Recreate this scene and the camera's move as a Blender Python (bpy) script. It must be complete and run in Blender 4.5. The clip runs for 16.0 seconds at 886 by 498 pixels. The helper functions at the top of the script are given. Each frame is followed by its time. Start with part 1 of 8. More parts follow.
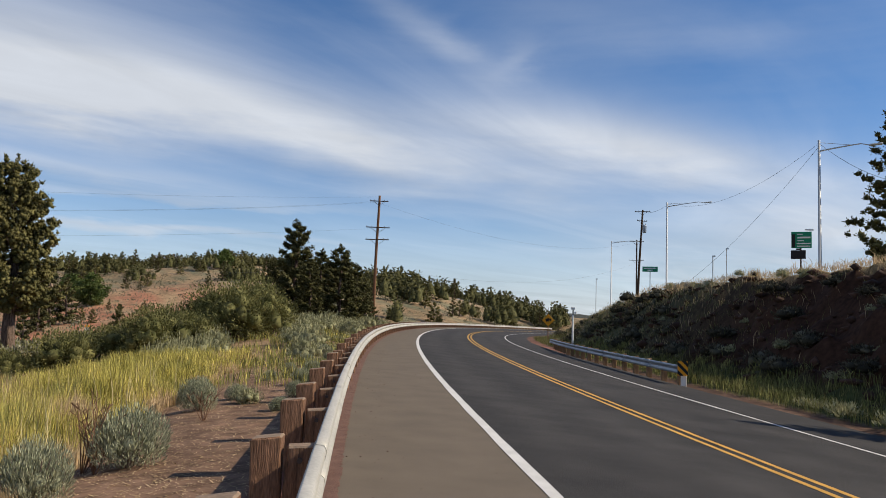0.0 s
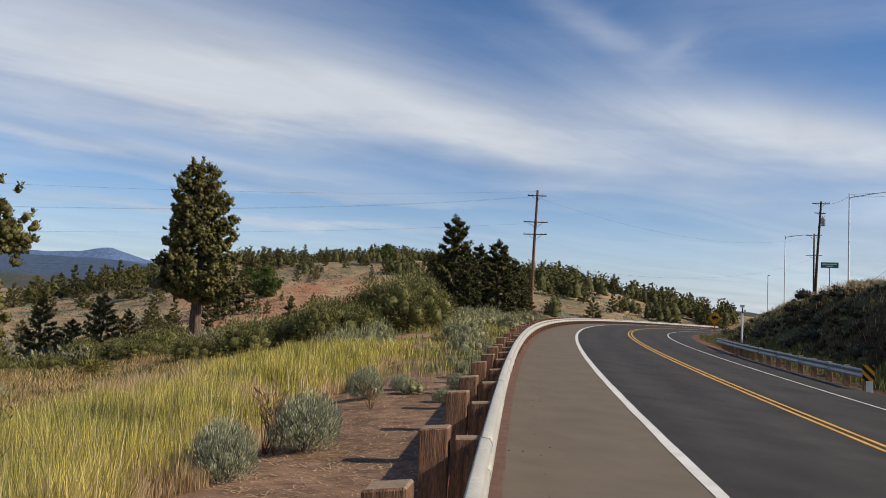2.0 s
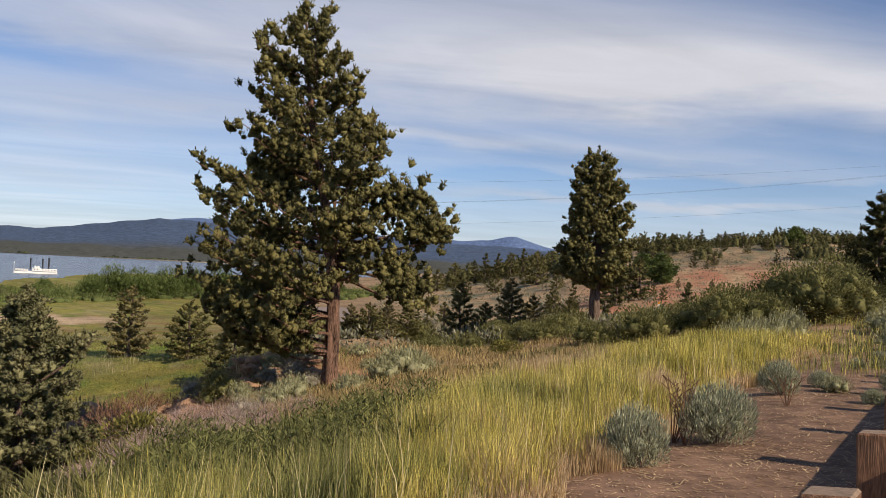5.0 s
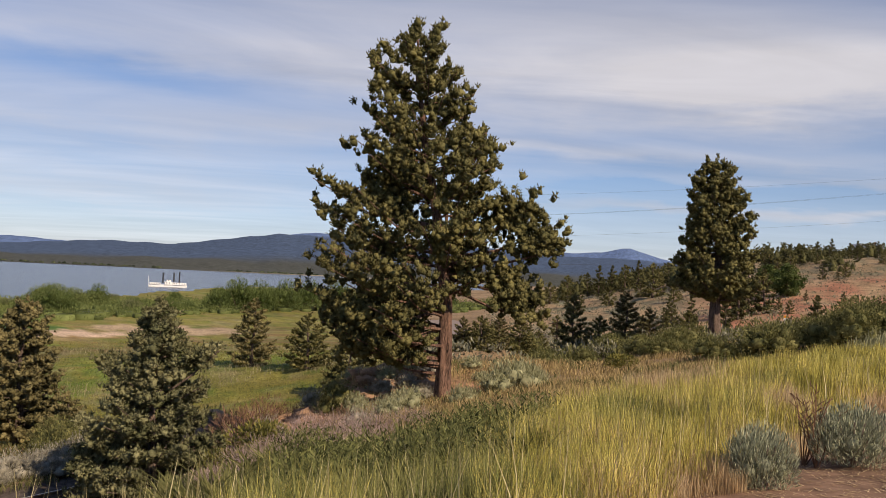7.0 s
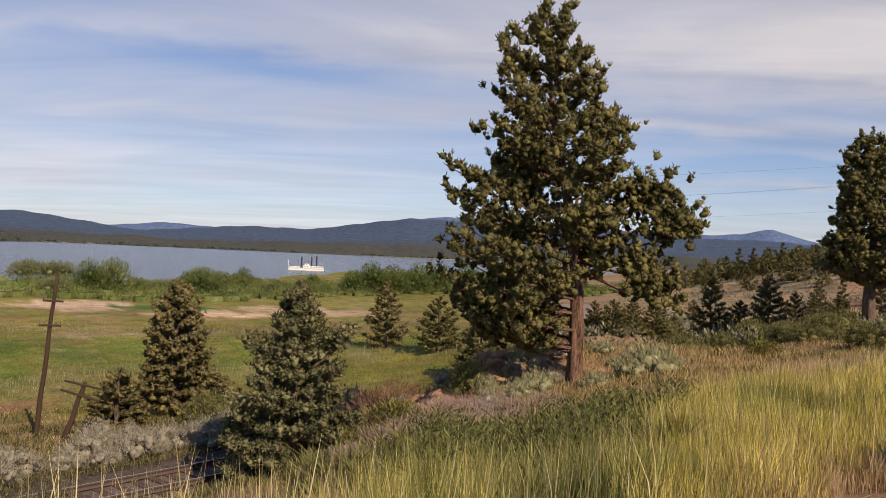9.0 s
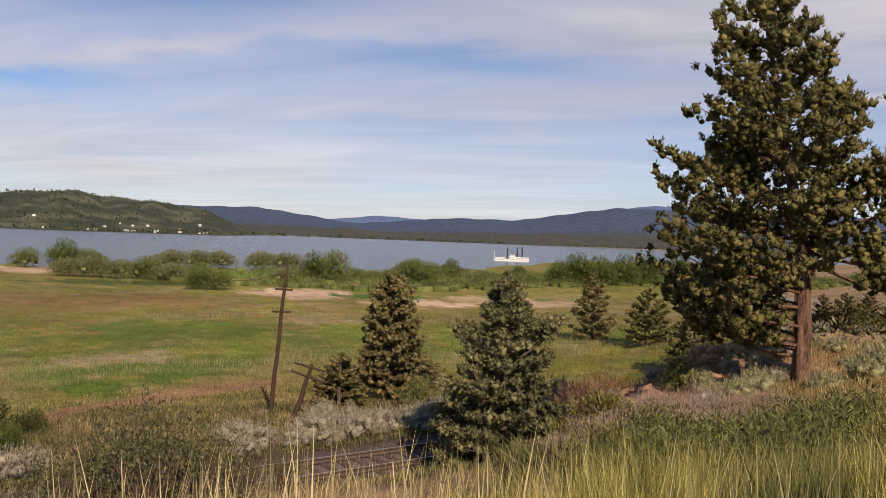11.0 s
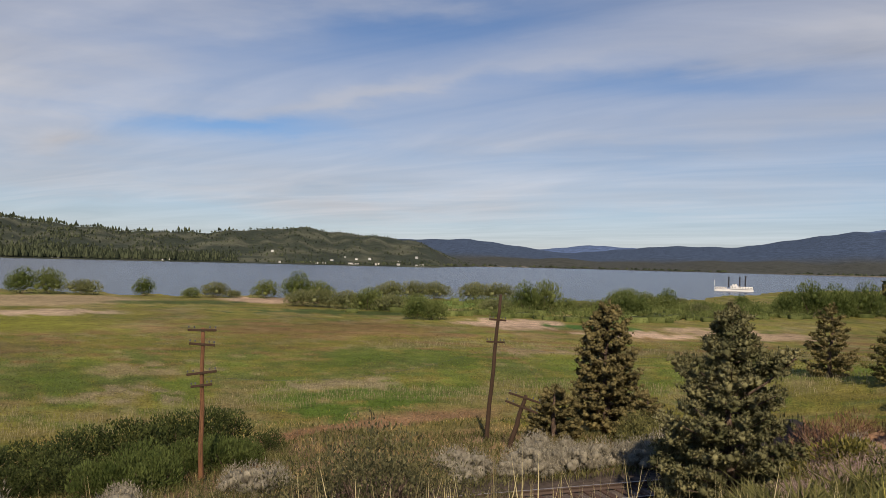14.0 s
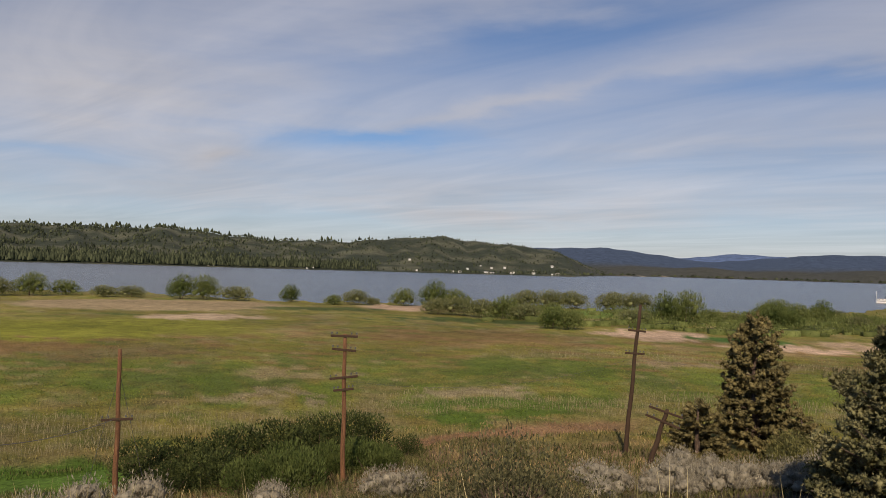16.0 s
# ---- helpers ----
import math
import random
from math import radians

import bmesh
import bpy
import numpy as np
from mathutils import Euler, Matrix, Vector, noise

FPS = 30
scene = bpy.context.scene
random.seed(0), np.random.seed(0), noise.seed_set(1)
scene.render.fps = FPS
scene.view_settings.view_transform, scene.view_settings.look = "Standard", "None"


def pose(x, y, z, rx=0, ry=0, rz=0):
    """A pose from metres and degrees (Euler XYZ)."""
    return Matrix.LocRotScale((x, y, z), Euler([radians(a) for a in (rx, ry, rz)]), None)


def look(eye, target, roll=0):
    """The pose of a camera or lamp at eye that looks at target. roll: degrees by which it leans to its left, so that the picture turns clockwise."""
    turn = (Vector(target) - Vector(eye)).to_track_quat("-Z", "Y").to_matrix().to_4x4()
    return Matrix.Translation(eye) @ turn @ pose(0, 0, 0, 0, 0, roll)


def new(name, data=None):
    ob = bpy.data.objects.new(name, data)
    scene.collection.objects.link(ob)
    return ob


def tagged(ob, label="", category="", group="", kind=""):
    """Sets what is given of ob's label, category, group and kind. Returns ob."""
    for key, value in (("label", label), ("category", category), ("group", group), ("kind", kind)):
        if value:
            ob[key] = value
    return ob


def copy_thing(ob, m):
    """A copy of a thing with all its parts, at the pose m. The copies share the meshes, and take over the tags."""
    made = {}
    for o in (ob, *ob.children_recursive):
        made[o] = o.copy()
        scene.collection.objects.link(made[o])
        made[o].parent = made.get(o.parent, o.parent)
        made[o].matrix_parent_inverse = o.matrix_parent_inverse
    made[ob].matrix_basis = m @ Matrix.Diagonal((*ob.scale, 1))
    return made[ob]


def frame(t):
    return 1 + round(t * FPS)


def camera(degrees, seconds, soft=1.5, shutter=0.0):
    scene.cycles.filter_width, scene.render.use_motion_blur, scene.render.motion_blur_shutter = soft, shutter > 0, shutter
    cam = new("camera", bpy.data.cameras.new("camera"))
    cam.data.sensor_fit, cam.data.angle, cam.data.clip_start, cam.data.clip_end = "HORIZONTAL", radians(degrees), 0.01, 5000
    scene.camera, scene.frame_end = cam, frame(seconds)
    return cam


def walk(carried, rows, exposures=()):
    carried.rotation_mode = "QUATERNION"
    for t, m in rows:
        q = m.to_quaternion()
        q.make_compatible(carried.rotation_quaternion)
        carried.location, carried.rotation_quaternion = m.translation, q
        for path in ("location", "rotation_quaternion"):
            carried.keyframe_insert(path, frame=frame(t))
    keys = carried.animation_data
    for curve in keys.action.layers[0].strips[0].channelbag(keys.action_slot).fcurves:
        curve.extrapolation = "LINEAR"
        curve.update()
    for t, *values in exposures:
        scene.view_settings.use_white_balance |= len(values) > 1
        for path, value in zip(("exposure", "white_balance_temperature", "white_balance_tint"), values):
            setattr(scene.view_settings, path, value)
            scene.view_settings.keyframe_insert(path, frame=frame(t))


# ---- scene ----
from itertools import chain

cam = camera(58.4, 16.0, soft=0.75)
# seconds, heading (degrees to the left of the road), pitch, lean
PATH = [
    (0, 0.00, 4.78, 1.76),
    (0.5, 0.86, 4.57, 1.83),
    (1, 2.59, 4.45, 1.97),
    (1.5, 6.17, 4.30, 2.25),
    (2, 11.34, 3.97, 2.60),
    (2.5, 18.23, 3.46, 2.98),
    (3, 25.62, 2.62, 3.29),
    (3.5, 32.46, 2.06, 3.02),
    (4, 35.44, 1.65, 2.46),
    (4.2, 36.15, 1.50, 2.41),
    (6.3, 44.55, 2.10, 3.01),
    (6.5, 45.32, 2.02, 2.68),
    (7, 47.31, 2.14, 2.76),
    (7.5, 49.54, 2.06, 2.73),
    (8, 51.62, 1.86, 2.69),
    (8.5, 53.36, 1.19, 2.76),
    (9, 56.57, 0.51, 2.62),
    (9.5, 62.11, -0.04, 2.48),
    (10, 66.06, -0.38, 2.36),
    (10.2, 67.23, -0.46, 2.37),
    (12.3, 76.78, -0.69, 1.98),
    (12.5, 77.80, -0.56, 1.98),
    (13, 82.73, -0.19, 1.62),
    (13.5, 84.96, 0.40, 1.60),
    (14, 86.47, 0.93, 1.50),
    (14.5, 89.45, 1.44, 1.62),
    (15, 92.76, 1.40, 1.63),
    (15.5, 95.06, 1.32, 1.59),
    (16, 96.23, 1.30, 1.67),
]
EYE = 1.6
# where the eye stands as the camera swings round: heading, x, y
STAND = [(0, 0.0, 0.17), (6, -0.028, 0.168), (11, -0.052, 0.165), (18, -0.083, 0.157), (26, -0.118, 0.143), (33, -0.145, 0.127), (36.5, -0.157, 0.118), (50, -0.162, 0.114), (57, -0.178, 0.092), (66, -0.198, 0.062),
         (77, -0.210, 0.030), (86, -0.216, -0.015), (96.5, -0.220, -0.055)]


def stand(h, k):
    return float(np.interp(h, [q[0] for q in STAND], [q[k] for q in STAND]))


walk(cam, [(t, pose(stand(h, 1), stand(h, 2), EYE, 90 + p, 0, h) @ pose(0, 0, 0, 0, 0, r)) for t, h, p, r in PATH],
     exposures=[(0.0, 0.05, 6520, 9), (2.0, -0.02, 6520, 9), (3.0, -0.02, 6560, 9), (4.0, 0.03, 6650, 11), (6.5, 0.0, 7020, 16), (8.5, -0.03, 7150, 18), (10.0, -0.03, 7420, 20), (12.5, -0.10, 7300, 18), (14.0, -0.28, 7050, 14), (16.0, -0.36, 7240, 16)])

# ---------------------------------------------------------------- world and sun
SUN_AZ, SUN_EL = -91.0, 35.5          # degrees to the left of the road, above the horizon


def build_world():
    w = bpy.data.worlds.new("sky")
    scene.world = w
    w.use_nodes = True
    n, l = w.node_tree.nodes, w.node_tree.links
    n.clear()
    out = n.new("ShaderNodeOutputWorld")
    bg = n.new("ShaderNodeBackground")
    sky = n.new("ShaderNodeTexSky")
    sky.sky_type, sky.sun_disc = "NISHITA", False
    sky.sun_elevation, sky.sun_rotation = radians(SUN_EL), radians(-SUN_AZ)
    sky.altitude, sky.air_density, sky.dust_density, sky.ozone_density = 1300, 1.0, 0.3, 3.0
    tc = n.new("ShaderNodeTexCoord")
    sep = n.new("ShaderNodeSeparateXYZ")
    l.new(tc.outputs["Generated"], sep.inputs[0])

    def m(op, a, b=None, c=None, clamp=False):
        k = n.new("ShaderNodeMath")
        k.operation, k.use_clamp = op, clamp
        for i, v in enumerate((a, b, c)):
            if v is None:
                continue
            if isinstance(v, (int, float)):
                k.inputs[i].default_value = v
            else:
                l.new(v, k.inputs[i])
        return k.outputs[0]

    up = m("ADD", m("MAXIMUM", sep.outputs[2], 0.0), 0.05)
    px, py = m("DIVIDE", sep.outputs[0], up), m("DIVIDE", sep.outputs[1], up)
    # along and across the drift of the high cloud
    ca, sa = math.cos(radians(52)), math.sin(radians(52))
    along = m("ADD", m("MULTIPLY", px, ca), m("MULTIPLY", py, sa))
    across = m("SUBTRACT", m("MULTIPLY", py, ca), m("MULTIPLY", px, sa))

    def noise_at(sx, sy, seed, scale, detail, rough, warp):
        c = n.new("ShaderNodeCombineXYZ")
        l.new(m("MULTIPLY", along, sx), c.inputs[0])
        l.new(m("MULTIPLY", across, sy), c.inputs[1])
        c.inputs[2].default_value = seed
        t = n.new("ShaderNodeTexNoise")
        t.inputs["Scale"].default_value, t.inputs["Detail"].default_value = scale, detail
        t.inputs["Roughness"].default_value, t.inputs["Distortion"].default_value = rough, warp
        l.new(c.outputs[0], t.inputs["Vector"])
        return t.outputs[0]

    big = noise_at(0.15, 0.55, 3.1, 1.0, 4, 0.52, 0.7)
    fine = noise_at(0.42, 1.25, 7.4, 1.0, 5, 0.55, 1.3)
    # bearing to the left of the road and height above the horizon, in degrees, ruffled a little
    deg = 180 / math.pi
    az = m("MULTIPLY", m("ARCTAN2", m("MULTIPLY", sep.outputs[0], -1.0), sep.outputs[1]), deg)
    el = m("MULTIPLY", m("ARCSINE", sep.outputs[2]), deg)

    def ruffle(sa, se, seed, detail):
        c = n.new("ShaderNodeCombineXYZ")
        l.new(m("MULTIPLY", az, sa), c.inputs[0])
        l.new(m("MULTIPLY", el, se), c.inputs[1])
        c.inputs[2].default_value = seed
        t = n.new("ShaderNodeTexNoise")
        t.inputs["Scale"].default_value, t.inputs["Detail"].default_value, t.inputs["Roughness"].default_value = 1.0, detail, 0.55
        l.new(c.outputs[0], t.inputs["Vector"])
        return m("SUBTRACT", t.outputs[0], 0.5)

    streak = ruffle(0.035, 0.55, 5.0, 5)
    billow = ruffle(0.10, 0.30, 9.0, 6)
    azw = m("MULTIPLY_ADD", billow, 9.0, az)
    elw = m("ADD", el, m("ADD", m("MULTIPLY", billow, 3.2), m("MULTIPLY", streak, 1.2)))

    def bank(a, e, wide, tall, tilt, weight):
        """A long soft bank of cloud, or with a negative weight a gap in it."""
        c, q = math.cos(radians(tilt)), math.sin(radians(tilt))
        da, de = m("SUBTRACT", azw, a), m("SUBTRACT", elw, e)
        u = m("MULTIPLY", m("ADD", m("MULTIPLY", da, c), m("MULTIPLY", de, q)), 1 / wide)
        v = m("MULTIPLY", m("SUBTRACT", m("MULTIPLY", de, c), m("MULTIPLY", da, q)), 1 / tall)
        k = m("EXPONENT", m("MULTIPLY", m("ADD", m("MULTIPLY", u, u), m("MULTIPLY", v, v)), -1.0))
        return m("MULTIPLY", k, weight)

    # thin veil, thicker towards the lake
    d = m("MULTIPLY_ADD", m("MULTIPLY_ADD", az, 0.022, -0.25, clamp=True), 0.40, 0.04)
    d = m("ADD", d, bank(26, 14.9, 18.5, 4.2, 8, 0.62))
    d = m("ADD", d, bank(6, 12.1, 16.2, 2.3, 12, 0.64))
    d = m("ADD", d, bank(-14, 11.8, 12.7, 2.7, 14, 0.74))
    d = m("ADD", d, bank(-4, 13.6, 10.0, 1.3, 8, 0.2))
    d = m("ADD", d, bank(2, 20.3, 5.5, 1.1, 30, 0.22))
    d = m("ADD", d, bank(-5, 18.1, 1.7, 2.3, 60, 0.18))
    d = m("ADD", d, bank(-15, 19.8, 10.0, 1.9, 10, 0.12))
    d = m("ADD", d, bank(21, 7.5, 14.6, 0.5, 1, 0.35))
    d = m("ADD", d, bank(19, 5.2, 14.6, 0.5, 1, 0.35))
    d = m("ADD", d, bank(-18, 4.0, 19.2, 3.0, 0, 0.56))
    d = m("ADD", d, bank(-27, 7.0, 8.0, 3.2, 0, 0.35))
    d = m("ADD", d, bank(51, 14.0, 16.2, 4.2, 0, 0.3))
    d = m("ADD", d, bank(32, 9.2, 20.0, 0.6, 3, 0.3))
    d = m("ADD", d, bank(24, 5.0, 16.2, 0.5, 1, 0.3))
    d = m("ADD", d, bank(27, 13.4, 6.9, 1.5, 5, 0.15))
    d = m("ADD", d, bank(28, 13.4, 8.5, 1.7, 0, 0.22))
    d = m("ADD", d, bank(69, 12.9, 12.3, 1.0, 0, -0.22))
    d = m("ADD", d, bank(27, 6.9, 12.7, 0.8, 2, -0.3))
    d = m("ADD", d, bank(62, 11.9, 13.9, 1.0, 2, -0.2))
    d = m("ADD", d, bank(80, 9.3, 15.4, 1.2, -2, 0.12))
    d = m("ADD", d, bank(83, 4.8, 16.2, 2.3, 0, 0.15))
    d = m("ADD", d, bank(120, 11.4, 12.7, 4.6, 0, 0.35))
    d = m("ADD", d, bank(102, 8.8, 8.1, 0.7, -2, -0.5))
    d = m("ADD", d, bank(86, 16.7, 14.6, 2.1, -8, -0.35))
    d = m("ADD", d, bank(100, 4.9, 21.6, 2.3, 2, 0.25))
    d = m("ADD", d, bank(92, 11.7, 12.7, 0.7, -12, 0.25))
    d = m("ADD", d, bank(113, 7.7, 2.3, 0.8, -8, 0.25))
    d = m("ADD", d, bank(122, 6.6, 4.6, 0.5, 0, -0.25))
    d = m("ADD", d, m("MULTIPLY", m("ADD", m("MULTIPLY", billow, 0.55), m("MULTIPLY", streak, 0.45)), m("MULTIPLY_ADD", d, 0.9, 0.25)))
    d = m("ADD", d, m("MULTIPLY", m("SUBTRACT", fine, 0.5), 0.25), clamp=True)
    d = m("MULTIPLY", d, m("MULTIPLY_ADD", sep.outputs[2], -3.2, 2.75, clamp=True))   # clear overhead
    low = m("SUBTRACT", 1.0, m("MULTIPLY", m("MAXIMUM", sep.outputs[2], 0.0), 5.5), clamp=True)
    d = m("MINIMUM", m("MAXIMUM", d, m("MULTIPLY", m("POWER", low, 1.35), 0.85)), 0.95)
    sc = n.new("ShaderNodeVectorMath")
    sc.operation = "SCALE"
    sc.inputs["Scale"].default_value = SKY
    deep = n.new("ShaderNodeMix")                       # the dry clear air of a high plateau
    deep.data_type, deep.blend_type = "RGBA", "MULTIPLY"
    deep.inputs[0].default_value = 1.0
    l.new(sky.outputs[0], deep.inputs[6])
    deep.inputs[7].default_value = (0.72, 0.92, 1.12, 1)
    l.new(deep.outputs[2], sc.inputs[0])
    mix = n.new("ShaderNodeMix")
    mix.data_type = "RGBA"
    l.new(d, mix.inputs[0])
    l.new(sc.outputs[0], mix.inputs[6])
    puff = n.new("ShaderNodeVectorMath")                # thicker and thinner cloud
    puff.operation = "SCALE"
    puff.inputs[0].default_value = (0.612, 0.642, 0.698)
    l.new(m("MULTIPLY_ADD", m("ADD", fine, big), 0.55, 0.47), puff.inputs["Scale"])
    l.new(puff.outputs[0], mix.inputs[7])
    l.new(mix.outputs[2], bg.inputs[0])
    bg.inputs[1].default_value = 1.0
    l.new(bg.outputs[0], out.inputs[0])


SKY = 0.10
build_world()
sun_data = bpy.data.lights.new("sun", "SUN")
sun_data.energy, sun_data.angle, sun_data.color = 5.0, radians(0.6), (1.0, 0.885, 0.71)
sun = new("sun", sun_data)
sun_from = Vector((-math.sin(radians(SUN_AZ)) * math.cos(radians(SUN_EL)), math.cos(radians(SUN_AZ)) * math.cos(radians(SUN_EL)), math.sin(radians(SUN_EL))))
sun.matrix_world = look(sun_from * 200, (0, 0, 0))


# ---------------------------------------------------------------- materials
def mat(name, color, rough=0.8, var=0.25, scale=6.0, fine=60.0, bump=0.3, dist=0.01, metal=0.0, attr="", per="", tint=None, spec=0.3, trans=0.0, stretch=None, drift=0.0, even=0.0):
    """A surface with grain at two scales. attr: a colour attribute that carries the ground cover; per: 'object' or 'island' variation."""
    m = bpy.data.materials.new(name)
    m.use_nodes = True
    n, l = m.node_tree.nodes, m.node_tree.links
    b = n["Principled BSDF"]
    b.inputs["Roughness"].default_value, b.inputs["Metallic"].default_value = rough, metal
    b.inputs["Specular IOR Level"].default_value = spec
    tc = n.new("ShaderNodeTexCoord")
    mp = n.new("ShaderNodeMapping")
    l.new(tc.outputs["Object"], mp.inputs[0])
    if stretch:
        mp.inputs["Scale"].default_value = stretch
    n1, n2 = n.new("ShaderNodeTexNoise"), n.new("ShaderNodeTexNoise")
    for k, s, d in ((n1, scale, 4), (n2, fine, 3)):
        k.inputs["Scale"].default_value, k.inputs["Detail"].default_value = s, d
        l.new(mp.outputs[0], k.inputs["Vector"])
    if attr == "cover":
        n1.inputs["Detail"].default_value, n1.inputs["Roughness"].default_value = 9, 0.7
    add = n.new("ShaderNodeMath")
    add.operation = "ADD"
    l.new(n1.outputs[0], add.inputs[0])
    l.new(n2.outputs[0], add.inputs[1])
    rng = n.new("ShaderNodeMapRange")
    rng.inputs[1].default_value, rng.inputs[2].default_value = 0.6, 1.4
    rng.inputs[3].default_value, rng.inputs[4].default_value = 1 - var, 1 + var
    l.new(add.outputs[0], rng.inputs[0])
    val = rng.outputs[0]
    if drift:                                            # broad patches, tens of metres across
        n3 = n.new("ShaderNodeTexNoise")
        n3.inputs["Scale"].default_value, n3.inputs["Detail"].default_value, n3.inputs["Roughness"].default_value = drift, 7, 0.68
        l.new(mp.outputs[0], n3.inputs["Vector"])
        r3 = n.new("ShaderNodeMapRange")
        r3.inputs[1].default_value, r3.inputs[2].default_value = 0.3, 0.7
        r3.inputs[3].default_value, r3.inputs[4].default_value = 0.62, 1.38
        l.new(n3.outputs[0], r3.inputs[0])
        m3 = n.new("ShaderNodeMath")
        m3.operation = "MULTIPLY"
        l.new(val, m3.inputs[0])
        l.new(r3.outputs[0], m3.inputs[1])
        val = m3.outputs[0]
    if per:
        src = n.new("ShaderNodeObjectInfo").outputs["Random"] if per == "object" else n.new("ShaderNodeNewGeometry").outputs["Random Per Island"]
        r2 = n.new("ShaderNodeMapRange")
        r2.inputs[3].default_value, r2.inputs[4].default_value = (1 - even, 1 + even) if even else (0.55, 1.35)
        l.new(src, r2.inputs[0])
        mu = n.new("ShaderNodeMath")
        mu.operation = "MULTIPLY"
        l.new(val, mu.inputs[0])
        l.new(r2.outputs[0], mu.inputs[1])
        val = mu.outputs[0]
    if attr:
        a = n.new("ShaderNodeVertexColor")
        a.layer_name = attr
        col = a.outputs[0]
    else:
        c = n.new("ShaderNodeRGB")
        c.outputs[0].default_value = (*color, 1)
        col = c.outputs[0]
        if tint:
            mx = n.new("ShaderNodeMix")
            mx.data_type = "RGBA"
            src = n1.outputs[0] if not per else (n.new("ShaderNodeNewGeometry").outputs["Random Per Island"] if per == "island" else n.new("ShaderNodeObjectInfo").outputs["Random"])
            if even:                                     # foliage that changes from bough to bough, not from leaf to leaf
                r4 = n.new("ShaderNodeMapRange")
                r4.inputs[1].default_value, r4.inputs[2].default_value = 0.36, 0.64
                l.new(n1.outputs[0], r4.inputs[0])
                src = r4.outputs[0]
            l.new(src, mx.inputs[0])
            l.new(col, mx.inputs[6])
            mx.inputs[7].default_value = (*tint, 1)
            col = mx.outputs[2]
    vs = n.new("ShaderNodeVectorMath")
    vs.operation = "SCALE"
    l.new(col, vs.inputs[0])
    l.new(val, vs.inputs["Scale"])
    l.new(vs.outputs[0], b.inputs["Base Color"])
    if bump:
        bp = n.new("ShaderNodeBump")
        bp.inputs["Strength"].default_value, bp.inputs["Distance"].default_value = bump, dist
        l.new(add.outputs[0], bp.inputs["Height"])
        l.new(bp.outputs[0], b.inputs["Normal"])
    if trans:
        tr = n.new("ShaderNodeBsdfTranslucent")
        l.new(vs.outputs[0], tr.inputs[0])
        ms = n.new("ShaderNodeMixShader")
        ms.inputs[0].default_value = trans
        l.new(b.outputs[0], ms.inputs[1])
        l.new(tr.outputs[0], ms.inputs[2])
        l.new(ms.outputs[0], n["Material Output"].inputs[0])
    return m


M_GROUND = mat("soil and turf", (0, 0, 0), 0.95, 0.72, 0.55, 5, 0.6, 0.03, attr="cover", spec=0.1, drift=0.045)
M_ROAD = mat("asphalt", (0.0395, 0.0355, 0.0325), 0.86, 0.62, 0.8, 60, 0.6, 0.008, attr="wear", spec=0.25)
M_SHOULDER = mat("worn shoulder asphalt", (0.146, 0.117, 0.088), 0.92, 0.18, 1.6, 150, 0.35, 0.004, spec=0.2)
M_WHITE_LINE = mat("white road paint", (0.62, 0.60, 0.57), 0.7, 0.22, 3, 90, 0.2, 0.002)
M_YELLOW_LINE = mat("yellow road paint", (0.56, 0.31, 0.055), 0.7, 0.3, 3, 90, 0.2, 0.002)
M_STEEL = mat("galvanised steel", (0.43, 0.41, 0.365), 0.55, 0.22, 1.5, 40, 0.1, 0.002, metal=0.15)
# the east guardrail's blue shade is put into this colour; blue-grey steel elsewhere
M_STEEL_BLUE = mat("shade-toned blue galvanised steel", (0.27, 0.30, 0.34), 0.42, 0.15, 3, 60, 0.1, 0.002, metal=0.5)
M_LAMP = mat("pale galvanised lamp steel", (0.52, 0.53, 0.53), 0.5, 0.15, 3, 60, 0.1, 0.002, metal=0.15)
M_TIMBER = mat("weathered treated timber", (0.225, 0.118, 0.068), 0.9, 0.75, 5, 30, 0.9, 0.016, stretch=(5, 5, 0.5))
M_TIMBER_END = mat("grey timber end grain", (0.27, 0.19, 0.13), 0.9, 0.35, 9, 40, 0.6, 0.01)
M_POLE = mat("reddish utility pole timber", (0.170, 0.083, 0.042), 0.9, 0.8, 4, 30, 0.4, 0.01, stretch=(6, 6, 0.3))
M_POLE_DARK = mat("old brown pole timber", (0.058, 0.035, 0.022), 0.9, 0.4, 4, 30, 0.4, 0.01, stretch=(6, 6, 0.3))
M_JUNIPER = mat("juniper scale foliage", (0.104, 0.098, 0.036), 0.85, 0.3, 1.5, 22, 0.9, 0.05, per="island", even=0.22, tint=(0.206, 0.180, 0.067), trans=0.12, spec=0.15)
M_JUNIPER_DARK = mat("dark juniper foliage", (0.056, 0.058, 0.023), 0.85, 0.3, 1.5, 22, 0.9, 0.05, per="island", even=0.22, tint=(0.125, 0.115, 0.043), trans=0.12, spec=0.15)
M_JUNIPER_OLIVE = mat("dry olive juniper foliage", (0.138, 0.118, 0.050), 0.85, 0.3, 1.5, 22, 0.9, 0.05, per="island", even=0.22, tint=(0.240, 0.198, 0.086), trans=0.12, spec=0.15)
M_JUNIPER_YOUNG = mat("young juniper foliage", (0.122, 0.126, 0.058), 0.85, 0.3, 1.5, 22, 0.9, 0.05, per="island", even=0.22, tint=(0.245, 0.228, 0.112), trans=0.12, spec=0.15)
M_BARK = mat("reddish fibrous bark", (0.190, 0.108, 0.074), 0.95, 1.35, 3, 16, 1.0, 0.06, stretch=(4, 4, 0.5))
M_BARK_DARK = mat("grey brown bark", (0.130, 0.090, 0.068), 0.95, 1.2, 4, 20, 0.9, 0.03, stretch=(4, 4, 0.5))
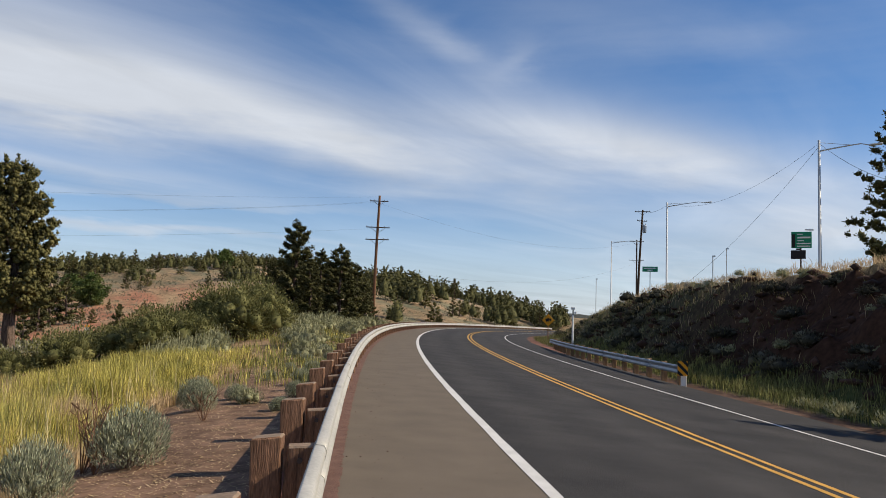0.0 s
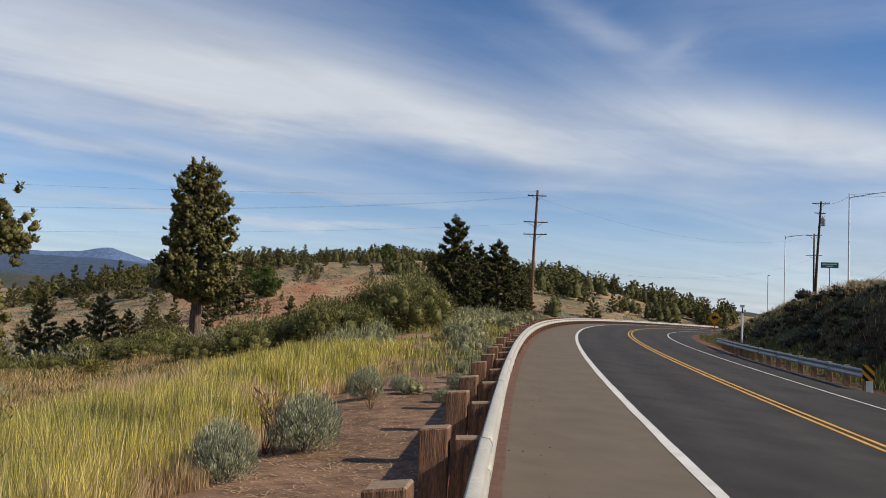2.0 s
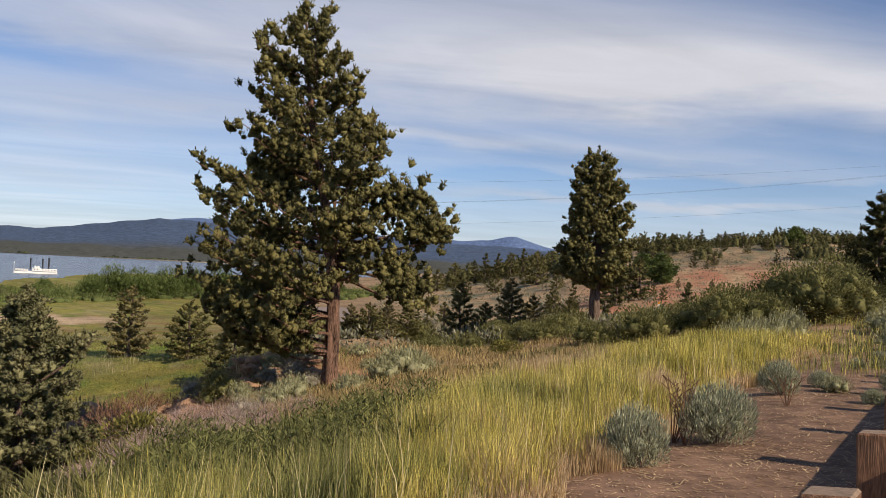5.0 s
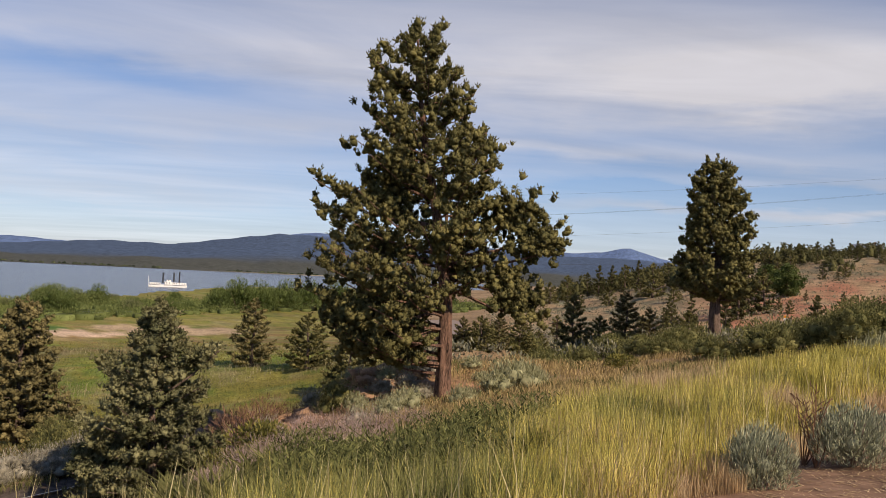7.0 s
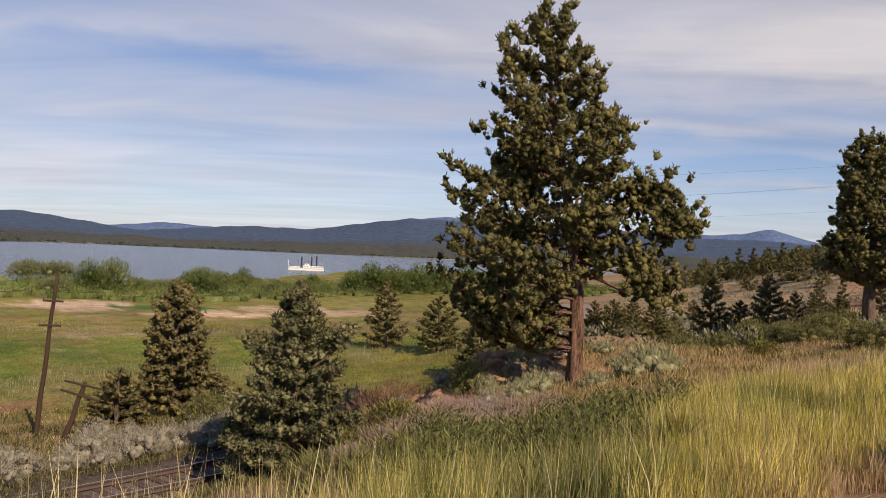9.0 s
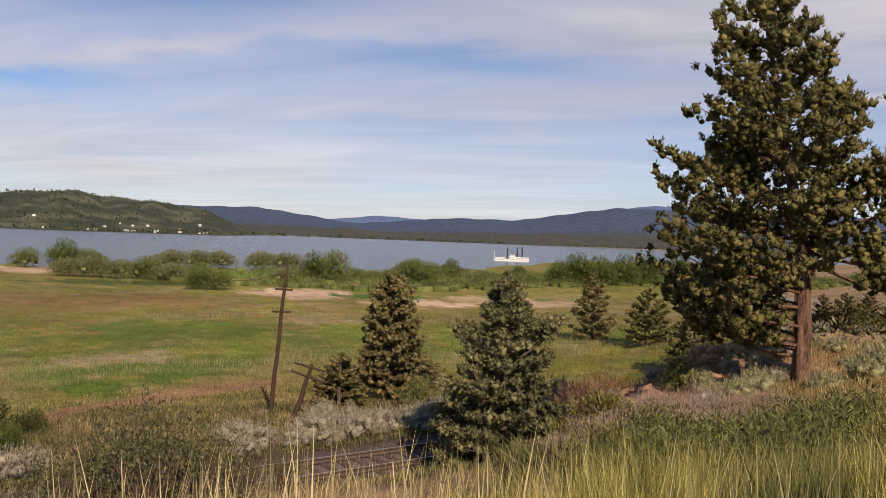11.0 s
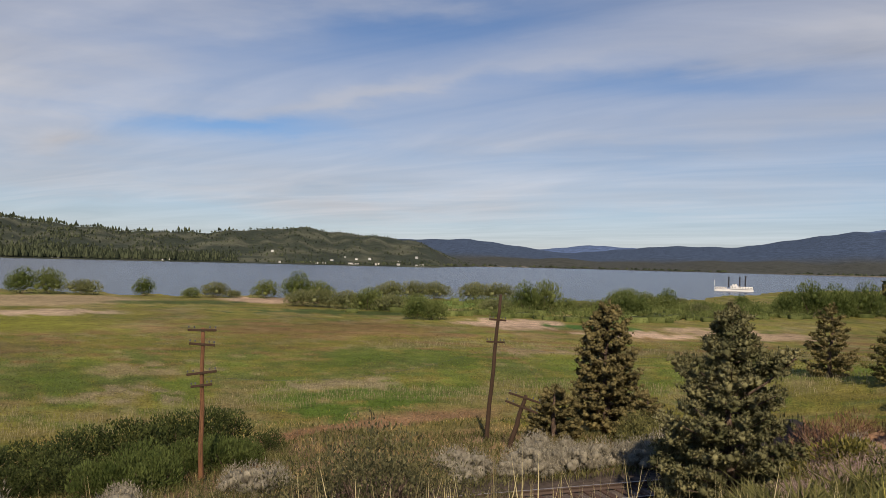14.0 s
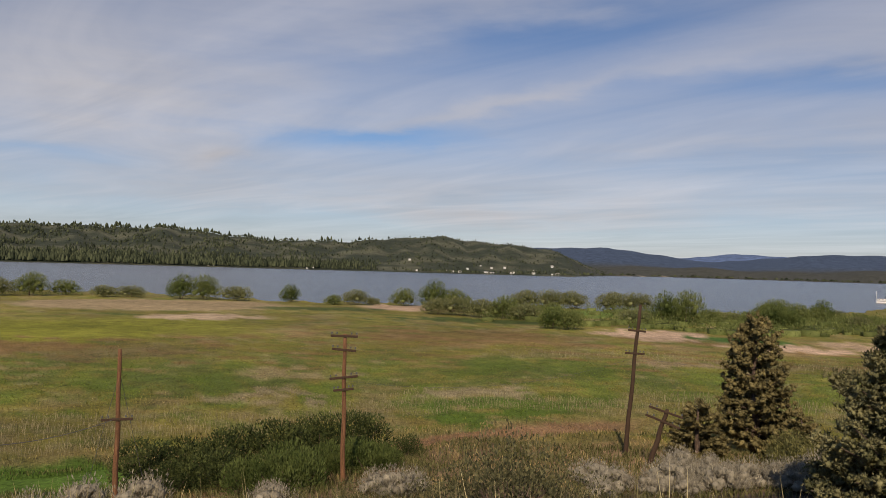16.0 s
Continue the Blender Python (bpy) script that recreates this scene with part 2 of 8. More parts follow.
M_SAGE = mat("sagebrush leaves", (0.240, 0.238, 0.128), 0.9, 0.2, 4, 30, 0, per="island", even=0.25, tint=(0.365, 0.352, 0.205), trans=0.2, spec=0.1)
M_SAGE_HILL = mat("dusty hill sagebrush", (0.150, 0.148, 0.098), 0.9, 0.2, 4, 30, 0, per="island", tint=(0.245, 0.232, 0.160), spec=0.1)
M_SAGE_GREY = mat("grey sagebrush leaves", (0.235, 0.212, 0.160), 0.9, 0.2, 4, 30, 0, per="island", even=0.25, tint=(0.350, 0.318, 0.242), trans=0.2, spec=0.1)
M_RABBIT = mat("bluish rabbitbrush stems", (0.235, 0.248, 0.160), 0.9, 0.2, 4, 30, 0, per="island", tint=(0.42, 0.425, 0.285), trans=0.2, spec=0.1)
M_SHRUB = mat("green shrub leaves", (0.102, 0.106, 0.036), 0.8, 0.3, 1.5, 12, 0, per="island", even=0.3, tint=(0.215, 0.200, 0.074), trans=0.3, spec=0.2)
M_SHRUB_DARK = mat("dark thicket leaves", (0.032, 0.048, 0.014), 0.75, 0.3, 1.5, 12, 0, per="island", even=0.3, tint=(0.085, 0.102, 0.030), trans=0.15, spec=0.2)
M_RED_BRUSH = mat("red-brown dry brush", (0.150, 0.080, 0.050), 0.95, 0.2, 3, 30, 0, per="island", tint=(0.240, 0.140, 0.090), spec=0.1)
M_WILLOW = mat("willow leaves", (0.100, 0.128, 0.036), 0.8, 0.3, 0.5, 6, 0, per="island", even=0.25, tint=(0.180, 0.206, 0.066), trans=0.3, spec=0.2)
M_WILLOW_GREEN = mat("bright green willow leaves", (0.062, 0.092, 0.022), 0.8, 0.3, 0.5, 6, 0, per="island", even=0.25, tint=(0.135, 0.165, 0.050), trans=0.3, spec=0.2)
M_WILLOW_DULL = mat("dull olive willow leaves", (0.125, 0.138, 0.056), 0.8, 0.3, 0.5, 6, 0, per="island", even=0.25, tint=(0.215, 0.222, 0.098), trans=0.3, spec=0.2)
M_GRASS = mat("ripening tall grass", (0.355, 0.312, 0.064), 0.85, 0.2, 2.2, 9, 0, per="island", even=0.6, tint=(0.590, 0.495, 0.150), trans=0.2, spec=0.2)
M_GRASS_GREEN = mat("green tall grass", (0.140, 0.155, 0.042), 0.85, 0.2, 2.2, 9, 0, per="island", even=0.6, tint=(0.290, 0.275, 0.100), trans=0.2, spec=0.2)
M_GRASS_DRY = mat("dry straw grass", (0.42, 0.295, 0.165), 0.9, 0.2, 2.2, 9, 0, per="island", even=0.32, tint=(0.60, 0.46, 0.28), trans=0.3, spec=0.1)
M_LEAFY = mat("leafy weed leaves", (0.082, 0.096, 0.030), 0.8, 0.3, 2, 12, 0, per="island", tint=(0.190, 0.190, 0.066), trans=0.3, spec=0.2)
M_TAWNY = mat("tawny short grass", (0.30, 0.215, 0.098), 0.9, 0.2, 0.5, 3, 0, per="island", tint=(0.43, 0.325, 0.155), trans=0.2, spec=0.1)
M_WEED = mat("dull green weeds", (0.108, 0.116, 0.038), 0.9, 0.2, 0.5, 3, 0, per="island", tint=(0.200, 0.180, 0.080), trans=0.3, spec=0.1)
M_TWIG = mat("dead grey twigs", (0.295, 0.200, 0.168), 0.95, 0.2, 3, 30, 0, per="island", tint=(0.420, 0.315, 0.275), spec=0.1)
M_FARTREE = mat("distant conifer foliage", (0.034, 0.045, 0.028), 0.95, 0.3, 0.05, 0.6, 0, per="island", tint=(0.066, 0.076, 0.042), spec=0.05)
M_GREEN_SIGN = mat("green sign sheeting", (0.010, 0.23, 0.125), 0.5, 0.05, 3, 30, 0)
M_SIGN_WHITE = mat("white sign lettering", (0.78, 0.78, 0.76), 0.5, 0.05, 3, 30, 0)
M_SIGN_YELLOW = mat("yellow sign sheeting", (0.80, 0.33, 0.01), 0.5, 0.06, 3, 30, 0)
M_BLACK = mat("matt black", (0.012, 0.012, 0.013), 0.6, 0.1, 3, 30, 0)
M_WHITE = mat("white paint", (0.78, 0.77, 0.74), 0.6, 0.08, 0.6, 9, 0)
M_WIRE = mat("dark aerial cable", (0.09, 0.09, 0.095), 0.6, 0.05, 3, 30, 0)
M_RAIL = mat("rusty steel rail", (0.095, 0.066, 0.054), 0.7, 0.3, 3, 30, 0.2, 0.003, metal=0.1)
M_RAIL_TOP = mat("worn rail top", (0.34, 0.33, 0.33), 0.45, 0.2, 3, 30, 0.05, 0.002, metal=0.3)
M_TIE = mat("creosoted sleeper", (0.098, 0.060, 0.046), 0.95, 0.5, 5, 40, 0.6, 0.02)
M_BALLAST = mat("grey ballast", (0.165, 0.128, 0.110), 0.95, 0.4, 3, 28, 0.9, 0.05)
M_ROCK = mat("pale brown rock", (0.31, 0.185, 0.110), 0.95, 0.35, 1.5, 9, 0.8, 0.08)
M_ROOF = mat("brown shingle roof", (0.165, 0.075, 0.05), 0.9, 0.2, 3, 20, 0.3, 0.02)
M_HULL = mat("dark boat iron", (0.030, 0.030, 0.035), 0.6, 0.1, 3, 30, 0)


def water_material():
    m = mat("lake water", (0.075, 0.080, 0.090), 0.22, 0.05, 0.02, 0.3, 0, spec=0.5)
    n, l = m.node_tree.nodes, m.node_tree.links
    tc, mp, t, bp = n.new("ShaderNodeTexCoord"), n.new("ShaderNodeMapping"), n.new("ShaderNodeTexNoise"), n.new("ShaderNodeBump")
    l.new(tc.outputs["Object"], mp.inputs[0])
    mp.inputs["Scale"].default_value = (0.5, 0.18, 1)
    l.new(mp.outputs[0], t.inputs["Vector"])
    t.inputs["Scale"].default_value, t.inputs["Detail"].default_value = 1.0, 6
    bp.inputs["Strength"].default_value, bp.inputs["Distance"].default_value = 1.0, 0.9
    l.new(t.outputs[0], bp.inputs["Height"])
    l.new(bp.outputs[0], n["Principled BSDF"].inputs["Normal"])
    return m


M_WATER = water_material()


# ---------------------------------------------------------------- building helpers
def polar(az, d):
    """x, y at d metres from the camera, az degrees to the left of the road."""
    return -d * math.sin(radians(az)), d * math.cos(radians(az))


def fast_mesh(name, verts, faces, material, smooth=False):
    """A mesh from arrays: faces is an (n, 3) or (n, 4) array."""
    me = bpy.data.meshes.new(name)
    verts, faces = np.asarray(verts, np.float32), np.asarray(faces, np.int32)
    k = faces.shape[1]
    me.vertices.add(len(verts))
    me.vertices.foreach_set("co", verts.ravel())
    me.loops.add(faces.size)
    me.loops.foreach_set("vertex_index", faces.ravel())
    me.polygons.add(len(faces))
    me.polygons.foreach_set("loop_start", np.arange(0, faces.size, k, dtype=np.int32))
    if smooth:
        me.polygons.foreach_set("use_smooth", np.ones(len(faces), bool))
    me.update(calc_edges=True)
    me.validate()
    me.materials.append(material)
    return me


def part(name, bm, material, parent=None, label="", smooth=False):
    """Links a bmesh or a mesh as ONE mesh object under a thing or under a part."""
    if isinstance(bm, bmesh.types.BMesh):
        me = bpy.data.meshes.new(name)
        if smooth:
            for f in bm.faces:
                f.smooth = True
        bm.to_mesh(me)
        bm.free()
        me.materials.append(material)
    else:
        me = bm
    ob = new(name, me)
    ob.parent = parent
    if label:
        tagged(ob, label)
    return ob


def thing(name, m, label, category, group="", kind=""):
    ob = new(name)
    ob.empty_display_size = 0.3
    ob.matrix_world = m
    return tagged(ob, label, category, group, kind)


def box(bm, cx, cy, cz, sx, sy, sz, m=None, bevel=0.0):
    """Adds a box centred there; m turns and moves it."""
    mm = (m or Matrix()) @ Matrix.Translation((cx, cy, cz)) @ Matrix.Diagonal((sx, sy, sz, 1))
    r = bmesh.ops.create_cube(bm, size=1, matrix=mm)
    if bevel:
        es = {e for v in r["verts"] for e in v.link_edges}
        bmesh.ops.bevel(bm, geom=list(es), offset=bevel, segments=1, affect="EDGES")
    return bm


def tube(bm, pts, radii, seg=8, caps=True):
    """A round bar through pts with a radius at each."""
    pts = [Vector(p) for p in pts]
    rings = []
    for i, p in enumerate(pts):
        d = (pts[min(i + 1, len(pts) - 1)] - pts[max(i - 1, 0)]).normalized()
        a = d.cross(Vector((0, 0, 1)) if abs(d.z) < 0.9 else Vector((1, 0, 0))).normalized()
        b = d.cross(a)
        r = radii[i] if isinstance(radii, (list, tuple)) else radii
        rings.append([bm.verts.new(p + (a * math.cos(t) + b * math.sin(t)) * r) for t in [2 * math.pi * k / seg for k in range(seg)]])
    for r0, r1 in zip(rings, rings[1:]):
        for k in range(seg):
            bm.faces.new((r0[k], r1[k], r1[(k + 1) % seg], r0[(k + 1) % seg]))
    if caps:
        bm.faces.new(rings[0])
        bm.faces.new(rings[-1][::-1])
    return bm


def smoothstep(x, a, b):
    t = np.clip((np.asarray(x, float) - a) / (b - a), 0, 1)
    return t * t * (3 - 2 * t)


def wavy(x, y, s, seed=0):
    """Smooth value noise between about -1 and 1, made of a few waves."""
    r = np.random.RandomState(seed)
    v = 0
    for k in range(5):
        a, p = r.rand() * 6.28, r.rand() * 6.28
        f = (0.7 + 0.9 * r.rand()) / s
        v = v + np.sin((x * math.cos(a) + y * math.sin(a)) * f * 6.28 + p + 1.3 * np.sin((y * math.cos(a) - x * math.sin(a)) * f * 3.1 + 2 * p))
    return v / 3.0


# ---------------------------------------------------------------- the road's line and the lie of the land
ROAD_S = np.arange(-40, 260, 0.5)


def road_line():
    """The left edge line of the carriageway: straightening, then bending to the right."""
    s = np.maximum(ROAD_S, 0)
    k = 0.0017 + 0.0004 * s / 50 + 0.0002 * (s / 50) ** 2
    k[ROAD_S < 0] = 0.0017
    h = np.cumsum(k) * 0.5
    h += -0.1138 - np.interp(0, ROAD_S, h)
    x, y = np.cumsum(np.sin(h)) * 0.5, np.cumsum(np.cos(h)) * 0.5
    x += 2.0165 - np.interp(0, ROAD_S, x)
    y += -2.0 - np.interp(0, ROAD_S, y)
    z = np.where(ROAD_S > 0, 0.0074 * ROAD_S - 0.000074 * ROAD_S ** 2, 0.0074 * ROAD_S)
    return x, y, z, h


RX, RY, RZ, RH = road_line()
CROSS = 0.0873                          # fall of the banked carriageway to the right


def road_point(s, off, dz=0.0):
    """A place on the road at s metres along, off metres right of the left edge line."""
    x, y, z, h = (np.interp(s, ROAD_S, a) for a in (RX, RY, RZ, RH))
    return x + off * np.cos(h), y - off * np.sin(h), z - CROSS * np.maximum(off, 0) - 0.03 * np.minimum(off, 0) + dz


def road_coords(x, y):
    """s and off of places, vectorised."""
    x, y = np.ravel(x).astype(float), np.ravel(y).astype(float)
    s, o = np.empty_like(x), np.empty_like(x)
    for i in range(0, len(x), 20000):
        dx, dy = x[i:i + 20000, None] - RX[None, ::2], y[i:i + 20000, None] - RY[None, ::2]
        k = (dx * dx + dy * dy).argmin(1)
        kk = k * 2
        h = RH[kk]
        ex, ey = x[i:i + 20000] - RX[kk], y[i:i + 20000] - RY[kk]
        s[i:i + 20000] = ROAD_S[kk] + ex * np.sin(h) + ey * np.cos(h)
        o[i:i + 20000] = ex * np.cos(h) - ey * np.sin(h)
    return s, o


# height of the left verge by distance from the guardrail, at five stations along the road
Z_S = [0.02, -0.12, -0.75, -1.60, -2.50, -3.50, -4.40, -5.50, -6.80, -7.70, -8.1, -8.3, -8.9]
U = [0, 2.5, 5, 8, 12, 17, 20, 23, 26, 32, 45, 80, 230]
Z_0 = [0.02, -0.12, -0.75, -1.70, -2.80, -4.25, -5.10, -5.78, -5.85, -6.30, -7.30, -8.0, -8.9]
Z_18 = [0.04, -0.08, -0.35, -0.80, -1.40, -2.30, -2.70, -3.60, -5.60, -6.20, -7.20, -8.0, -8.9]
Z_45 = [0.10, 0.45, 0.70, 0.60, 0.20, -0.70, -1.30, -1.70, -2.10, -2.90, -4.30, -7.0, -8.4]
Z_85 = [0.10, 0.80, 1.40, 1.60, 1.50, 1.10, 0.80, 0.50, 0.20, -0.60, -2.20, -5.0, -7.0]
# far land by bearing: rise of the northern hill, distance of the near shore, of the far shore, and skyline heights
HILL_AZ = [-40, -15, -8, -5, -1, 4, 10, 16, 22, 27, 33, 38, 45, 50]
HILL_Z = [3, 2, 2.5, 5.5, 9, 12, 15, 17.5, 15, 10.5, 3.5, -1.5, -5, -7.6]
SHORE_AZ = [40, 47, 56, 62, 66, 70, 78, 100, 108, 116, 130, 180]
SHORE_R = [900, 700, 600, 480, 360, 275, 236, 226, 228, 262, 290, 330]
FAR_AZ = [40, 80, 84, 87, 95, 180]
FAR_R = [2540, 2500, 2200, 1480, 1400, 1400]
SKY1_AZ = [84, 86, 88.5, 93, 97, 103, 108, 111, 115, 119, 126, 140, 180]      # the near hill over the lake
SKY1_EL = [-0.5, 0.2, 1.25, 1.6, 1.95, 1.4, 1.3, 1.5, 1.85, 1.8, 1.8, 1.6, 1.2]
SKY2_AZ = [-30, 0, 20, 30, 32.8, 34.1, 36, 38, 44, 50, 55, 57, 59, 61.4, 66, 70.7, 77, 78.5, 79.6, 84.5, 90, 100, 180]   # ranges behind
SKY2_EL = [-1.0, -0.8, 0.9, 1.6, 1.8, 1.9, 1.9, 1.9, 2.2, 2.3, 2.45, 2.5, 2.5, 2.15, 1.4, 1.4, 0.8, 0.8, 1.0, 1.6, 1.45, 1.2, 1.0]
SKY3_AZ = [-30, 0, 20, 30, 32.8, 34.1, 36, 38, 44, 50, 54, 56.5, 60, 64, 70, 73, 76, 79, 84, 120]   # the palest peaks
SKY3_EL = [-1.0, -0.8, 1.0, 1.6, 2.3, 2.75, 2.35, 2.2, 2.3, 2.3, 2.6, 2.8, 2.3, 1.2, 1.0, 1.25, 1.4, 1.05, 0.9, 0.8]
LAKE_Z = -9.5


TRACK_Z = -5.84
TRACK_P, TRACK_D, TRACK_BEND = (-23.75, 2.6), (-0.28, 0.96), 0.0016


def track_point(s, side=0.0):
    """A place on the railway, s metres north of the bend's start, side metres to its right."""
    b = TRACK_BEND * np.maximum(s - 8, 0) ** 2
    x = TRACK_P[0] + TRACK_D[0] * s + TRACK_D[1] * (side - b)
    y = TRACK_P[1] + TRACK_D[1] * s - TRACK_D[0] * (side - b)
    return x, y


def track_coords(x, y):
    s = (x - TRACK_P[0]) * TRACK_D[0] + (y - TRACK_P[1]) * TRACK_D[1]
    side = (x - TRACK_P[0]) * TRACK_D[1] - (y - TRACK_P[1]) * TRACK_D[0]
    return np.abs(side + TRACK_BEND * np.maximum(s - 8, 0) ** 2), s


def land(x, y):
    """Height of the ground at places, vectorised."""
    shape = np.shape(x)
    x, y = np.ravel(x).astype(float), np.ravel(y).astype(float)
    r, az = np.hypot(x, y), np.degrees(np.arctan2(-x, y))
    s, off = road_coords(x, y)
    near = r < 330
    # left side
    u = -off - 2.0
    zs = np.stack([np.interp(u, U, p) for p in (Z_S, Z_0, Z_18, Z_45, Z_85)])
    st = np.interp(y + wavy(x, y, 40, 4) * 1.2, [-15, 0, 18, 45, 85], [0, 1, 2, 3, 4])
    i0 = np.clip(st.astype(int), 0, 3)
    f = st - i0
    f = f * f * (3 - 2 * f)
    ids = np.arange(len(x))
    left = zs[i0, ids] * (1 - f) + zs[i0 + 1, ids] * f
    left += (wavy(x, y, 6, 1) * 0.10 + wavy(x, y, 2.1, 2) * 0.03) * smoothstep(u, 1, 5)
    # far land
    hill = np.interp(az, HILL_AZ, HILL_Z) * 1.0
    base = np.interp(r, [40, 80, 230, 400], [-7.2, -8.0, -8.9, -9.2])
    rise = smoothstep(r, 70, 290)
    far = base + (hill + 8.0) * rise * smoothstep(az, 52, 36) + wavy(x, y, 70, 8) * 1.1 * smoothstep(r, 90, 200) * smoothstep(az, 50, 40)
    w = smoothstep(r, 55, 130)
    left = left * (1 - w) + far * w
    # the rocky rise behind the large juniper, and the slope that drops towards the railway
    rise_z = 1.6 + 31 * np.tan(np.radians(np.interp(az, [36, 44, 50, 57, 61, 63.5, 66], [-5.7, -6.5, -6.7, -6.8, -6.8, -7.8, -10.5]))) + wavy(x, y, 5, 21) * 0.12
    kr = smoothstep(r + 0.9 * wavy(x, y, 4, 22), 26.6, 29.6) * smoothstep(r, 40, 33) * smoothstep(az, 67, 62.5) * smoothstep(az, 34, 42)
    left = left + np.maximum(rise_z - left, 0) * kr + wavy(x, y, 1.6, 23) * 0.16 * kr * smoothstep(az, 47, 51)
    cap = 1.6 - 0.293 * r + wavy(x, y, 3, 24) * 0.08
    kc = smoothstep(az, 60, 66) * smoothstep(az, 83, 77) * smoothstep(r, 7, 11) * smoothstep(r, 30, 26)
    left = left + np.minimum(cap - left, 0) * kc
    # the railway bench
    td, ts = track_coords(x, y)
    kt = smoothstep(td, 5.0, 2.3) * smoothstep(ts, -45, -25) * smoothstep(ts, 70, 50)
    left = left * (1 - kt) + TRACK_Z * kt
    # right side: verge, cut bank and the upper street
    crest = np.interp(s, [-40, 0, 65, 115, 150], [4.35, 4.25, 4.03, 0.68, -0.4]) + wavy(x, y, 9, 5) * 0.12
    edge = np.interp(s, ROAD_S, RZ) - CROSS * 9.4 - 0.05
    t = smoothstep(off, 11.4, 18.5) * 0.92 + np.clip((off - 10.2) / 8.3, 0, 1) * 0.08
    right = edge + (crest - edge) * t + (wavy(x, y, 2.6, 6) * 0.34 + wavy(x, y, 1.1, 9) * 0.17) * smoothstep(off, 10.8, 12.6) * smoothstep(off, 19.2, 16.8)
    right += np.clip(off - 18.6, 0, 60) * 0.055 * smoothstep(s, 140, 60)
    wr = smoothstep(r, 120, 220)
    right = right * (1 - wr) + (hill * rise) * wr
    bed = np.interp(s, ROAD_S, RZ) - CROSS * np.maximum(off, 0) - 0.03 * np.minimum(off, 0) - 0.05
    z = np.where(off < -2.0, left, np.where(off > 9.6, right, bed))
    on_road = (s > 225) | (s < -39)
    z = np.where(on_road & (off > -2) & (off < 9.6), np.interp(az, HILL_AZ, HILL_Z) * rise - 1.0, z)
    # blend the verge into the road bed
    k = smoothstep(off, -3.0, -2.0)
    z = np.where((off < -2) & ~on_road & (s < 225), left * (1 - k) + (bed - 0.02) * k, z)
    z = z + np.where((off < -2.0) & (s < 225) & (s > -39), 0.13 * smoothstep(off, -2.0, -2.35) * smoothstep(off, -5.6, -3.9), 0)
    # lake bed and far shores
    sh = np.interp(az, SHORE_AZ, SHORE_R) * (1 + 0.035 * np.sin(az * 1.9) + 0.02 * np.sin(az * 5.3))
    wet = smoothstep(r, sh - 8, sh + 14) * smoothstep(az, 40.5, 43)
    z = np.where(az > 40, z * (1 - wet) + (LAKE_Z - 1.6) * wet, z)
    fs = np.interp(az, FAR_AZ, FAR_R)
    el1 = np.interp(az, SKY1_AZ, SKY1_EL) + 0.05 * np.sin(az * 2.3) + 0.03 * np.sin(az * 5.1)
    el2 = np.interp(az, SKY2_AZ, SKY2_EL) + 0.03 * np.sin(az * 2.9)
    k1 = smoothstep(r, fs, 2250) * smoothstep(r, 2900, 2400) * smoothstep(az, 83, 87)
    h1 = 2250 * np.tan(np.radians(el1)) + 1.6 - LAKE_Z + 2.0
    k2 = smoothstep(r, 2700, 4150)
    h2 = 4150 * np.tan(np.radians(el2)) + 1.6 - LAKE_Z
    k3 = smoothstep(r, 4350, 4720)
    h3 = 4720 * np.tan(np.radians(np.interp(az, SKY3_AZ, SKY3_EL) + 0.02 * np.sin(az * 3.3))) + 1.6 - LAKE_Z
    k2 = k2 * smoothstep(r, 4500, 4200)
    lump = 1 + (0.10 * np.sin(az * 1.3 + r * 0.004) + 0.08 * np.sin(az * 3.1 - r * 0.009)) * smoothstep(r, 2250, 1900)
    farz = LAKE_Z - 1.6 + 3.4 * smoothstep(r, fs - 20, fs + 15) + np.maximum(k1 * h1 * np.minimum(lump, 1 / np.maximum(k1, 0.01)), np.maximum(k2 * h2, k3 * h3)) + 4 * smoothstep(r, fs, fs + 300) + (14 + 8 * np.sin(az * 0.5) + 4 * np.sin(az * 1.3 + 1)) * smoothstep(r, fs + 30, fs + 280) * smoothstep(r, 3300, 2950) * smoothstep(az, 88, 84)
    zf = smoothstep(r, 320, 700)
    z = np.where(r > fs - 40, np.maximum(farz, LAKE_Z - 1.6), np.where((az <= 43) & (r > 320), z * (1 - zf) + np.maximum(hill * 0.6 - 2, -6) * zf, z))
    return z.reshape(shape)


def land1(x, y):
    return float(land(np.array([x]), np.array([y]))[0])


def sky_ranges(x, y):
    return np.degrees(np.arctan2(-x, y)), np.hypot(x, y)


def from_path(az, r):
    """How far beyond the foot-worn path through the meadow a place lies."""
    return r - np.interp(az, [70, 82, 89, 95, 101, 110, 130], [54, 48.5, 44.2, 40.8, 36.6, 36, 37])


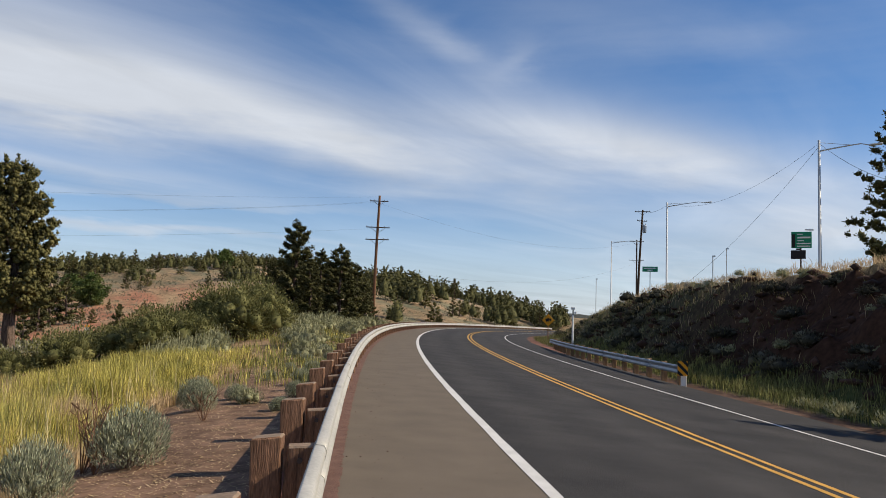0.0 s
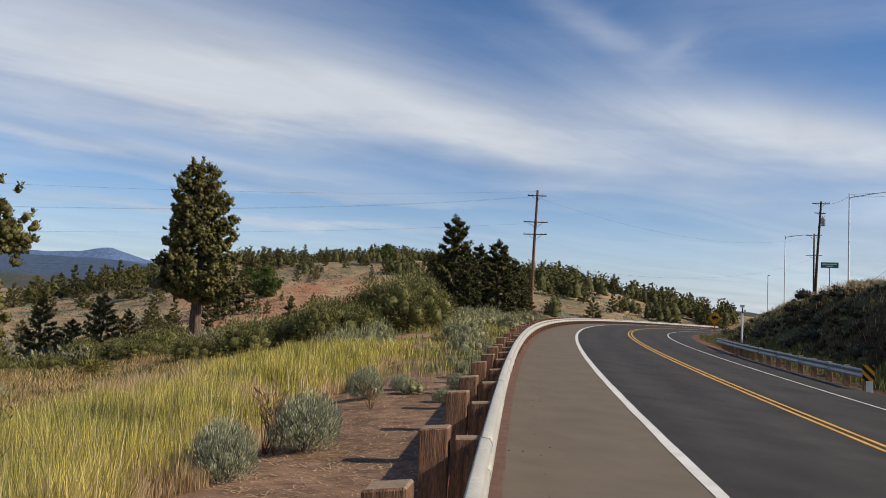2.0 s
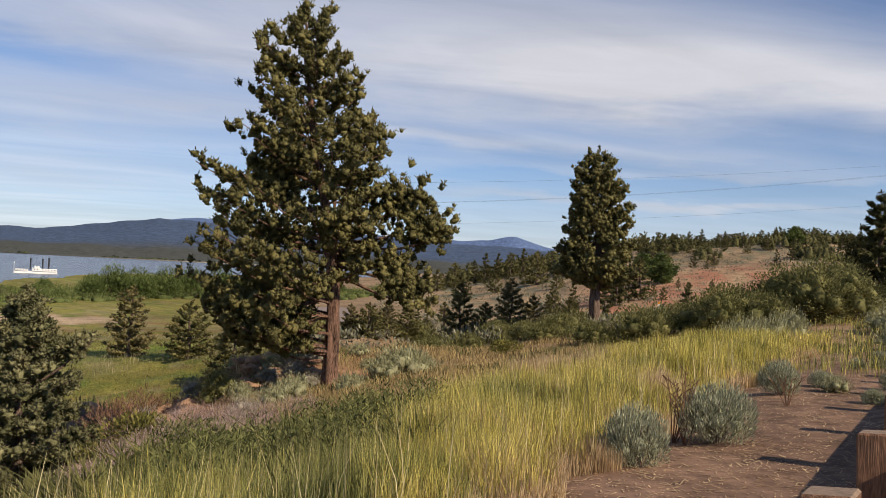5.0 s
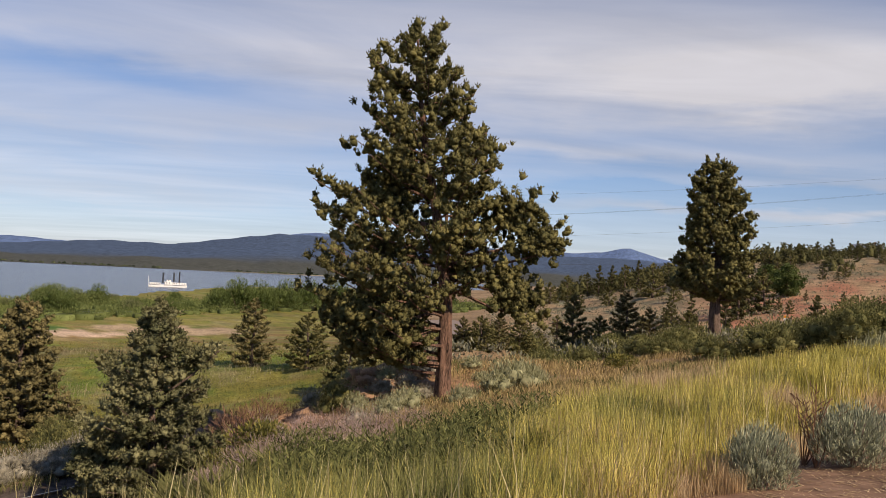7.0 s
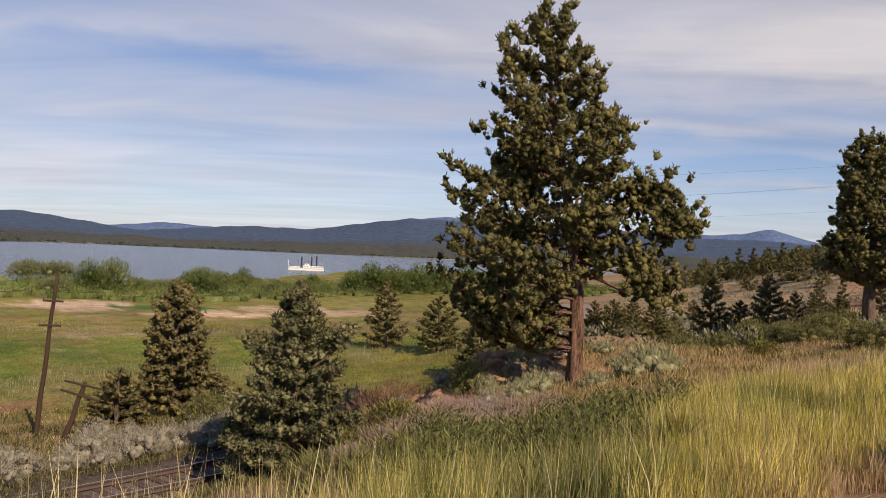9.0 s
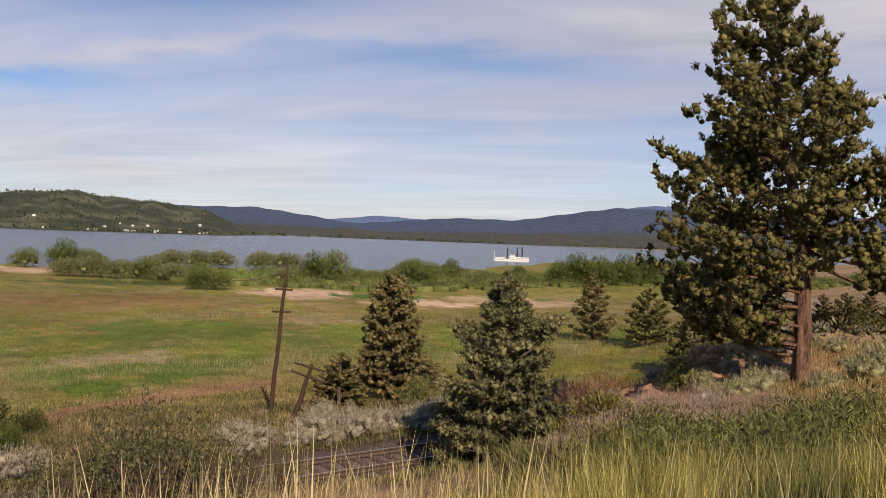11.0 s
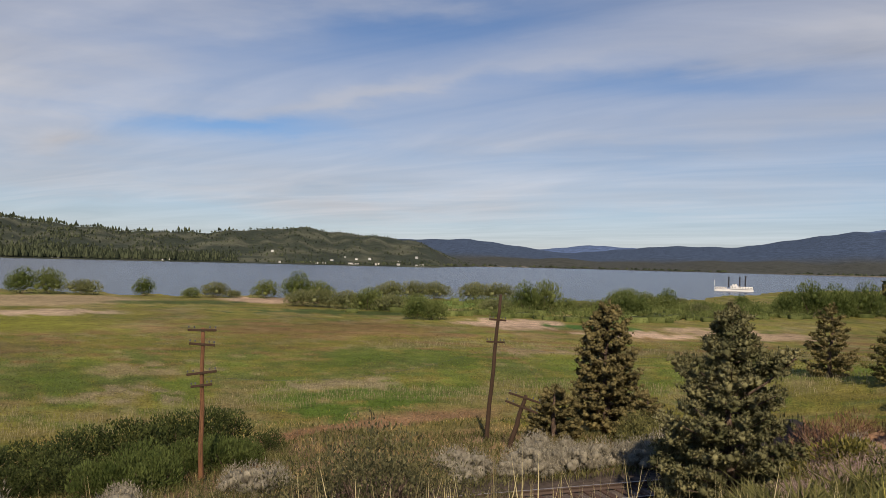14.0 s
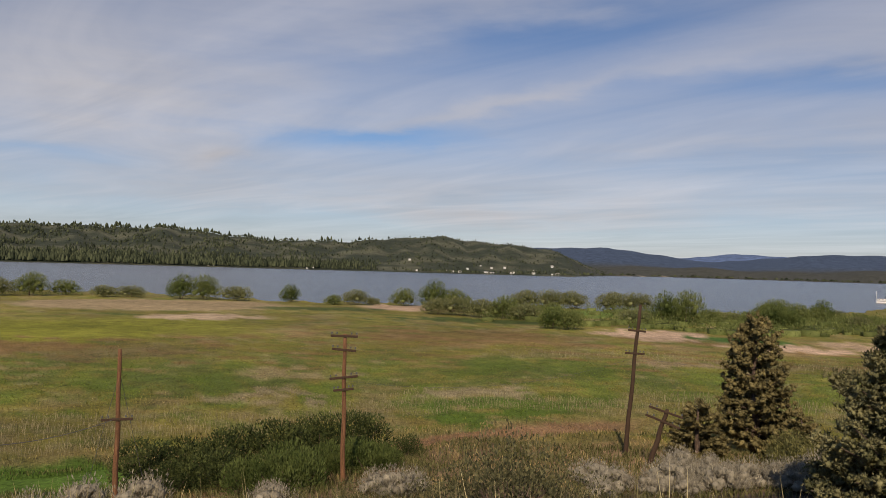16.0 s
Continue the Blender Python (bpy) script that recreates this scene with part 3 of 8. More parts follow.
def cover_colour(x, y, z):
    """Base colour of the bare ground by what grows or lies there; the far ranges have distance haze painted in."""
    az, r = sky_ranges(x, y)
    s, off = road_coords(x, y)
    u = -off - 2.0
    n1, n2, n3 = wavy(x, y, 3, 11), wavy(x, y, 11, 12), wavy(x, y, 37, 13)
    c = np.empty((len(x), 3))
    c[:] = (0.27, 0.185, 0.105)                                          # dry turf

    def lay(col, w):
        w = np.clip(w, 0, 1)[:, None]
        c[:] = c * (1 - w) + np.array(col) * w

    left = off < -2
    lay((0.235, 0.145, 0.098), left * smoothstep(u + 0.5 * n1, 3.7, 2.5))   # red-brown cinder verge
    lay((0.15, 0.130, 0.050), left * smoothstep(u, 3, 4.5) * smoothstep(r, 34, 26) * smoothstep(az, 75, 60))
    lay((0.30, 0.20, 0.115), left * smoothstep(r, 17, 22) * smoothstep(r, 60, 40) * (0.6 + 0.5 * n1))
    # meadow: tawny and green drifts, a worn path, sand and bright sedge near the shore
    mead = smoothstep(az, 49, 56) * smoothstep(r, 37, 44) * smoothstep(r, 640, 600)
    lay((0.205, 0.185, 0.045), mead)
    rr = r * (1 + 0.03 * n3)
    n4 = wavy(az * 1.6, rr * 0.9, 16, 14)
    lay((0.235, 0.195, 0.095), mead * np.clip(n4 * 0.9 - 0.15, 0, 0.7))
    lay((0.100, 0.140, 0.030), mead * smoothstep(rr, 58, 66) * smoothstep(rr, 96, 80) * np.clip(0.35 + n4, 0, 0.8))
    path = from_path(az, r) + 0.4 * n1
    field = smoothstep(az, 78, 84)
    lay((0.230, 0.195, 0.078), field * smoothstep(np.abs(path - 1.5), 4.5, 2.5) * 0.7)
    lay((0.240, 0.170, 0.075), mead * smoothstep(rr, 98, 108) * smoothstep(rr, 135, 120) * np.clip(n4 + 0.35, 0, 0.85))

    n5, n6 = wavy(az * 1.3, rr * 2.2, 9, 15), wavy(az * 2.2, rr * 1.4, 5, 16)
    lay((0.235, 0.180, 0.066), mead * np.clip((n5 + 0.6 * n6) * 0.8 - 0.12, 0, 0.65))
    lay((0.105, 0.138, 0.026), mead * np.clip(-(n5 - 0.5 * n6) * 1.1 - 0.08, 0, 0.85))

    lay((0.215, 0.132, 0.058), mead * smoothstep(n5 + 0.4 * n6, 0.25, 0.65) * smoothstep(rr, 68, 84) * smoothstep(rr, 150, 125) * 0.75)
    lay((0.280, 0.230, 0.112), mead * smoothstep(n6 - 0.3 * n5, 0.50, 0.85) * 0.6)
    lay((0.105, 0.160, 0.024), mead * smoothstep(0.4 * n6 - n4, 0.10, 0.5) * smoothstep(rr, 50, 56) * smoothstep(rr, 92, 76) * 0.7)
    lay((0.200, 0.200, 0.034), mead * smoothstep(az, 106, 113) * smoothstep(rr + 3 * n1, 106, 115) * smoothstep(rr + 3 * n1, 150, 136))

    def drift(col, a0, wa, d0, wd, k=1.0):
        q = ((az - a0 + 0.5 * n2) / wa) ** 2 + ((r - d0 + 4 * n2 + 2 * n1) / wd) ** 2
        lay(col, mead * smoothstep(q, 1.15, 0.8) * k)

    # fescue, sorrel, sedge and dead stalks
    drift((0.205, 0.128, 0.052), 94.5, 8.5, 112, 11, 0.6)
    drift((0.200, 0.128, 0.055), 124, 4.5, 96, 7, 0.8)
    drift((0.165, 0.125, 0.060), 117, 7, 88, 6, 0.6)
    drift((0.080, 0.130, 0.020), 91.5, 7.5, 51.5, 3.4, 0.95)
    drift((0.095, 0.140, 0.024), 87, 4.5, 56.5, 3.2, 0.85)
    drift((0.095, 0.135, 0.026), 89, 6, 79, 7, 0.75)
    drift((0.090, 0.130, 0.026), 113, 7, 68, 5, 0.6)
    drift((0.300, 0.235, 0.125), 106, 4.5, 72, 3.4, 0.75)
    drift((0.290, 0.235, 0.140), 109, 5, 58.5, 2.4, 0.8)
    drift((0.290, 0.235, 0.140), 94, 4.5, 60.5, 2.4, 0.85)
    drift((0.270, 0.205, 0.120), 77.5, 5.5, 88, 4, 0.85)
    drift((0.200, 0.205, 0.030), 121, 6.5, 118, 16, 0.95)
    drift((0.45, 0.34, 0.225), 113, 4.6, 147, 8)
    drift((0.30, 0.23, 0.13), 116, 9, 190, 26)
    drift((0.46, 0.33, 0.225), 98.5, 3.5, 196, 16)
    drift((0.46, 0.33, 0.225), 81, 4.6, 132, 10)
    drift((0.46, 0.33, 0.225), 73, 4.6, 118, 6)
    drift((0.060, 0.125, 0.026), 75.5, 4.2, 130, 6)
    drift((0.120, 0.180, 0.040), 84.5, 4.5, 196, 16)
    drift((0.40, 0.29, 0.18), 66, 5.0, 130, 10)
    drift((0.070, 0.100, 0.028), 94, 9, 152, 5, 0.95)
    drift((0.075, 0.105, 0.030), 105, 5, 182, 7, 0.9)
    lay((0.270, 0.165, 0.090), field * smoothstep(np.abs(path), 2.5, 1.7) * smoothstep(az, 79, 85) * np.interp(az, [101, 106], [0.95, 0.3]))
    lay((0.085, 0.150, 0.024), smoothstep(((az - 122 + 0.5 * n2) / 6) ** 2 + ((r - 36 + n1) / 4.5) ** 2, 1.2, 0.7))
    td, ts = track_coords(x, y)
    lay((0.085, 0.066, 0.054), smoothstep(td + 0.4 * n1, 4.2, 3.2) * (ts > -30) * (ts < 62))     # cindery soil beside the line
    # bare reddish soil and rock on the rise by the large juniper
    lay((0.33, 0.185, 0.110), left * smoothstep(az, 38, 43) * smoothstep(az, 66, 62) * smoothstep(r, 23.5, 26) * smoothstep(r, 36, 33) * np.clip(0.8 + 0.5 * n1, 0, 1))
    # north hill
    hl = smoothstep(az, 44, 38) * left * smoothstep(r, 48, 70)
    lay((0.33, 0.225, 0.130), hl)
    lay((0.165, 0.165, 0.105), hl * np.clip(n2 * 1.2 + 0.25, 0, 1))
    lay((0.36, 0.165, 0.100), hl * smoothstep(az, 14, 17) * smoothstep(az, 32, 27) * smoothstep(r, 80, 105) * smoothstep(r, 215, 185) * np.clip(0.55 + n2 * 1.1, 0, 1))
    lay((0.30, 0.235, 0.085), hl * smoothstep(az, 28, 31) * smoothstep(r, 75, 90) * smoothstep(r, 140, 120) * np.clip(n2 + 0.3, 0, 1))
    # right bank
    rt = off > 9.2
    lay((0.125, 0.075, 0.052), rt * smoothstep(off, 10.6, 10.1))
    lay((0.200, 0.098, 0.070), rt * smoothstep(off, 11.6, 10.6) * smoothstep(s, 52, 62) * smoothstep(s, 120, 100))
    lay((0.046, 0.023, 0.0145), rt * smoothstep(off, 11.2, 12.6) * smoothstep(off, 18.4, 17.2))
    lay((0.060, 0.074, 0.028), rt * smoothstep(off, 10.2, 10.7) * smoothstep(off, 13.0, 11.8))
    lay((0.30, 0.215, 0.105), rt * smoothstep(off, 17.2, 18.2))
    lay((0.085, 0.082, 0.042), rt * smoothstep(off, 10.5, 11.5) * smoothstep(s, 35, 62))
    lay((0.10, 0.085, 0.07), (off >= -1.5) & (off <= 9.2))
    lay((0.20, 0.085, 0.058), (off > -2.6) & (off < -1.4))
    # far shores, and wooded ranges with the blue of distance haze put into their colour
    lay((0.045, 0.055, 0.038), smoothstep(r, 1200, 1300))
    lay((0.068, 0.071, 0.060), smoothstep(r, 1200, 1300) * smoothstep(az, 88, 84))
    lay((0.125, 0.128, 0.085), smoothstep(r, 1350, 1400) * smoothstep(r, 2600, 2300) * smoothstep(az, 84, 88) * np.clip(wavy(x, y, 260, 30) * 1.2 + wavy(x, y, 70, 31) * 0.8, 0, 0.85))
    lay((0.36, 0.31, 0.23), smoothstep(r, np.interp(az, FAR_AZ, FAR_R) - 14, np.interp(az, FAR_AZ, FAR_R)) * smoothstep(r, np.interp(az, FAR_AZ, FAR_R) + 22, np.interp(az, FAR_AZ, FAR_R) + 10) * (az < 84))
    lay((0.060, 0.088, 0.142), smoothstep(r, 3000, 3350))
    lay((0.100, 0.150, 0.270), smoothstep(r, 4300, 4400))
    return c


def ring_radii():
    a = list(np.arange(0.6, 12, 0.16)) + list(np.arange(12, 40, 0.35))
    r = a[-1]
    while r < 4890:
        r += max(0.5, r * 0.026)
        a.append(r)
    return np.array(a)


def build_ground():
    az = np.radians(np.concatenate([np.arange(-46, 140, 0.5), np.arange(140, 314, 4)]))
    rad = ring_radii()
    A, R = np.meshgrid(az, rad)
    x, y = (-R * np.sin(A)).ravel(), (R * np.cos(A)).ravel()
    z = land(x, y)
    na, nr = len(az), len(rad)
    i = np.arange(nr - 1)[:, None] * na
    j = np.arange(na)[None, :]
    k = (j + 1) % na
    faces = np.stack([i + j, i + k, i + na + k, i + na + j], -1).reshape(-1, 4)
    verts = np.stack([x, y, z], 1)
    verts = np.concatenate([verts, [[0, 0, land1(0, 0.3)]]])
    me = fast_mesh("ground", verts, faces, M_GROUND, smooth=True)
    cap = bmesh.new()
    cap.from_mesh(me)
    cap.verts.ensure_lookup_table()
    c = cap.verts[len(verts) - 1]
    for q in range(na):
        cap.faces.new((cap.verts[q], c, cap.verts[(q + 1) % na]))
    bmesh.ops.recalc_face_normals(cap, faces=cap.faces)
    cap.to_mesh(me)
    cap.free()
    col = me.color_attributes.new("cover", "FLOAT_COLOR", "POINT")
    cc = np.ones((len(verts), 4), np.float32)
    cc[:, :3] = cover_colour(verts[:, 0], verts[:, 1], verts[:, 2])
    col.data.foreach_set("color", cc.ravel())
    ob = new("ground", me)
    tagged(ob, "dry verge, green meadow and wooded hills in one sheet", "ground", kind="structure")
    return ob


ground = build_ground()


def build_lake():
    az = np.radians(np.arange(36, 200, 2.0))
    rad = [150, 230, 320, 500, 900, 1500, 2100, 2620]
    v = [(-r * math.sin(a), r * math.cos(a), LAKE_Z) for r in rad for a in az]
    n = len(az)
    f = [(i * n + j, i * n + j + 1, (i + 1) * n + j + 1, (i + 1) * n + j) for i in range(len(rad) - 1) for j in range(n - 1)]
    ob = new("water", fast_mesh("water", v, f, M_WATER))
    tagged(ob, "wide calm blue-grey lake with light ripples", "lake", kind="structure")


build_lake()


def ribbon(name, s0, s1, o0, o1, dz, material, step=1.0, wob=0.0, cols=1, seed=3):
    """A strip of road surface between two offsets."""
    s = np.arange(s0, s1 + 0.01, step)
    r = np.random.RandomState(seed)
    v, f = [], []
    for c in range(cols + 1):
        o = o0 + (o1 - o0) * c / cols
        oo = o + (wob * (r.rand(len(s)) - 0.5) if c in (0, cols) else 0)
        x, y, z = road_point(s, oo)
        v.append(np.stack([x, y, z + dz], 1))
    n = len(s)
    v = np.concatenate(v)
    for c in range(cols):
        i = np.arange(n - 1) + c * n
        f.append(np.stack([i, i + n, i + n + 1, i + 1], 1))
    return new(name, fast_mesh(name, v, np.concatenate(f), material, smooth=True))


def wear(ob, o0, o1, cols, base):
    """Wheel paths worn paler and the oily middles of the lanes darker."""
    me = ob.data
    n = len(me.vertices) // (cols + 1)
    o = np.repeat(o0 + (o1 - o0) * np.arange(cols + 1) / cols, n)
    s = np.tile(np.arange(n), cols + 1)
    k = 1 + 0.13 * np.cos((o - 0.9) * 2 * math.pi / 1.75) + 0.05 * np.sin(s * 0.23 + o) + 0.04 * np.sin(s * 0.071 + 2 * o)
    c = np.ones((len(o), 4), np.float32)
    c[:, :3] = np.array(base)[None] * k[:, None]
    at = me.color_attributes.new("wear", "FLOAT_COLOR", "POINT")
    at.data.foreach_set("color", c.ravel())
    return ob


tagged(wear(ribbon("road", -38, 225, 0.0, 7.05, 0.0, M_ROAD, cols=20), 0.0, 7.05, 20, (0.0395, 0.0355, 0.0325)), "dark grey two-lane asphalt bending out of sight", "road", kind="structure")
tagged(ribbon("pavement_shoulder_west", -38, 225, -1.93, 0.0, 0.0, M_SHOULDER, wob=0.05), "pale brown worn asphalt shoulder beside the guardrail", "shoulder", kind="structure")
tagged(ribbon("pavement_cinder_edge", -38, 225, -2.35, -1.87, 0.006, mat("red cinder", (0.165, 0.090, 0.066), 0.95, 0.4, 6, 70, 0.8, 0.02), 0.05, 0.03), "ragged red cinder strip along the guardrail", "cinder", kind="structure")
tagged(wear(ribbon("pavement_shoulder_east", -38, 225, 7.05, 9.35, 0.0, M_ROAD, wob=0.12), 7.05, 9.35, 1, (0.0395, 0.0355, 0.0325)), "dark asphalt shoulder below the cut bank", "shoulder", kind="structure")
tagged(ribbon("road_edge_line_west", -38, 225, -0.07, 0.07, 0.005, M_WHITE_LINE, 0.5, 0.015), "white painted edge line", "road marking", kind="structure")
tagged(ribbon("road_edge_line_east", -38, 225, 6.92, 7.03, 0.005, M_WHITE_LINE, 0.5, 0.015), "white painted edge line", "road marking", kind="structure")
tagged(ribbon("road_centre_line_near", -38, 225, 3.40, 3.51, 0.005, M_YELLOW_LINE, 0.5, 0.012), "yellow painted centre line", "road marking", kind="structure")
tagged(ribbon("road_centre_line_far", -38, 225, 3.66, 3.77, 0.005, M_YELLOW_LINE, 0.5, 0.012), "yellow painted centre line", "road marking", kind="structure")


# ---------------------------------------------------------------- plants
def tufts(centres, dirs, length, width, rng, spread=0.5, bend=0.0):
    """Small tapered leaves, two triangles each: arrays of places and headings."""
    n = len(centres)
    d = dirs + rng.normal(0, spread, (n, 3))
    d /= np.linalg.norm(d, axis=1)[:, None] + 1e-9
    side = np.cross(d, rng.normal(0, 1, (n, 3)))
    side /= np.linalg.norm(side, axis=1)[:, None] + 1e-9
    L = (length * (0.6 + 0.8 * rng.rand(n)))[:, None] if np.ndim(length) == 0 else length[:, None]
    Wd = (width * (0.6 + 0.8 * rng.rand(n)))[:, None] if np.ndim(width) == 0 else width[:, None]
    a = centres
    b = a + d * L * 0.5 + side * Wd * 0.5
    c = a + d * L * 0.5 - side * Wd * 0.5
    e = a + d * L
    v = np.stack([a, c, e, b], 1).reshape(-1, 3)
    f = np.arange(n * 4).reshape(-1, 4)
    return v, f


def merge(parts):
    vs, fs, k = [], [], 0
    for v, f in parts:
        vs.append(v)
        fs.append(f + k)
        k += len(v)
    return np.concatenate(vs), np.concatenate(fs)


CORNERS = np.array([(x, y, z) for x in (-1, 1) for y in (-1, 1) for z in (-1, 1)], float) / math.sqrt(3)
CORE_FACES = np.array([(0, 1, 3, 2), (4, 6, 7, 5), (0, 4, 5, 1), (2, 3, 7, 6), (0, 2, 6, 4), (1, 5, 7, 3)])


def clump_leaves(centre, radius, count, length, width, rng, squash=0.8, up=0.35, cup=0.55, core=0.72):
    """Leaves over the outside of one lump of foliage."""
    p = rng.normal(0, 1, (count, 3))
    p /= np.linalg.norm(p, axis=1)[:, None]
    rad = radius * (cup + (1 - cup) * rng.rand(count)) * (0.8 + 0.35 * np.sin(p[:, 0] * 5 + p[:, 2] * 4 + centre[0] * 3))
    pos = p * rad[:, None] * np.array([1, 1, squash]) + centre
    d = p + np.array([0, 0, up])
    v, f = tufts(pos, d, length, width, rng, 0.35)
    # the dense inner twigs of the lump
    k = core * radius * (0.8 + 0.4 * rng.rand(8, 1))
    cv = CORNERS * k * np.array([1, 1, squash]) + centre
    return np.concatenate([v, cv]), np.concatenate([f, CORE_FACES + len(v)])


TIP_FACES = np.array([(2, 1, 3, 0), (3, 1, 4, 0), (4, 1, 2, 0)])


def sprays(centres, dirs, length, width, rng, spread=0.3):
    """Solid pointed twigs of scale leaves, three folded faces each."""
    n = len(centres)
    d = dirs + rng.normal(0, spread, (n, 3))
    d /= np.linalg.norm(d, axis=1)[:, None] + 1e-9
    u = np.cross(d, rng.normal(0, 1, (n, 3)))
    u /= np.linalg.norm(u, axis=1)[:, None] + 1e-9
    w = np.cross(d, u)
    L = length * (0.55 + 0.9 * rng.rand(n))
    R = width * (0.6 + 0.8 * rng.rand(n))
    v = np.empty((n, 5, 3))
    v[:, 0] = centres
    v[:, 1] = centres + d * L[:, None]
    for k in range(3):
        a = k * math.pi * 2 / 3
        h = (0.30 + 0.30 * rng.rand(n)) * L
        r = R * (0.85 + 0.6 * (rng.rand(n) - 0.5))
        v[:, 2 + k] = centres + d * h[:, None] + (u * math.cos(a) + w * math.sin(a)) * r[:, None]
    return v.reshape(-1, 3), (np.arange(n)[:, None, None] * 5 + TIP_FACES[None]).reshape(-1, 4)


def cube_sphere():
    """A small round lump of 24 four-sided faces."""
    verts, index, faces = [], {}, []

    def at(p):
        if p not in index:
            index[p] = len(verts)
            verts.append(Vector(p).normalized())
        return index[p]

    for axis in range(3):
        for sign in (-1, 1):
            def corner(u, w):
                p = [u, w]
                p.insert(axis, sign)
                return at(tuple(p))

            for u in (-1, 0):
                for w in (-1, 0):
                    q = [corner(u, w), corner(u + 1, w), corner(u + 1, w + 1), corner(u, w + 1)]
                    faces.append(q if (sign > 0) != (axis == 1) else q[::-1])
    return np.array(verts, float), np.array(faces)


LUMP_V, LUMP_F = cube_sphere()


def clump_sprays(centre, radius, count, length, width, leaves, rng, squash=0.8, up=0.7, core=0.5):
    """One lump of juniper foliage: a knobbly heart, short upswept twigs all over it, fine leaves on these."""
    p = rng.normal(0, 1, (count, 3))
    p /= np.linalg.norm(p, axis=1)[:, None]
    ph = rng.rand(3) * 6.28
    knob = 0.80 + 0.28 * np.sin(p[:, 0] * 5 + ph[0]) * np.sin(p[:, 1] * 5 + ph[1]) + 0.14 * np.sin(p[:, 2] * 6 + ph[2])
    pos = p * (radius * knob * (0.42 + 0.36 * rng.rand(count)))[:, None] * np.array([1, 1, squash]) + centre
    got = [sprays(pos, p + np.array([0, 0, up]), length, width, rng, 0.3)]
    if leaves:
        q = rng.normal(0, 1, (leaves, 3))
        q /= np.linalg.norm(q, axis=1)[:, None]
        at = q * (radius * (0.62 + 0.33 * rng.rand(leaves)))[:, None] * np.array([1, 1, squash]) + centre + np.array([0, 0, length * 0.2])
        got.append(tufts(at, q + np.array([0, 0, up]), length * 0.55, width * 0.5, rng, 0.3))
    if core:
        k = core * radius * (0.55 + 0.9 * rng.rand(len(LUMP_V), 1))
        got.append((LUMP_V * k * np.array([1, 1, squash]) + centre, LUMP_F))
    return merge(got)


def outline(points):
    h, r = [p[0] for p in points], [p[1] for p in points]
    return lambda t: float(np.interp(t, h, r))


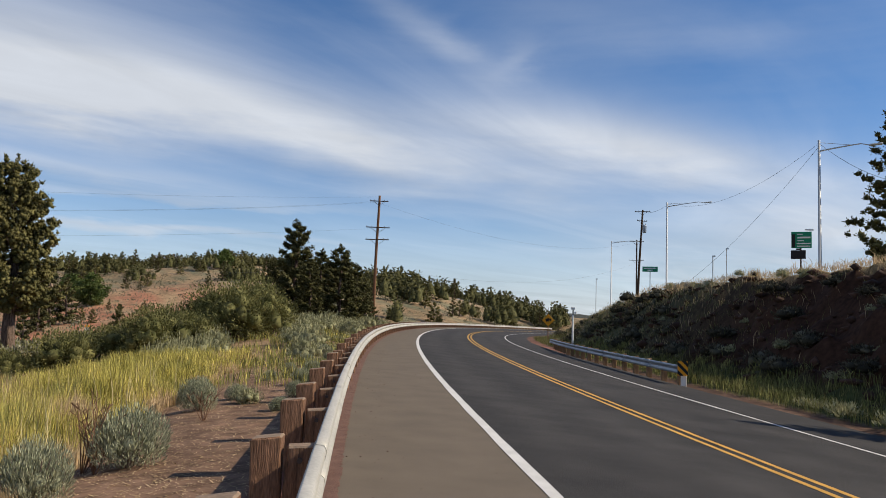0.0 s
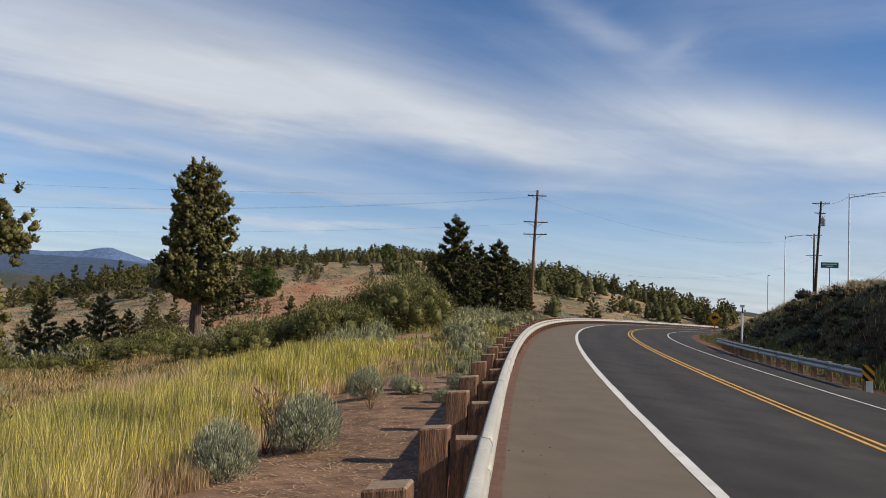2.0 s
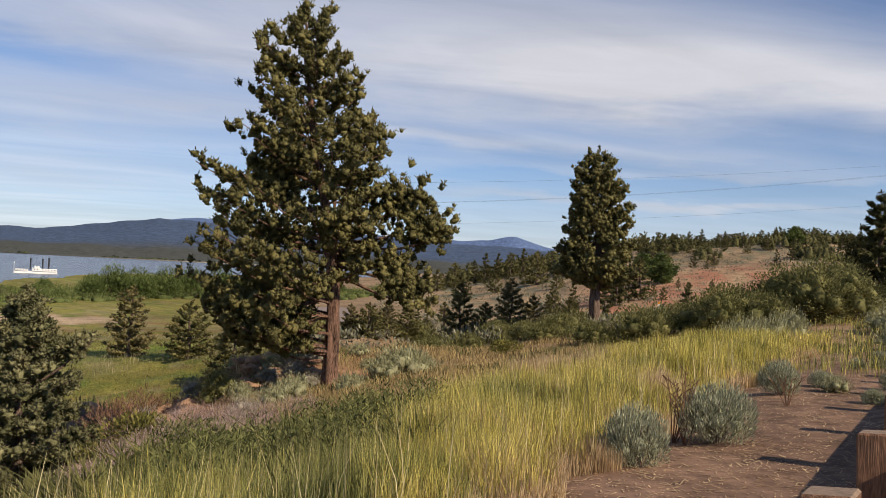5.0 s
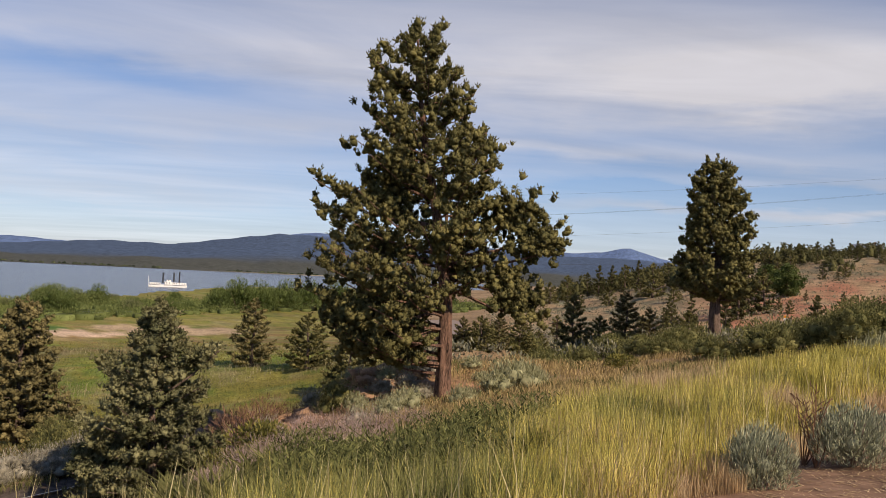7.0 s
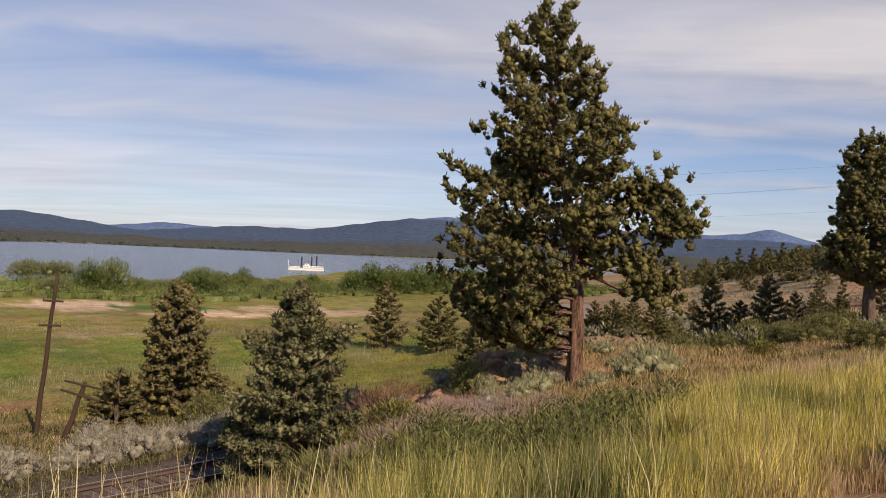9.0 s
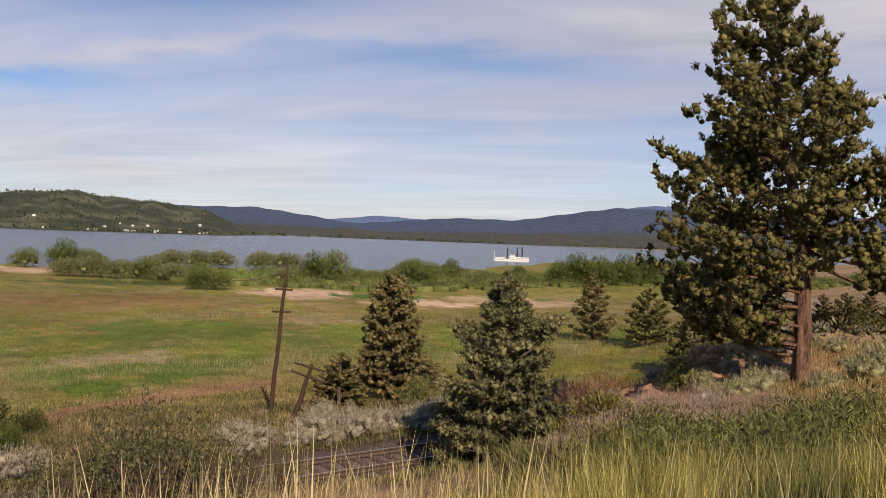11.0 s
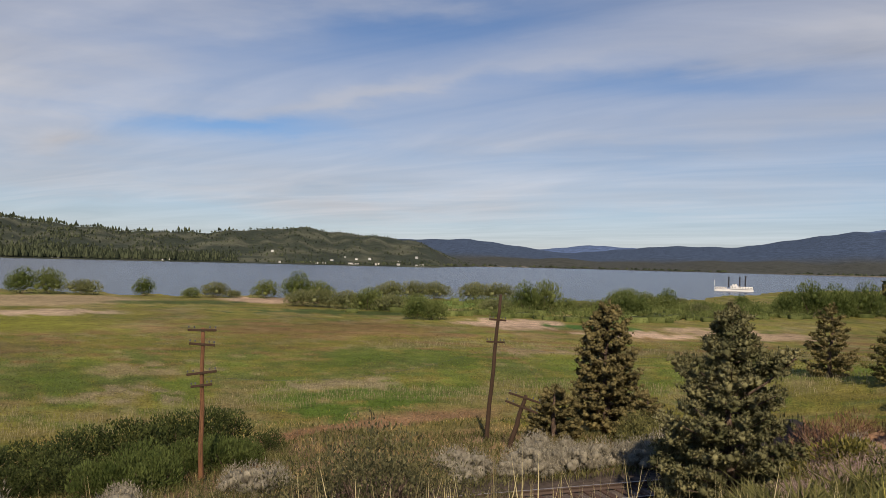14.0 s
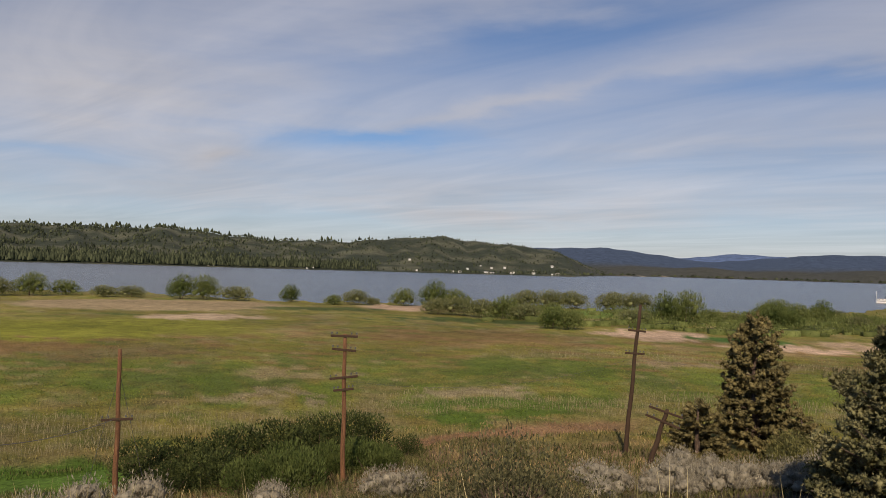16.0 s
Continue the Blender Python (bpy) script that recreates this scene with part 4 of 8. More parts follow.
def make_tree(name, height, shape, trunk_r, bark, leaf, rng, first=0.1, clumps=150, per=70, leaf_len=0.16, leaf_w=0.06, clump_r=0.42, limbs=26, lean=(0, 0), extra=(), label="", category="tree", squash=0.75, cup=0.72, up=0.6, bare=None, fine=True, twigs=0, core=0.4, side=None, clear=0.0):
    """A conifer: tapered trunk, limbs and lumps of foliage out to the outline shape(0..1) in metres."""
    ob = thing(name, Matrix(), label, category)
    bm = bmesh.new()
    pts, rad = [], []
    rings = 22 if fine else 8
    for k in range(rings + 1):
        t = k / rings
        pts.append((lean[0] * t * t + 0.10 * math.sin(7 * t + height) * min(1, 4 * t), lean[1] * t * t + 0.05 * math.cos(5 * t) * min(1, 4 * t), height * 0.90 * t - 0.25 * (k == 0)))
        rad.append(trunk_r * (1 + 0.35 * math.exp(-t * 40)) * (1 - t) ** 0.8 + 0.02)
    tube(bm, pts, rad, 20 if fine else 8)
    for v in bm.verts:                                         # twisted, ridged bark
        t = max(0, min(1, v.co.z / (height * 0.9)))
        cx, cy = lean[0] * t * t, lean[1] * t * t
        a = math.atan2(v.co.y - cy, v.co.x - cx)
        k = 1 + 0.13 * math.sin(a * 5 + v.co.z * 0.9) + 0.08 * math.sin(a * 9 - v.co.z * 1.7) + 0.04 * math.sin(a * 3 + v.co.z * 6)
        v.co.x, v.co.y = cx + (v.co.x - cx) * k, cy + (v.co.y - cy) * k
    trunk_bm = bm
    leaves = []

    def axis(t):
        return Vector((lean[0] * t * t, lean[1] * t * t, height * 0.96 * t))

    def limb(pts, radii):
        if not fine:                                       # limbs lie hidden in the dense crown
            return
        lb = bmesh.new()
        tube(lb, pts, radii, 5)
        part("limb", lb, bark, ob)

    def foliage(c, size):
        if c[2] < clear:
            return
        if twigs:
            if not fine:
                leaves.append(clump_sprays(np.array(c), size, twigs, leaf_len, leaf_w, per, rng, squash, up, core))
                return
            c = np.array(c, float)                             # a bough end: two or three uneven flames that run together
            for w, k in ((0.92, 0), (0.62, 1), (0.5, 1))[:2 + (rng.rand() < 0.5)]:
                at = c + rng.normal(0, 0.34, 3) * size * np.array([1, 1, 0.5]) * (0.3 + k) + np.array([0, 0, 0.55 * size * k])
                leaves.append(clump_sprays(at, size * w * (0.8 + 0.45 * rng.rand()), max(5, int(twigs * w * 0.62)), leaf_len, leaf_w, per, rng, squash * 1.3, up * 1.3, core))
        else:
            leaves.append(clump_leaves(np.array(c), size, per, leaf_len, leaf_w, rng, squash, up, cup))

    for (t, a, ln, rise, rr) in extra:
        p0 = axis(t)
        e = p0 + Vector((math.cos(a) * ln, math.sin(a) * ln, rise))
        mid = p0.lerp(e, 0.55) + Vector((0, 0, -0.06 * ln))
        limb([p0, mid, e], [trunk_r * 0.28, trunk_r * 0.2, 0.02])
        for q in range(int((26 if clump_r > 0.25 else 38) * rr)):
            w = 0.2 + 0.8 * rng.rand()
            g = mid.lerp(e, w * 0.96) + Vector(rng.normal(0, 0.24 * min(rr, 1.1), 3)) + Vector((0, 0, 0.25 * min(rr, 1.2)))
            foliage(g, clump_r * (0.65 + 0.4 * rng.rand()))
    for k in range(limbs):
        t = first + (0.97 - first) * ((k + 0.5) / limbs) ** 1.1
        a = k * 2.4 + rng.rand() * 0.7
        if bare and bare(a % (2 * math.pi), t):
            continue
        R = shape(t)
        if side:                                           # another outline on one side
            k_side = 0.5 + 0.5 * math.cos(a - side[0])
            R += (side[1](t) - R) * k_side * k_side * (3 - 2 * k_side)
        ln = R * (0.75 + 0.32 * rng.rand())
        rise = ln * (0.10 + 0.30 * t + 0.12 * rng.rand())
        p0 = axis(max(0.5 * first, t - rise / height))
        dx, dy = math.cos(a) * ln, math.sin(a) * ln
        p1 = p0 + Vector((dx * 0.55, dy * 0.55, rise * 0.25))
        p2 = p0 + Vector((dx, dy, rise))
        r0 = trunk_r * 0.24 * (1 - t) + 0.015
        limb([p0, p1, p2], [r0, r0 * 0.6, 0.012])
        m = max(3, int(clumps / limbs * (0.35 + 1.3 * R / max(shape(0.3), 0.5))))
        for q in range(m):
            w = 0.28 + 0.72 * ((q + rng.rand()) / m) ** 0.8
            g = (p0.lerp(p1, w / 0.55) if w < 0.55 else p1.lerp(p2, (w - 0.55) / 0.45))
            sd = (rng.rand() - 0.5) * 0.75 * ln * w
            g = g + Vector((-math.sin(a) * sd, math.cos(a) * sd, abs(rng.normal(0, 0.16)) * height * 0.06))
            foliage(g, clump_r * (0.50 + 0.55 * rng.rand()) * (0.55 + 0.45 * min(1, R / (0.13 * height))))
    for k in range(5):
        c = axis(0.93 + 0.02 * k)
        foliage((c.x + rng.normal(0, 0.1), c.y + rng.normal(0, 0.1), c.z), clump_r * (0.62 - 0.08 * k))
    part("trunk", trunk_bm, bark, ob, smooth=True)
    v, f = merge(leaves)
    part("crown", fast_mesh("crown", v, f, leaf, smooth=True), leaf, ob)
    return ob


def make_bush(name, rx, ry, h, leaf, rng, count, length, width, label, category="shrub", stems=3, up=0.9, lobes=9, twig=None, rough=0.3, core=0.0):
    """A rounded bush of many upright leaves on short stems."""
    ob = thing(name, Matrix(), label, category)
    for k in range(stems):
        bm = bmesh.new()
        a = k * 2.4
        w = 0.6 if stems > 1 else 0.1
        tube(bm, [(math.cos(a) * 0.02 * rx, math.sin(a) * 0.02 * ry, -0.08), (math.cos(a) * rx * w * 0.5, math.sin(a) * ry * w * 0.5, h * 0.35), (math.cos(a) * rx * w, math.sin(a) * ry * w, h * 0.75)], [0.02 * h + 0.008, 0.014 * h + 0.005, 0.004], 4)
        part("stem", bm, twig or M_BARK_DARK, ob)
    cs = []
    for k in range(lobes):
        a = k * 2.4 + rng.rand()
        q = math.sqrt((k + 0.3) / lobes)
        cs.append((math.cos(a) * q * 0.66 * rx, math.sin(a) * q * 0.66 * ry, h * (0.34 + 0.30 * (1 - q * q)) * (0.85 + rough * rng.rand()), 0.42 + 0.16 * rng.rand()))
    vs = []
    for (x, y, z, s) in cs:
        n = count // lobes
        p = rng.normal(0, 1, (n, 3))
        p /= np.linalg.norm(p, axis=1)[:, None]
        rad = 0.55 + 0.45 * rng.rand(n) ** 0.5
        pos = p * rad[:, None] * np.array([rx, ry, h * 0.8]) * s + np.array([x, y, z])
        pos[:, 2] = np.maximum(pos[:, 2], 0.03 * h)
        d = p * 0.7 + np.array([0, 0, up])
        vs.append(tufts(pos, d, length, width, rng, 0.25))
        if core:
            vs.append((LUMP_V * core * (0.75 + 0.5 * rng.rand(len(LUMP_V), 1)) * np.array([rx, ry, h * 0.8]) * s + np.array([x, y, z]), LUMP_F))
    v, f = merge(vs)
    part("foliage", fast_mesh("foliage", v, f, leaf), leaf, ob)
    return ob


def on_land(x, y, turn=0.0, scale=1.0, sink=0.0, flat=1.0):
    return Matrix.Translation((x, y, land1(x, y) - sink)) @ Matrix.Rotation(turn, 4, "Z") @ Matrix.Diagonal((scale, scale, scale * flat, 1))


def plant(ob, m, group=""):
    """Moves a finished plant to its place; copies come after it."""
    ob.matrix_world = m
    if group:
        tagged(ob, group=group)
    return ob


def put_copy(src, m, label="", group=""):
    c = copy_thing(src, m)
    c.matrix_basis = m
    if label or group:
        tagged(c, label, group=group)
    return c


rng = np.random.RandomState(5)

# the large juniper beside the railway cutting
t1x, t1y = polar(46.9, 25.0)
LEFT1 = (-math.cos(radians(47)), -math.sin(radians(47)))      # towards the lake, square to the line of sight
right1 = outline([(0, 0), (0.22, 0.6), (0.30, 1.3), (0.38, 1.9), (0.46, 2.1), (0.54, 2.0), (0.64, 2.2), (0.70, 1.75), (0.80, 1.5), (0.90, 1.2), (0.96, 0.9), (1, 0.5)])
left1 = outline([(0, 0), (0.08, 1.2), (0.13, 2.9), (0.20, 3.8), (0.27, 4.4), (0.34, 4.6), (0.42, 4.2), (0.47, 3.7), (0.52, 4.1), (0.58, 3.8), (0.64, 2.8), (0.78, 2.6), (0.88, 2.15), (0.96, 1.25), (1, 0.4)])
big = make_tree("juniper_tree", 12.1, right1, 0.215, M_BARK, M_JUNIPER, rng, 0.08, 930, 0, 0.120, 0.022, 0.215, 130, (LEFT1[0] * 1.45, LEFT1[1] * 1.45),
                label="tall old juniper with ragged dark crown and red-brown trunk", up=0.8, squash=0.8, twigs=18, core=0.56, clear=1.0, side=(radians(227), left1),
                bare=lambda a, t: t < 0.31 and math.cos(a - radians(227)) < 0.3,
                extra=[(0.37, radians(47), 3.8, 0.6, 2.6), (0.33, radians(52), 2.5, -0.3, 2.0), (0.31, radians(40), 2.9, -0.9, 2.6), (0.40, radians(44), 2.6, 1.4, 1.8), (0.38, radians(50), 3.0, 0.9, 1.6), (0.60, radians(50), 1.7, 1.0, 0.9),
                       (0.46, radians(227), 2.2, 0.8, 2.8), (0.53, radians(222), 1.6, 0.8, 2.4), (0.19, radians(228), 1.9, -0.3, 1.8), (0.17, radians(222), 3.1, -0.7, 2.4), (0.24, radians(232), 3.5, -0.6, 2.4), (0.2, radians(250), 2.4, -0.9, 2.2),
                       (0.86, radians(47), 0.45, 1.9, 0.30), (0.82, radians(227), 0.75, 1.8, 0.35), (0.88, radians(227), 0.3, 1.6, 0.3)])
plant(big, on_land(t1x, t1y), "junipers")

t2x, t2y = polar(28.3, 46.0)
shape2 = outline([(0, 0), (0.22, 0.7), (0.27, 2.0), (0.34, 2.5), (0.44, 2.25), (0.55, 2.0), (0.72, 1.8), (0.82, 1.55), (0.92, 1.1), (1, 0.4)])
second = make_tree("juniper_tree", 10.5, shape2, 0.30, M_BARK_DARK, M_JUNIPER, rng, 0.23, 1350, 0, 0.12, 0.034, 0.26, 110, (-0.15, -0.1), up=0.9, twigs=15, core=0.56, clear=1.6,
                   label="dense upright juniper with a bare grey lower trunk")
plant(second, on_land(t2x, t2y), "junipers")


# ---------------------------------------------------------------- guardrails
W_PROFILE = [(0.03, 0.715), (0.082, 0.708), (0.100, 0.67), (0.09, 0.615), (0.03, 0.57), (0.03, 0.545), (0.09, 0.50), (0.100, 0.455), (0.080, 0.41), (0.03, 0.40)]


def beam(s0, s1, off, material, parent, flip=1, step=0.5, lift=0.0):
    """One length of corrugated steel rail, with thickness."""
    s = np.linspace(s0, s1, max(2, round((s1 - s0) / step) + 1))
    inner = [(o - 0.012, z) for o, z in W_PROFILE]
    ring = W_PROFILE + inner[::-1]
    v = []
    for o, z in ring:
        x, y, zz = road_point(s, off + flip * o)
        _, _, z0 = road_point(s, np.full_like(s, off))
        v.append(np.stack([x, y, z0 + z + lift], 1))
    v = np.stack(v, 1)
    n, k = len(s), len(ring)
    f = [(i * k + j, (i + 1) * k + j, (i + 1) * k + (j + 1) % k, i * k + (j + 1) % k) for i in range(n - 1) for j in range(k)]
    me = fast_mesh("beam", v.reshape(-1, 3), f, material)
    ob = part("beam", me, material, parent)
    bm = bmesh.new()
    bm.from_mesh(me)
    bm.faces.new([bm.verts[:][j] for j in range(k)])
    bm.faces.new([bm.verts[:][(n - 1) * k + j] for j in range(k)][::-1])
    bmesh.ops.recalc_face_normals(bm, faces=bm.faces)
    bm.to_mesh(me)
    bm.free()
    return ob


def post_mesh(name, sx, sy, h, material, top=None):
    """A sawn post with worn edges, a split and a slightly sloping end."""
    bm = bmesh.new()
    box(bm, 0, 0, h / 2 - 0.25, sx, sy, h + 0.5, bevel=0.012)
    bmesh.ops.subdivide_edges(bm, edges=[e for e in bm.edges if abs(e.verts[0].co.z - e.verts[1].co.z) > 0.3], cuts=4)
    for v in bm.verts:
        v.co.x += 0.006 * math.sin(v.co.z * 9 + v.co.y * 20)
        v.co.y += 0.006 * math.cos(v.co.z * 7 + v.co.x * 25)
        if v.co.z > h - 0.05:
            v.co.z += 0.02 * v.co.x / sx
    me = bpy.data.meshes.new(name)
    bm.to_mesh(me)
    bm.free()
    me.materials.append(material)
    if top:
        me.materials.append(top)
        for p in me.polygons:
            p.material_index = int(p.normal.z > 0.7)
    return me


def build_guardrail_west():
    ob = thing("guardrail", pose(*[float(a) for a in road_point(6.0, -2.2)]), "long steel guardrail on weathered timber posts beside the shoulder", "guardrail")
    ob.matrix_world = Matrix()
    post = [post_mesh("post", 0.20, 0.20, 0.80, M_TIMBER, M_TIMBER_END), post_mesh("post", 0.20, 0.19, 0.76, M_TIMBER, M_TIMBER_END)]
    block = post_mesh("block", 0.21, 0.15, 0.36, M_TIMBER, M_TIMBER_END)
    bolt_bm = bmesh.new()
    tube(bolt_bm, [(0, -0.02, 0), (0, 0.02, 0)], 0.018, 8)
    bolt = bpy.data.meshes.new("bolt")
    bolt_bm.to_mesh(bolt)
    bolt_bm.free()
    bolt.materials.append(M_RAIL)
    r = random.Random(4)
    for k in range(-6, 96):
        s = 5.95 + 1.905 * k
        h = float(np.interp(s, ROAD_S, RH))
        x, y, z = (float(a) for a in road_point(s, -2.33))
        zz = float(road_point(s, -1.98)[2])
        p = part("post", post[k % 2], M_TIMBER, ob)
        p.matrix_world = pose(x, y, zz - 0.11 + r.uniform(-0.03, 0.01), r.uniform(-1.5, 1.5), r.uniform(-1.5, 1.5), -math.degrees(h) + r.uniform(-3, 3))
        x, y, z = (float(a) for a in road_point(s, -2.105))
        b = part("block", block, M_TIMBER, ob)
        b.matrix_world = pose(x, y, zz + 0.24 + r.uniform(-0.02, 0.015), 0, r.uniform(-2, 2), -math.degrees(h) + r.uniform(-2, 2))
        if k < 12:
            q = part("bolt", bolt, M_RAIL, ob)
            x, y, z = (float(a) for a in road_point(s - 0.085, -2.105))
            q.matrix_world = pose(x, y, zz + 0.50, 0, 0, -math.degrees(h))
    for k in range(-3, 48):
        beam(3.9 + 3.81 * k, 3.9 + 3.81 * (k + 1) + 0.16, -2.03 + 0.004 * (k % 2), M_STEEL, ob, 1, 0.32 if k < 12 else 1.27, -0.10 + 0.003 * (k % 2))
    return ob


build_guardrail_west()


def stripe_panel(w, h, m, parent_thing, material_a, material_b, n=4):
    """A small panel with slanting stripes, each stripe its own thin plate."""
    bm = bmesh.new()
    box(bm, 0, 0, 0, w, 0.02, h, m)
    pl = part("panel", bm, material_a, parent_thing)
    step = (h + w) / n
    for k in range(n):
        bm = bmesh.new()
        lo, hi = -(h + w) / 2 + (k + 0.25) * step, -(h + w) / 2 + (k + 0.75) * step
        # where the slanting band lo < x + z < hi meets the panel's edges
        top = [(min(max(c - h / 2, -w / 2), w / 2), min(max(c + w / 2, -h / 2), h / 2)) for c in (lo, hi)]
        low = [(min(max(c + h / 2, -w / 2), w / 2), min(max(c - w / 2, -h / 2), h / 2)) for c in (hi, lo)]
        pts = []
        for p in (top[0], top[1], low[0], low[1]):
            if p not in pts:
                pts.append(p)
        if len(pts) < 3:
            continue
        bm.faces.new([bm.verts.new(m @ Vector((x, -0.014, z))) for x, z in pts])
        part("stripe", bm, material_b, pl)


def build_guardrail_east():
    ob = thing("guardrail", Matrix(), "grey steel guardrail on short timber posts below the bank", "guardrail")
    post = post_mesh("post", 0.20, 0.20, 0.72, mat("pale post timber", (0.24, 0.145, 0.075), 0.9, 0.3, 5, 30, 0.5, 0.01, stretch=(5, 5, 0.5)))
    s0, s1 = 30.6, 63.0
    for k in range(18):
        s = s0 + 0.6 + 1.905 * k
        h = float(np.interp(s, ROAD_S, RH))
        off = 9.55 + 0.5 * max(0, (s - 45) / 18) ** 2
        x, y, z = (float(a) for a in road_point(s, off))
        z = float(road_point(s, 9.3)[2]) + 0.0
        p = part("post", post, M_TIMBER, ob)
        p.matrix_world = pose(x, y, z, 0, 0, -math.degrees(h))
    for k in range(9):
        a = s0 + 3.81 * k
        off = 9.42 + 0.5 * max(0, (a + 1.9 - 45) / 18) ** 2
        if a < s1 + 1:
            beam(a, a + 3.85, off, M_STEEL_BLUE, ob, -1, 0.6)
    x, y, z = (float(a) for a in road_point(s0 - 0.15, 9.35))
    stripe_panel(0.36, 0.52, pose(x, y, z + 0.62, 0, 0, -16), ob, M_SIGN_YELLOW, M_BLACK, 3)
    bm = bmesh.new()
    box(bm, x + 0.05, y + 0.06, z + 0.05, 0.2, 0.06, 0.9, bevel=0.01)
    part("end_post", bm, M_WHITE, ob, "white end post")
    return ob


build_guardrail_east()


# ---------------------------------------------------------------- poles, lamps, signs
def utility_pole(base, top, r, wood, arms, label, group="", arm_mat=None, arm_turn=0.0, extras=None, pins=True):
    """A pole from base to top with crossarms (drop from the top, width, double) and insulators."""
    base, top = Vector(base), Vector(top)
    ob = thing("utility_pole", Matrix.Translation(base), label, "pole", group)
    d = top - base
    bm = bmesh.new()
    n = 8
    tube(bm, [Vector((0, 0, -0.4))] + [d * (k / n) + Vector((0.02 * math.sin(k), 0.02 * math.cos(k * 1.7), 0)) for k in range(n + 1)], [r * 1.05] + [r * (1 - 0.35 * k / n) for k in range(n + 1)], 10)
    part("shaft", bm, wood, ob, smooth=True)
    am = arm_mat or M_POLE_DARK
    turn = Matrix.Rotation(radians(arm_turn), 4, "Z")
    for drop, width, tilt in arms:
        p = d * (1 - drop / d.length)
        m = Matrix.Translation(p) @ turn @ Matrix.Rotation(radians(tilt), 4, "Y")
        bm = bmesh.new()
        box(bm, 0, -r * 0.9, 0, width, 0.06, 0.085 if group == "telegraph poles" else 0.09, m, bevel=0.01)
        a = part("crossarm", bm, am, ob)
        for sg in () if group == "telegraph poles" else (-1, 1):
            bm = bmesh.new()
            tube(bm, [m @ Vector((sg * width * 0.3, -r * 0.9, -0.05)), Matrix.Translation(p) @ turn @ Vector((0, -r * 0.8, -width * 0.24))], 0.016, 4)
            part("brace", bm, am, a)
        if pins:
            for q in (-0.46, -0.27, 0.27, 0.46):
                bm = bmesh.new()
                v = m @ Vector((q * width, -r * 0.9, 0.06))
                tube(bm, [v, v + Vector((0, 0, 0.02)), v + Vector((0, 0, 0.03)), v + Vector((0, 0, 0.085))], [0.012, 0.012, 0.036, 0.02], 6)
                part("insulator", bm, M_WIRE, a)
    return ob


def pz(az, d, el):
    x, y = polar(az, d)
    return (x, y, EYE + d * math.tan(radians(el)))


def based(az, d, sink=0.0):
    x, y = polar(az, d)
    return (x, y, land1(x, y) - sink)


utility_pole(based(4.92, 75), pz(4.72, 75, 8.44), 0.17, M_POLE, [(0.55, 1.75, 0), (3.05, 2.25, 0), (4.2, 2.2, -1)], "tall reddish timber utility pole with three crossarms", "utility poles", arm_turn=8)
utility_pole(based(-13.75, 108), pz(-14.14, 108, 7.79), 0.18, M_POLE_DARK, [(0.25, 2.0, 0), (1.5, 1.3, 5)], "brown utility pole with a transformer above the bank", "utility poles", arm_turn=-15)
utility_pole(based(-13.80, 150), pz(-13.76, 150, 5.7), 0.18, M_POLE_DARK, [(0.35, 2.6, 0), (3.8, 2.6, 0)], "brown utility pole with two crossarms above the bank", "utility poles", arm_turn=-15)
utility_pole(based(83.1, 36.2), pz(82.3, 36.2, -2.22), 0.105, M_POLE_DARK, [(1.15, 0.78, 2), (2.15, 0.84, 0)], "leaning dark brown railway telegraph pole with two crossarms", "telegraph poles", arm_turn=70)
utility_pole(based(102.92, 29.4), pz(103.1, 29.4, -4.93), 0.098, M_POLE, [(0.08, 1.0, 0), (0.58, 0.9, 3), (1.58, 1.05, -8), (2.02, 0.75, -8)], "rusty brown telegraph pole with four crossarms beside shrubs", "telegraph poles", arm_turn=90)
utility_pole(based(118.0, 30.0), pz(118.05, 30.0, -6.05), 0.10, M_POLE, [(2.42, 1.05, -2)], "red-brown telegraph pole with one low crossarm", "telegraph poles", arm_turn=108)
utility_pole(based(81.5, 33.4), pz(80.35, 33.4, -9.25), 0.12, M_POLE_DARK, [(0.10, 1.4, 13), (0.50, 1.45, 16)], "broken dark telegraph stub leaning with two tilted crossarms", "telegraph poles", arm_turn=66)
utility_pole(based(38.9, 95), pz(38.9, 95, -2.5), 0.12, M_POLE_DARK, [(0.5, 2.2, 0)], "short dark pole with one crossarm among shrubs", "utility poles", arm_turn=39)
utility_pole(based(47.2, 60), pz(47.2, 60, 6.0), 0.17, M_POLE, [(0.5, 2.2, 0), (2.6, 2.2, 0)], "timber utility pole behind the large juniper", "utility poles", arm_turn=47)


def transformer():
    ob = thing("transformer", Matrix(), "grey pole transformer hanging on the utility pole", "transformer")
    x, y, z = pz(-14.28, 107.7, 6.45)
    bm = bmesh.new()
    tube(bm, [(x, y, z - 0.5), (x, y, z - 0.48), (x, y, z + 0.4), (x, y, z + 0.5)], [0.2, 0.26, 0.26, 0.2], 12)
    part("can", bm, M_STEEL_BLUE, ob)
    for q in (-0.1, 0.1):
        bm = bmesh.new()
        tube(bm, [(x + q, y, z + 0.48), (x + q, y, z + 0.75)], [0.05, 0.03], 6)
        part("bushing", bm, M_WIRE, ob)


transformer()


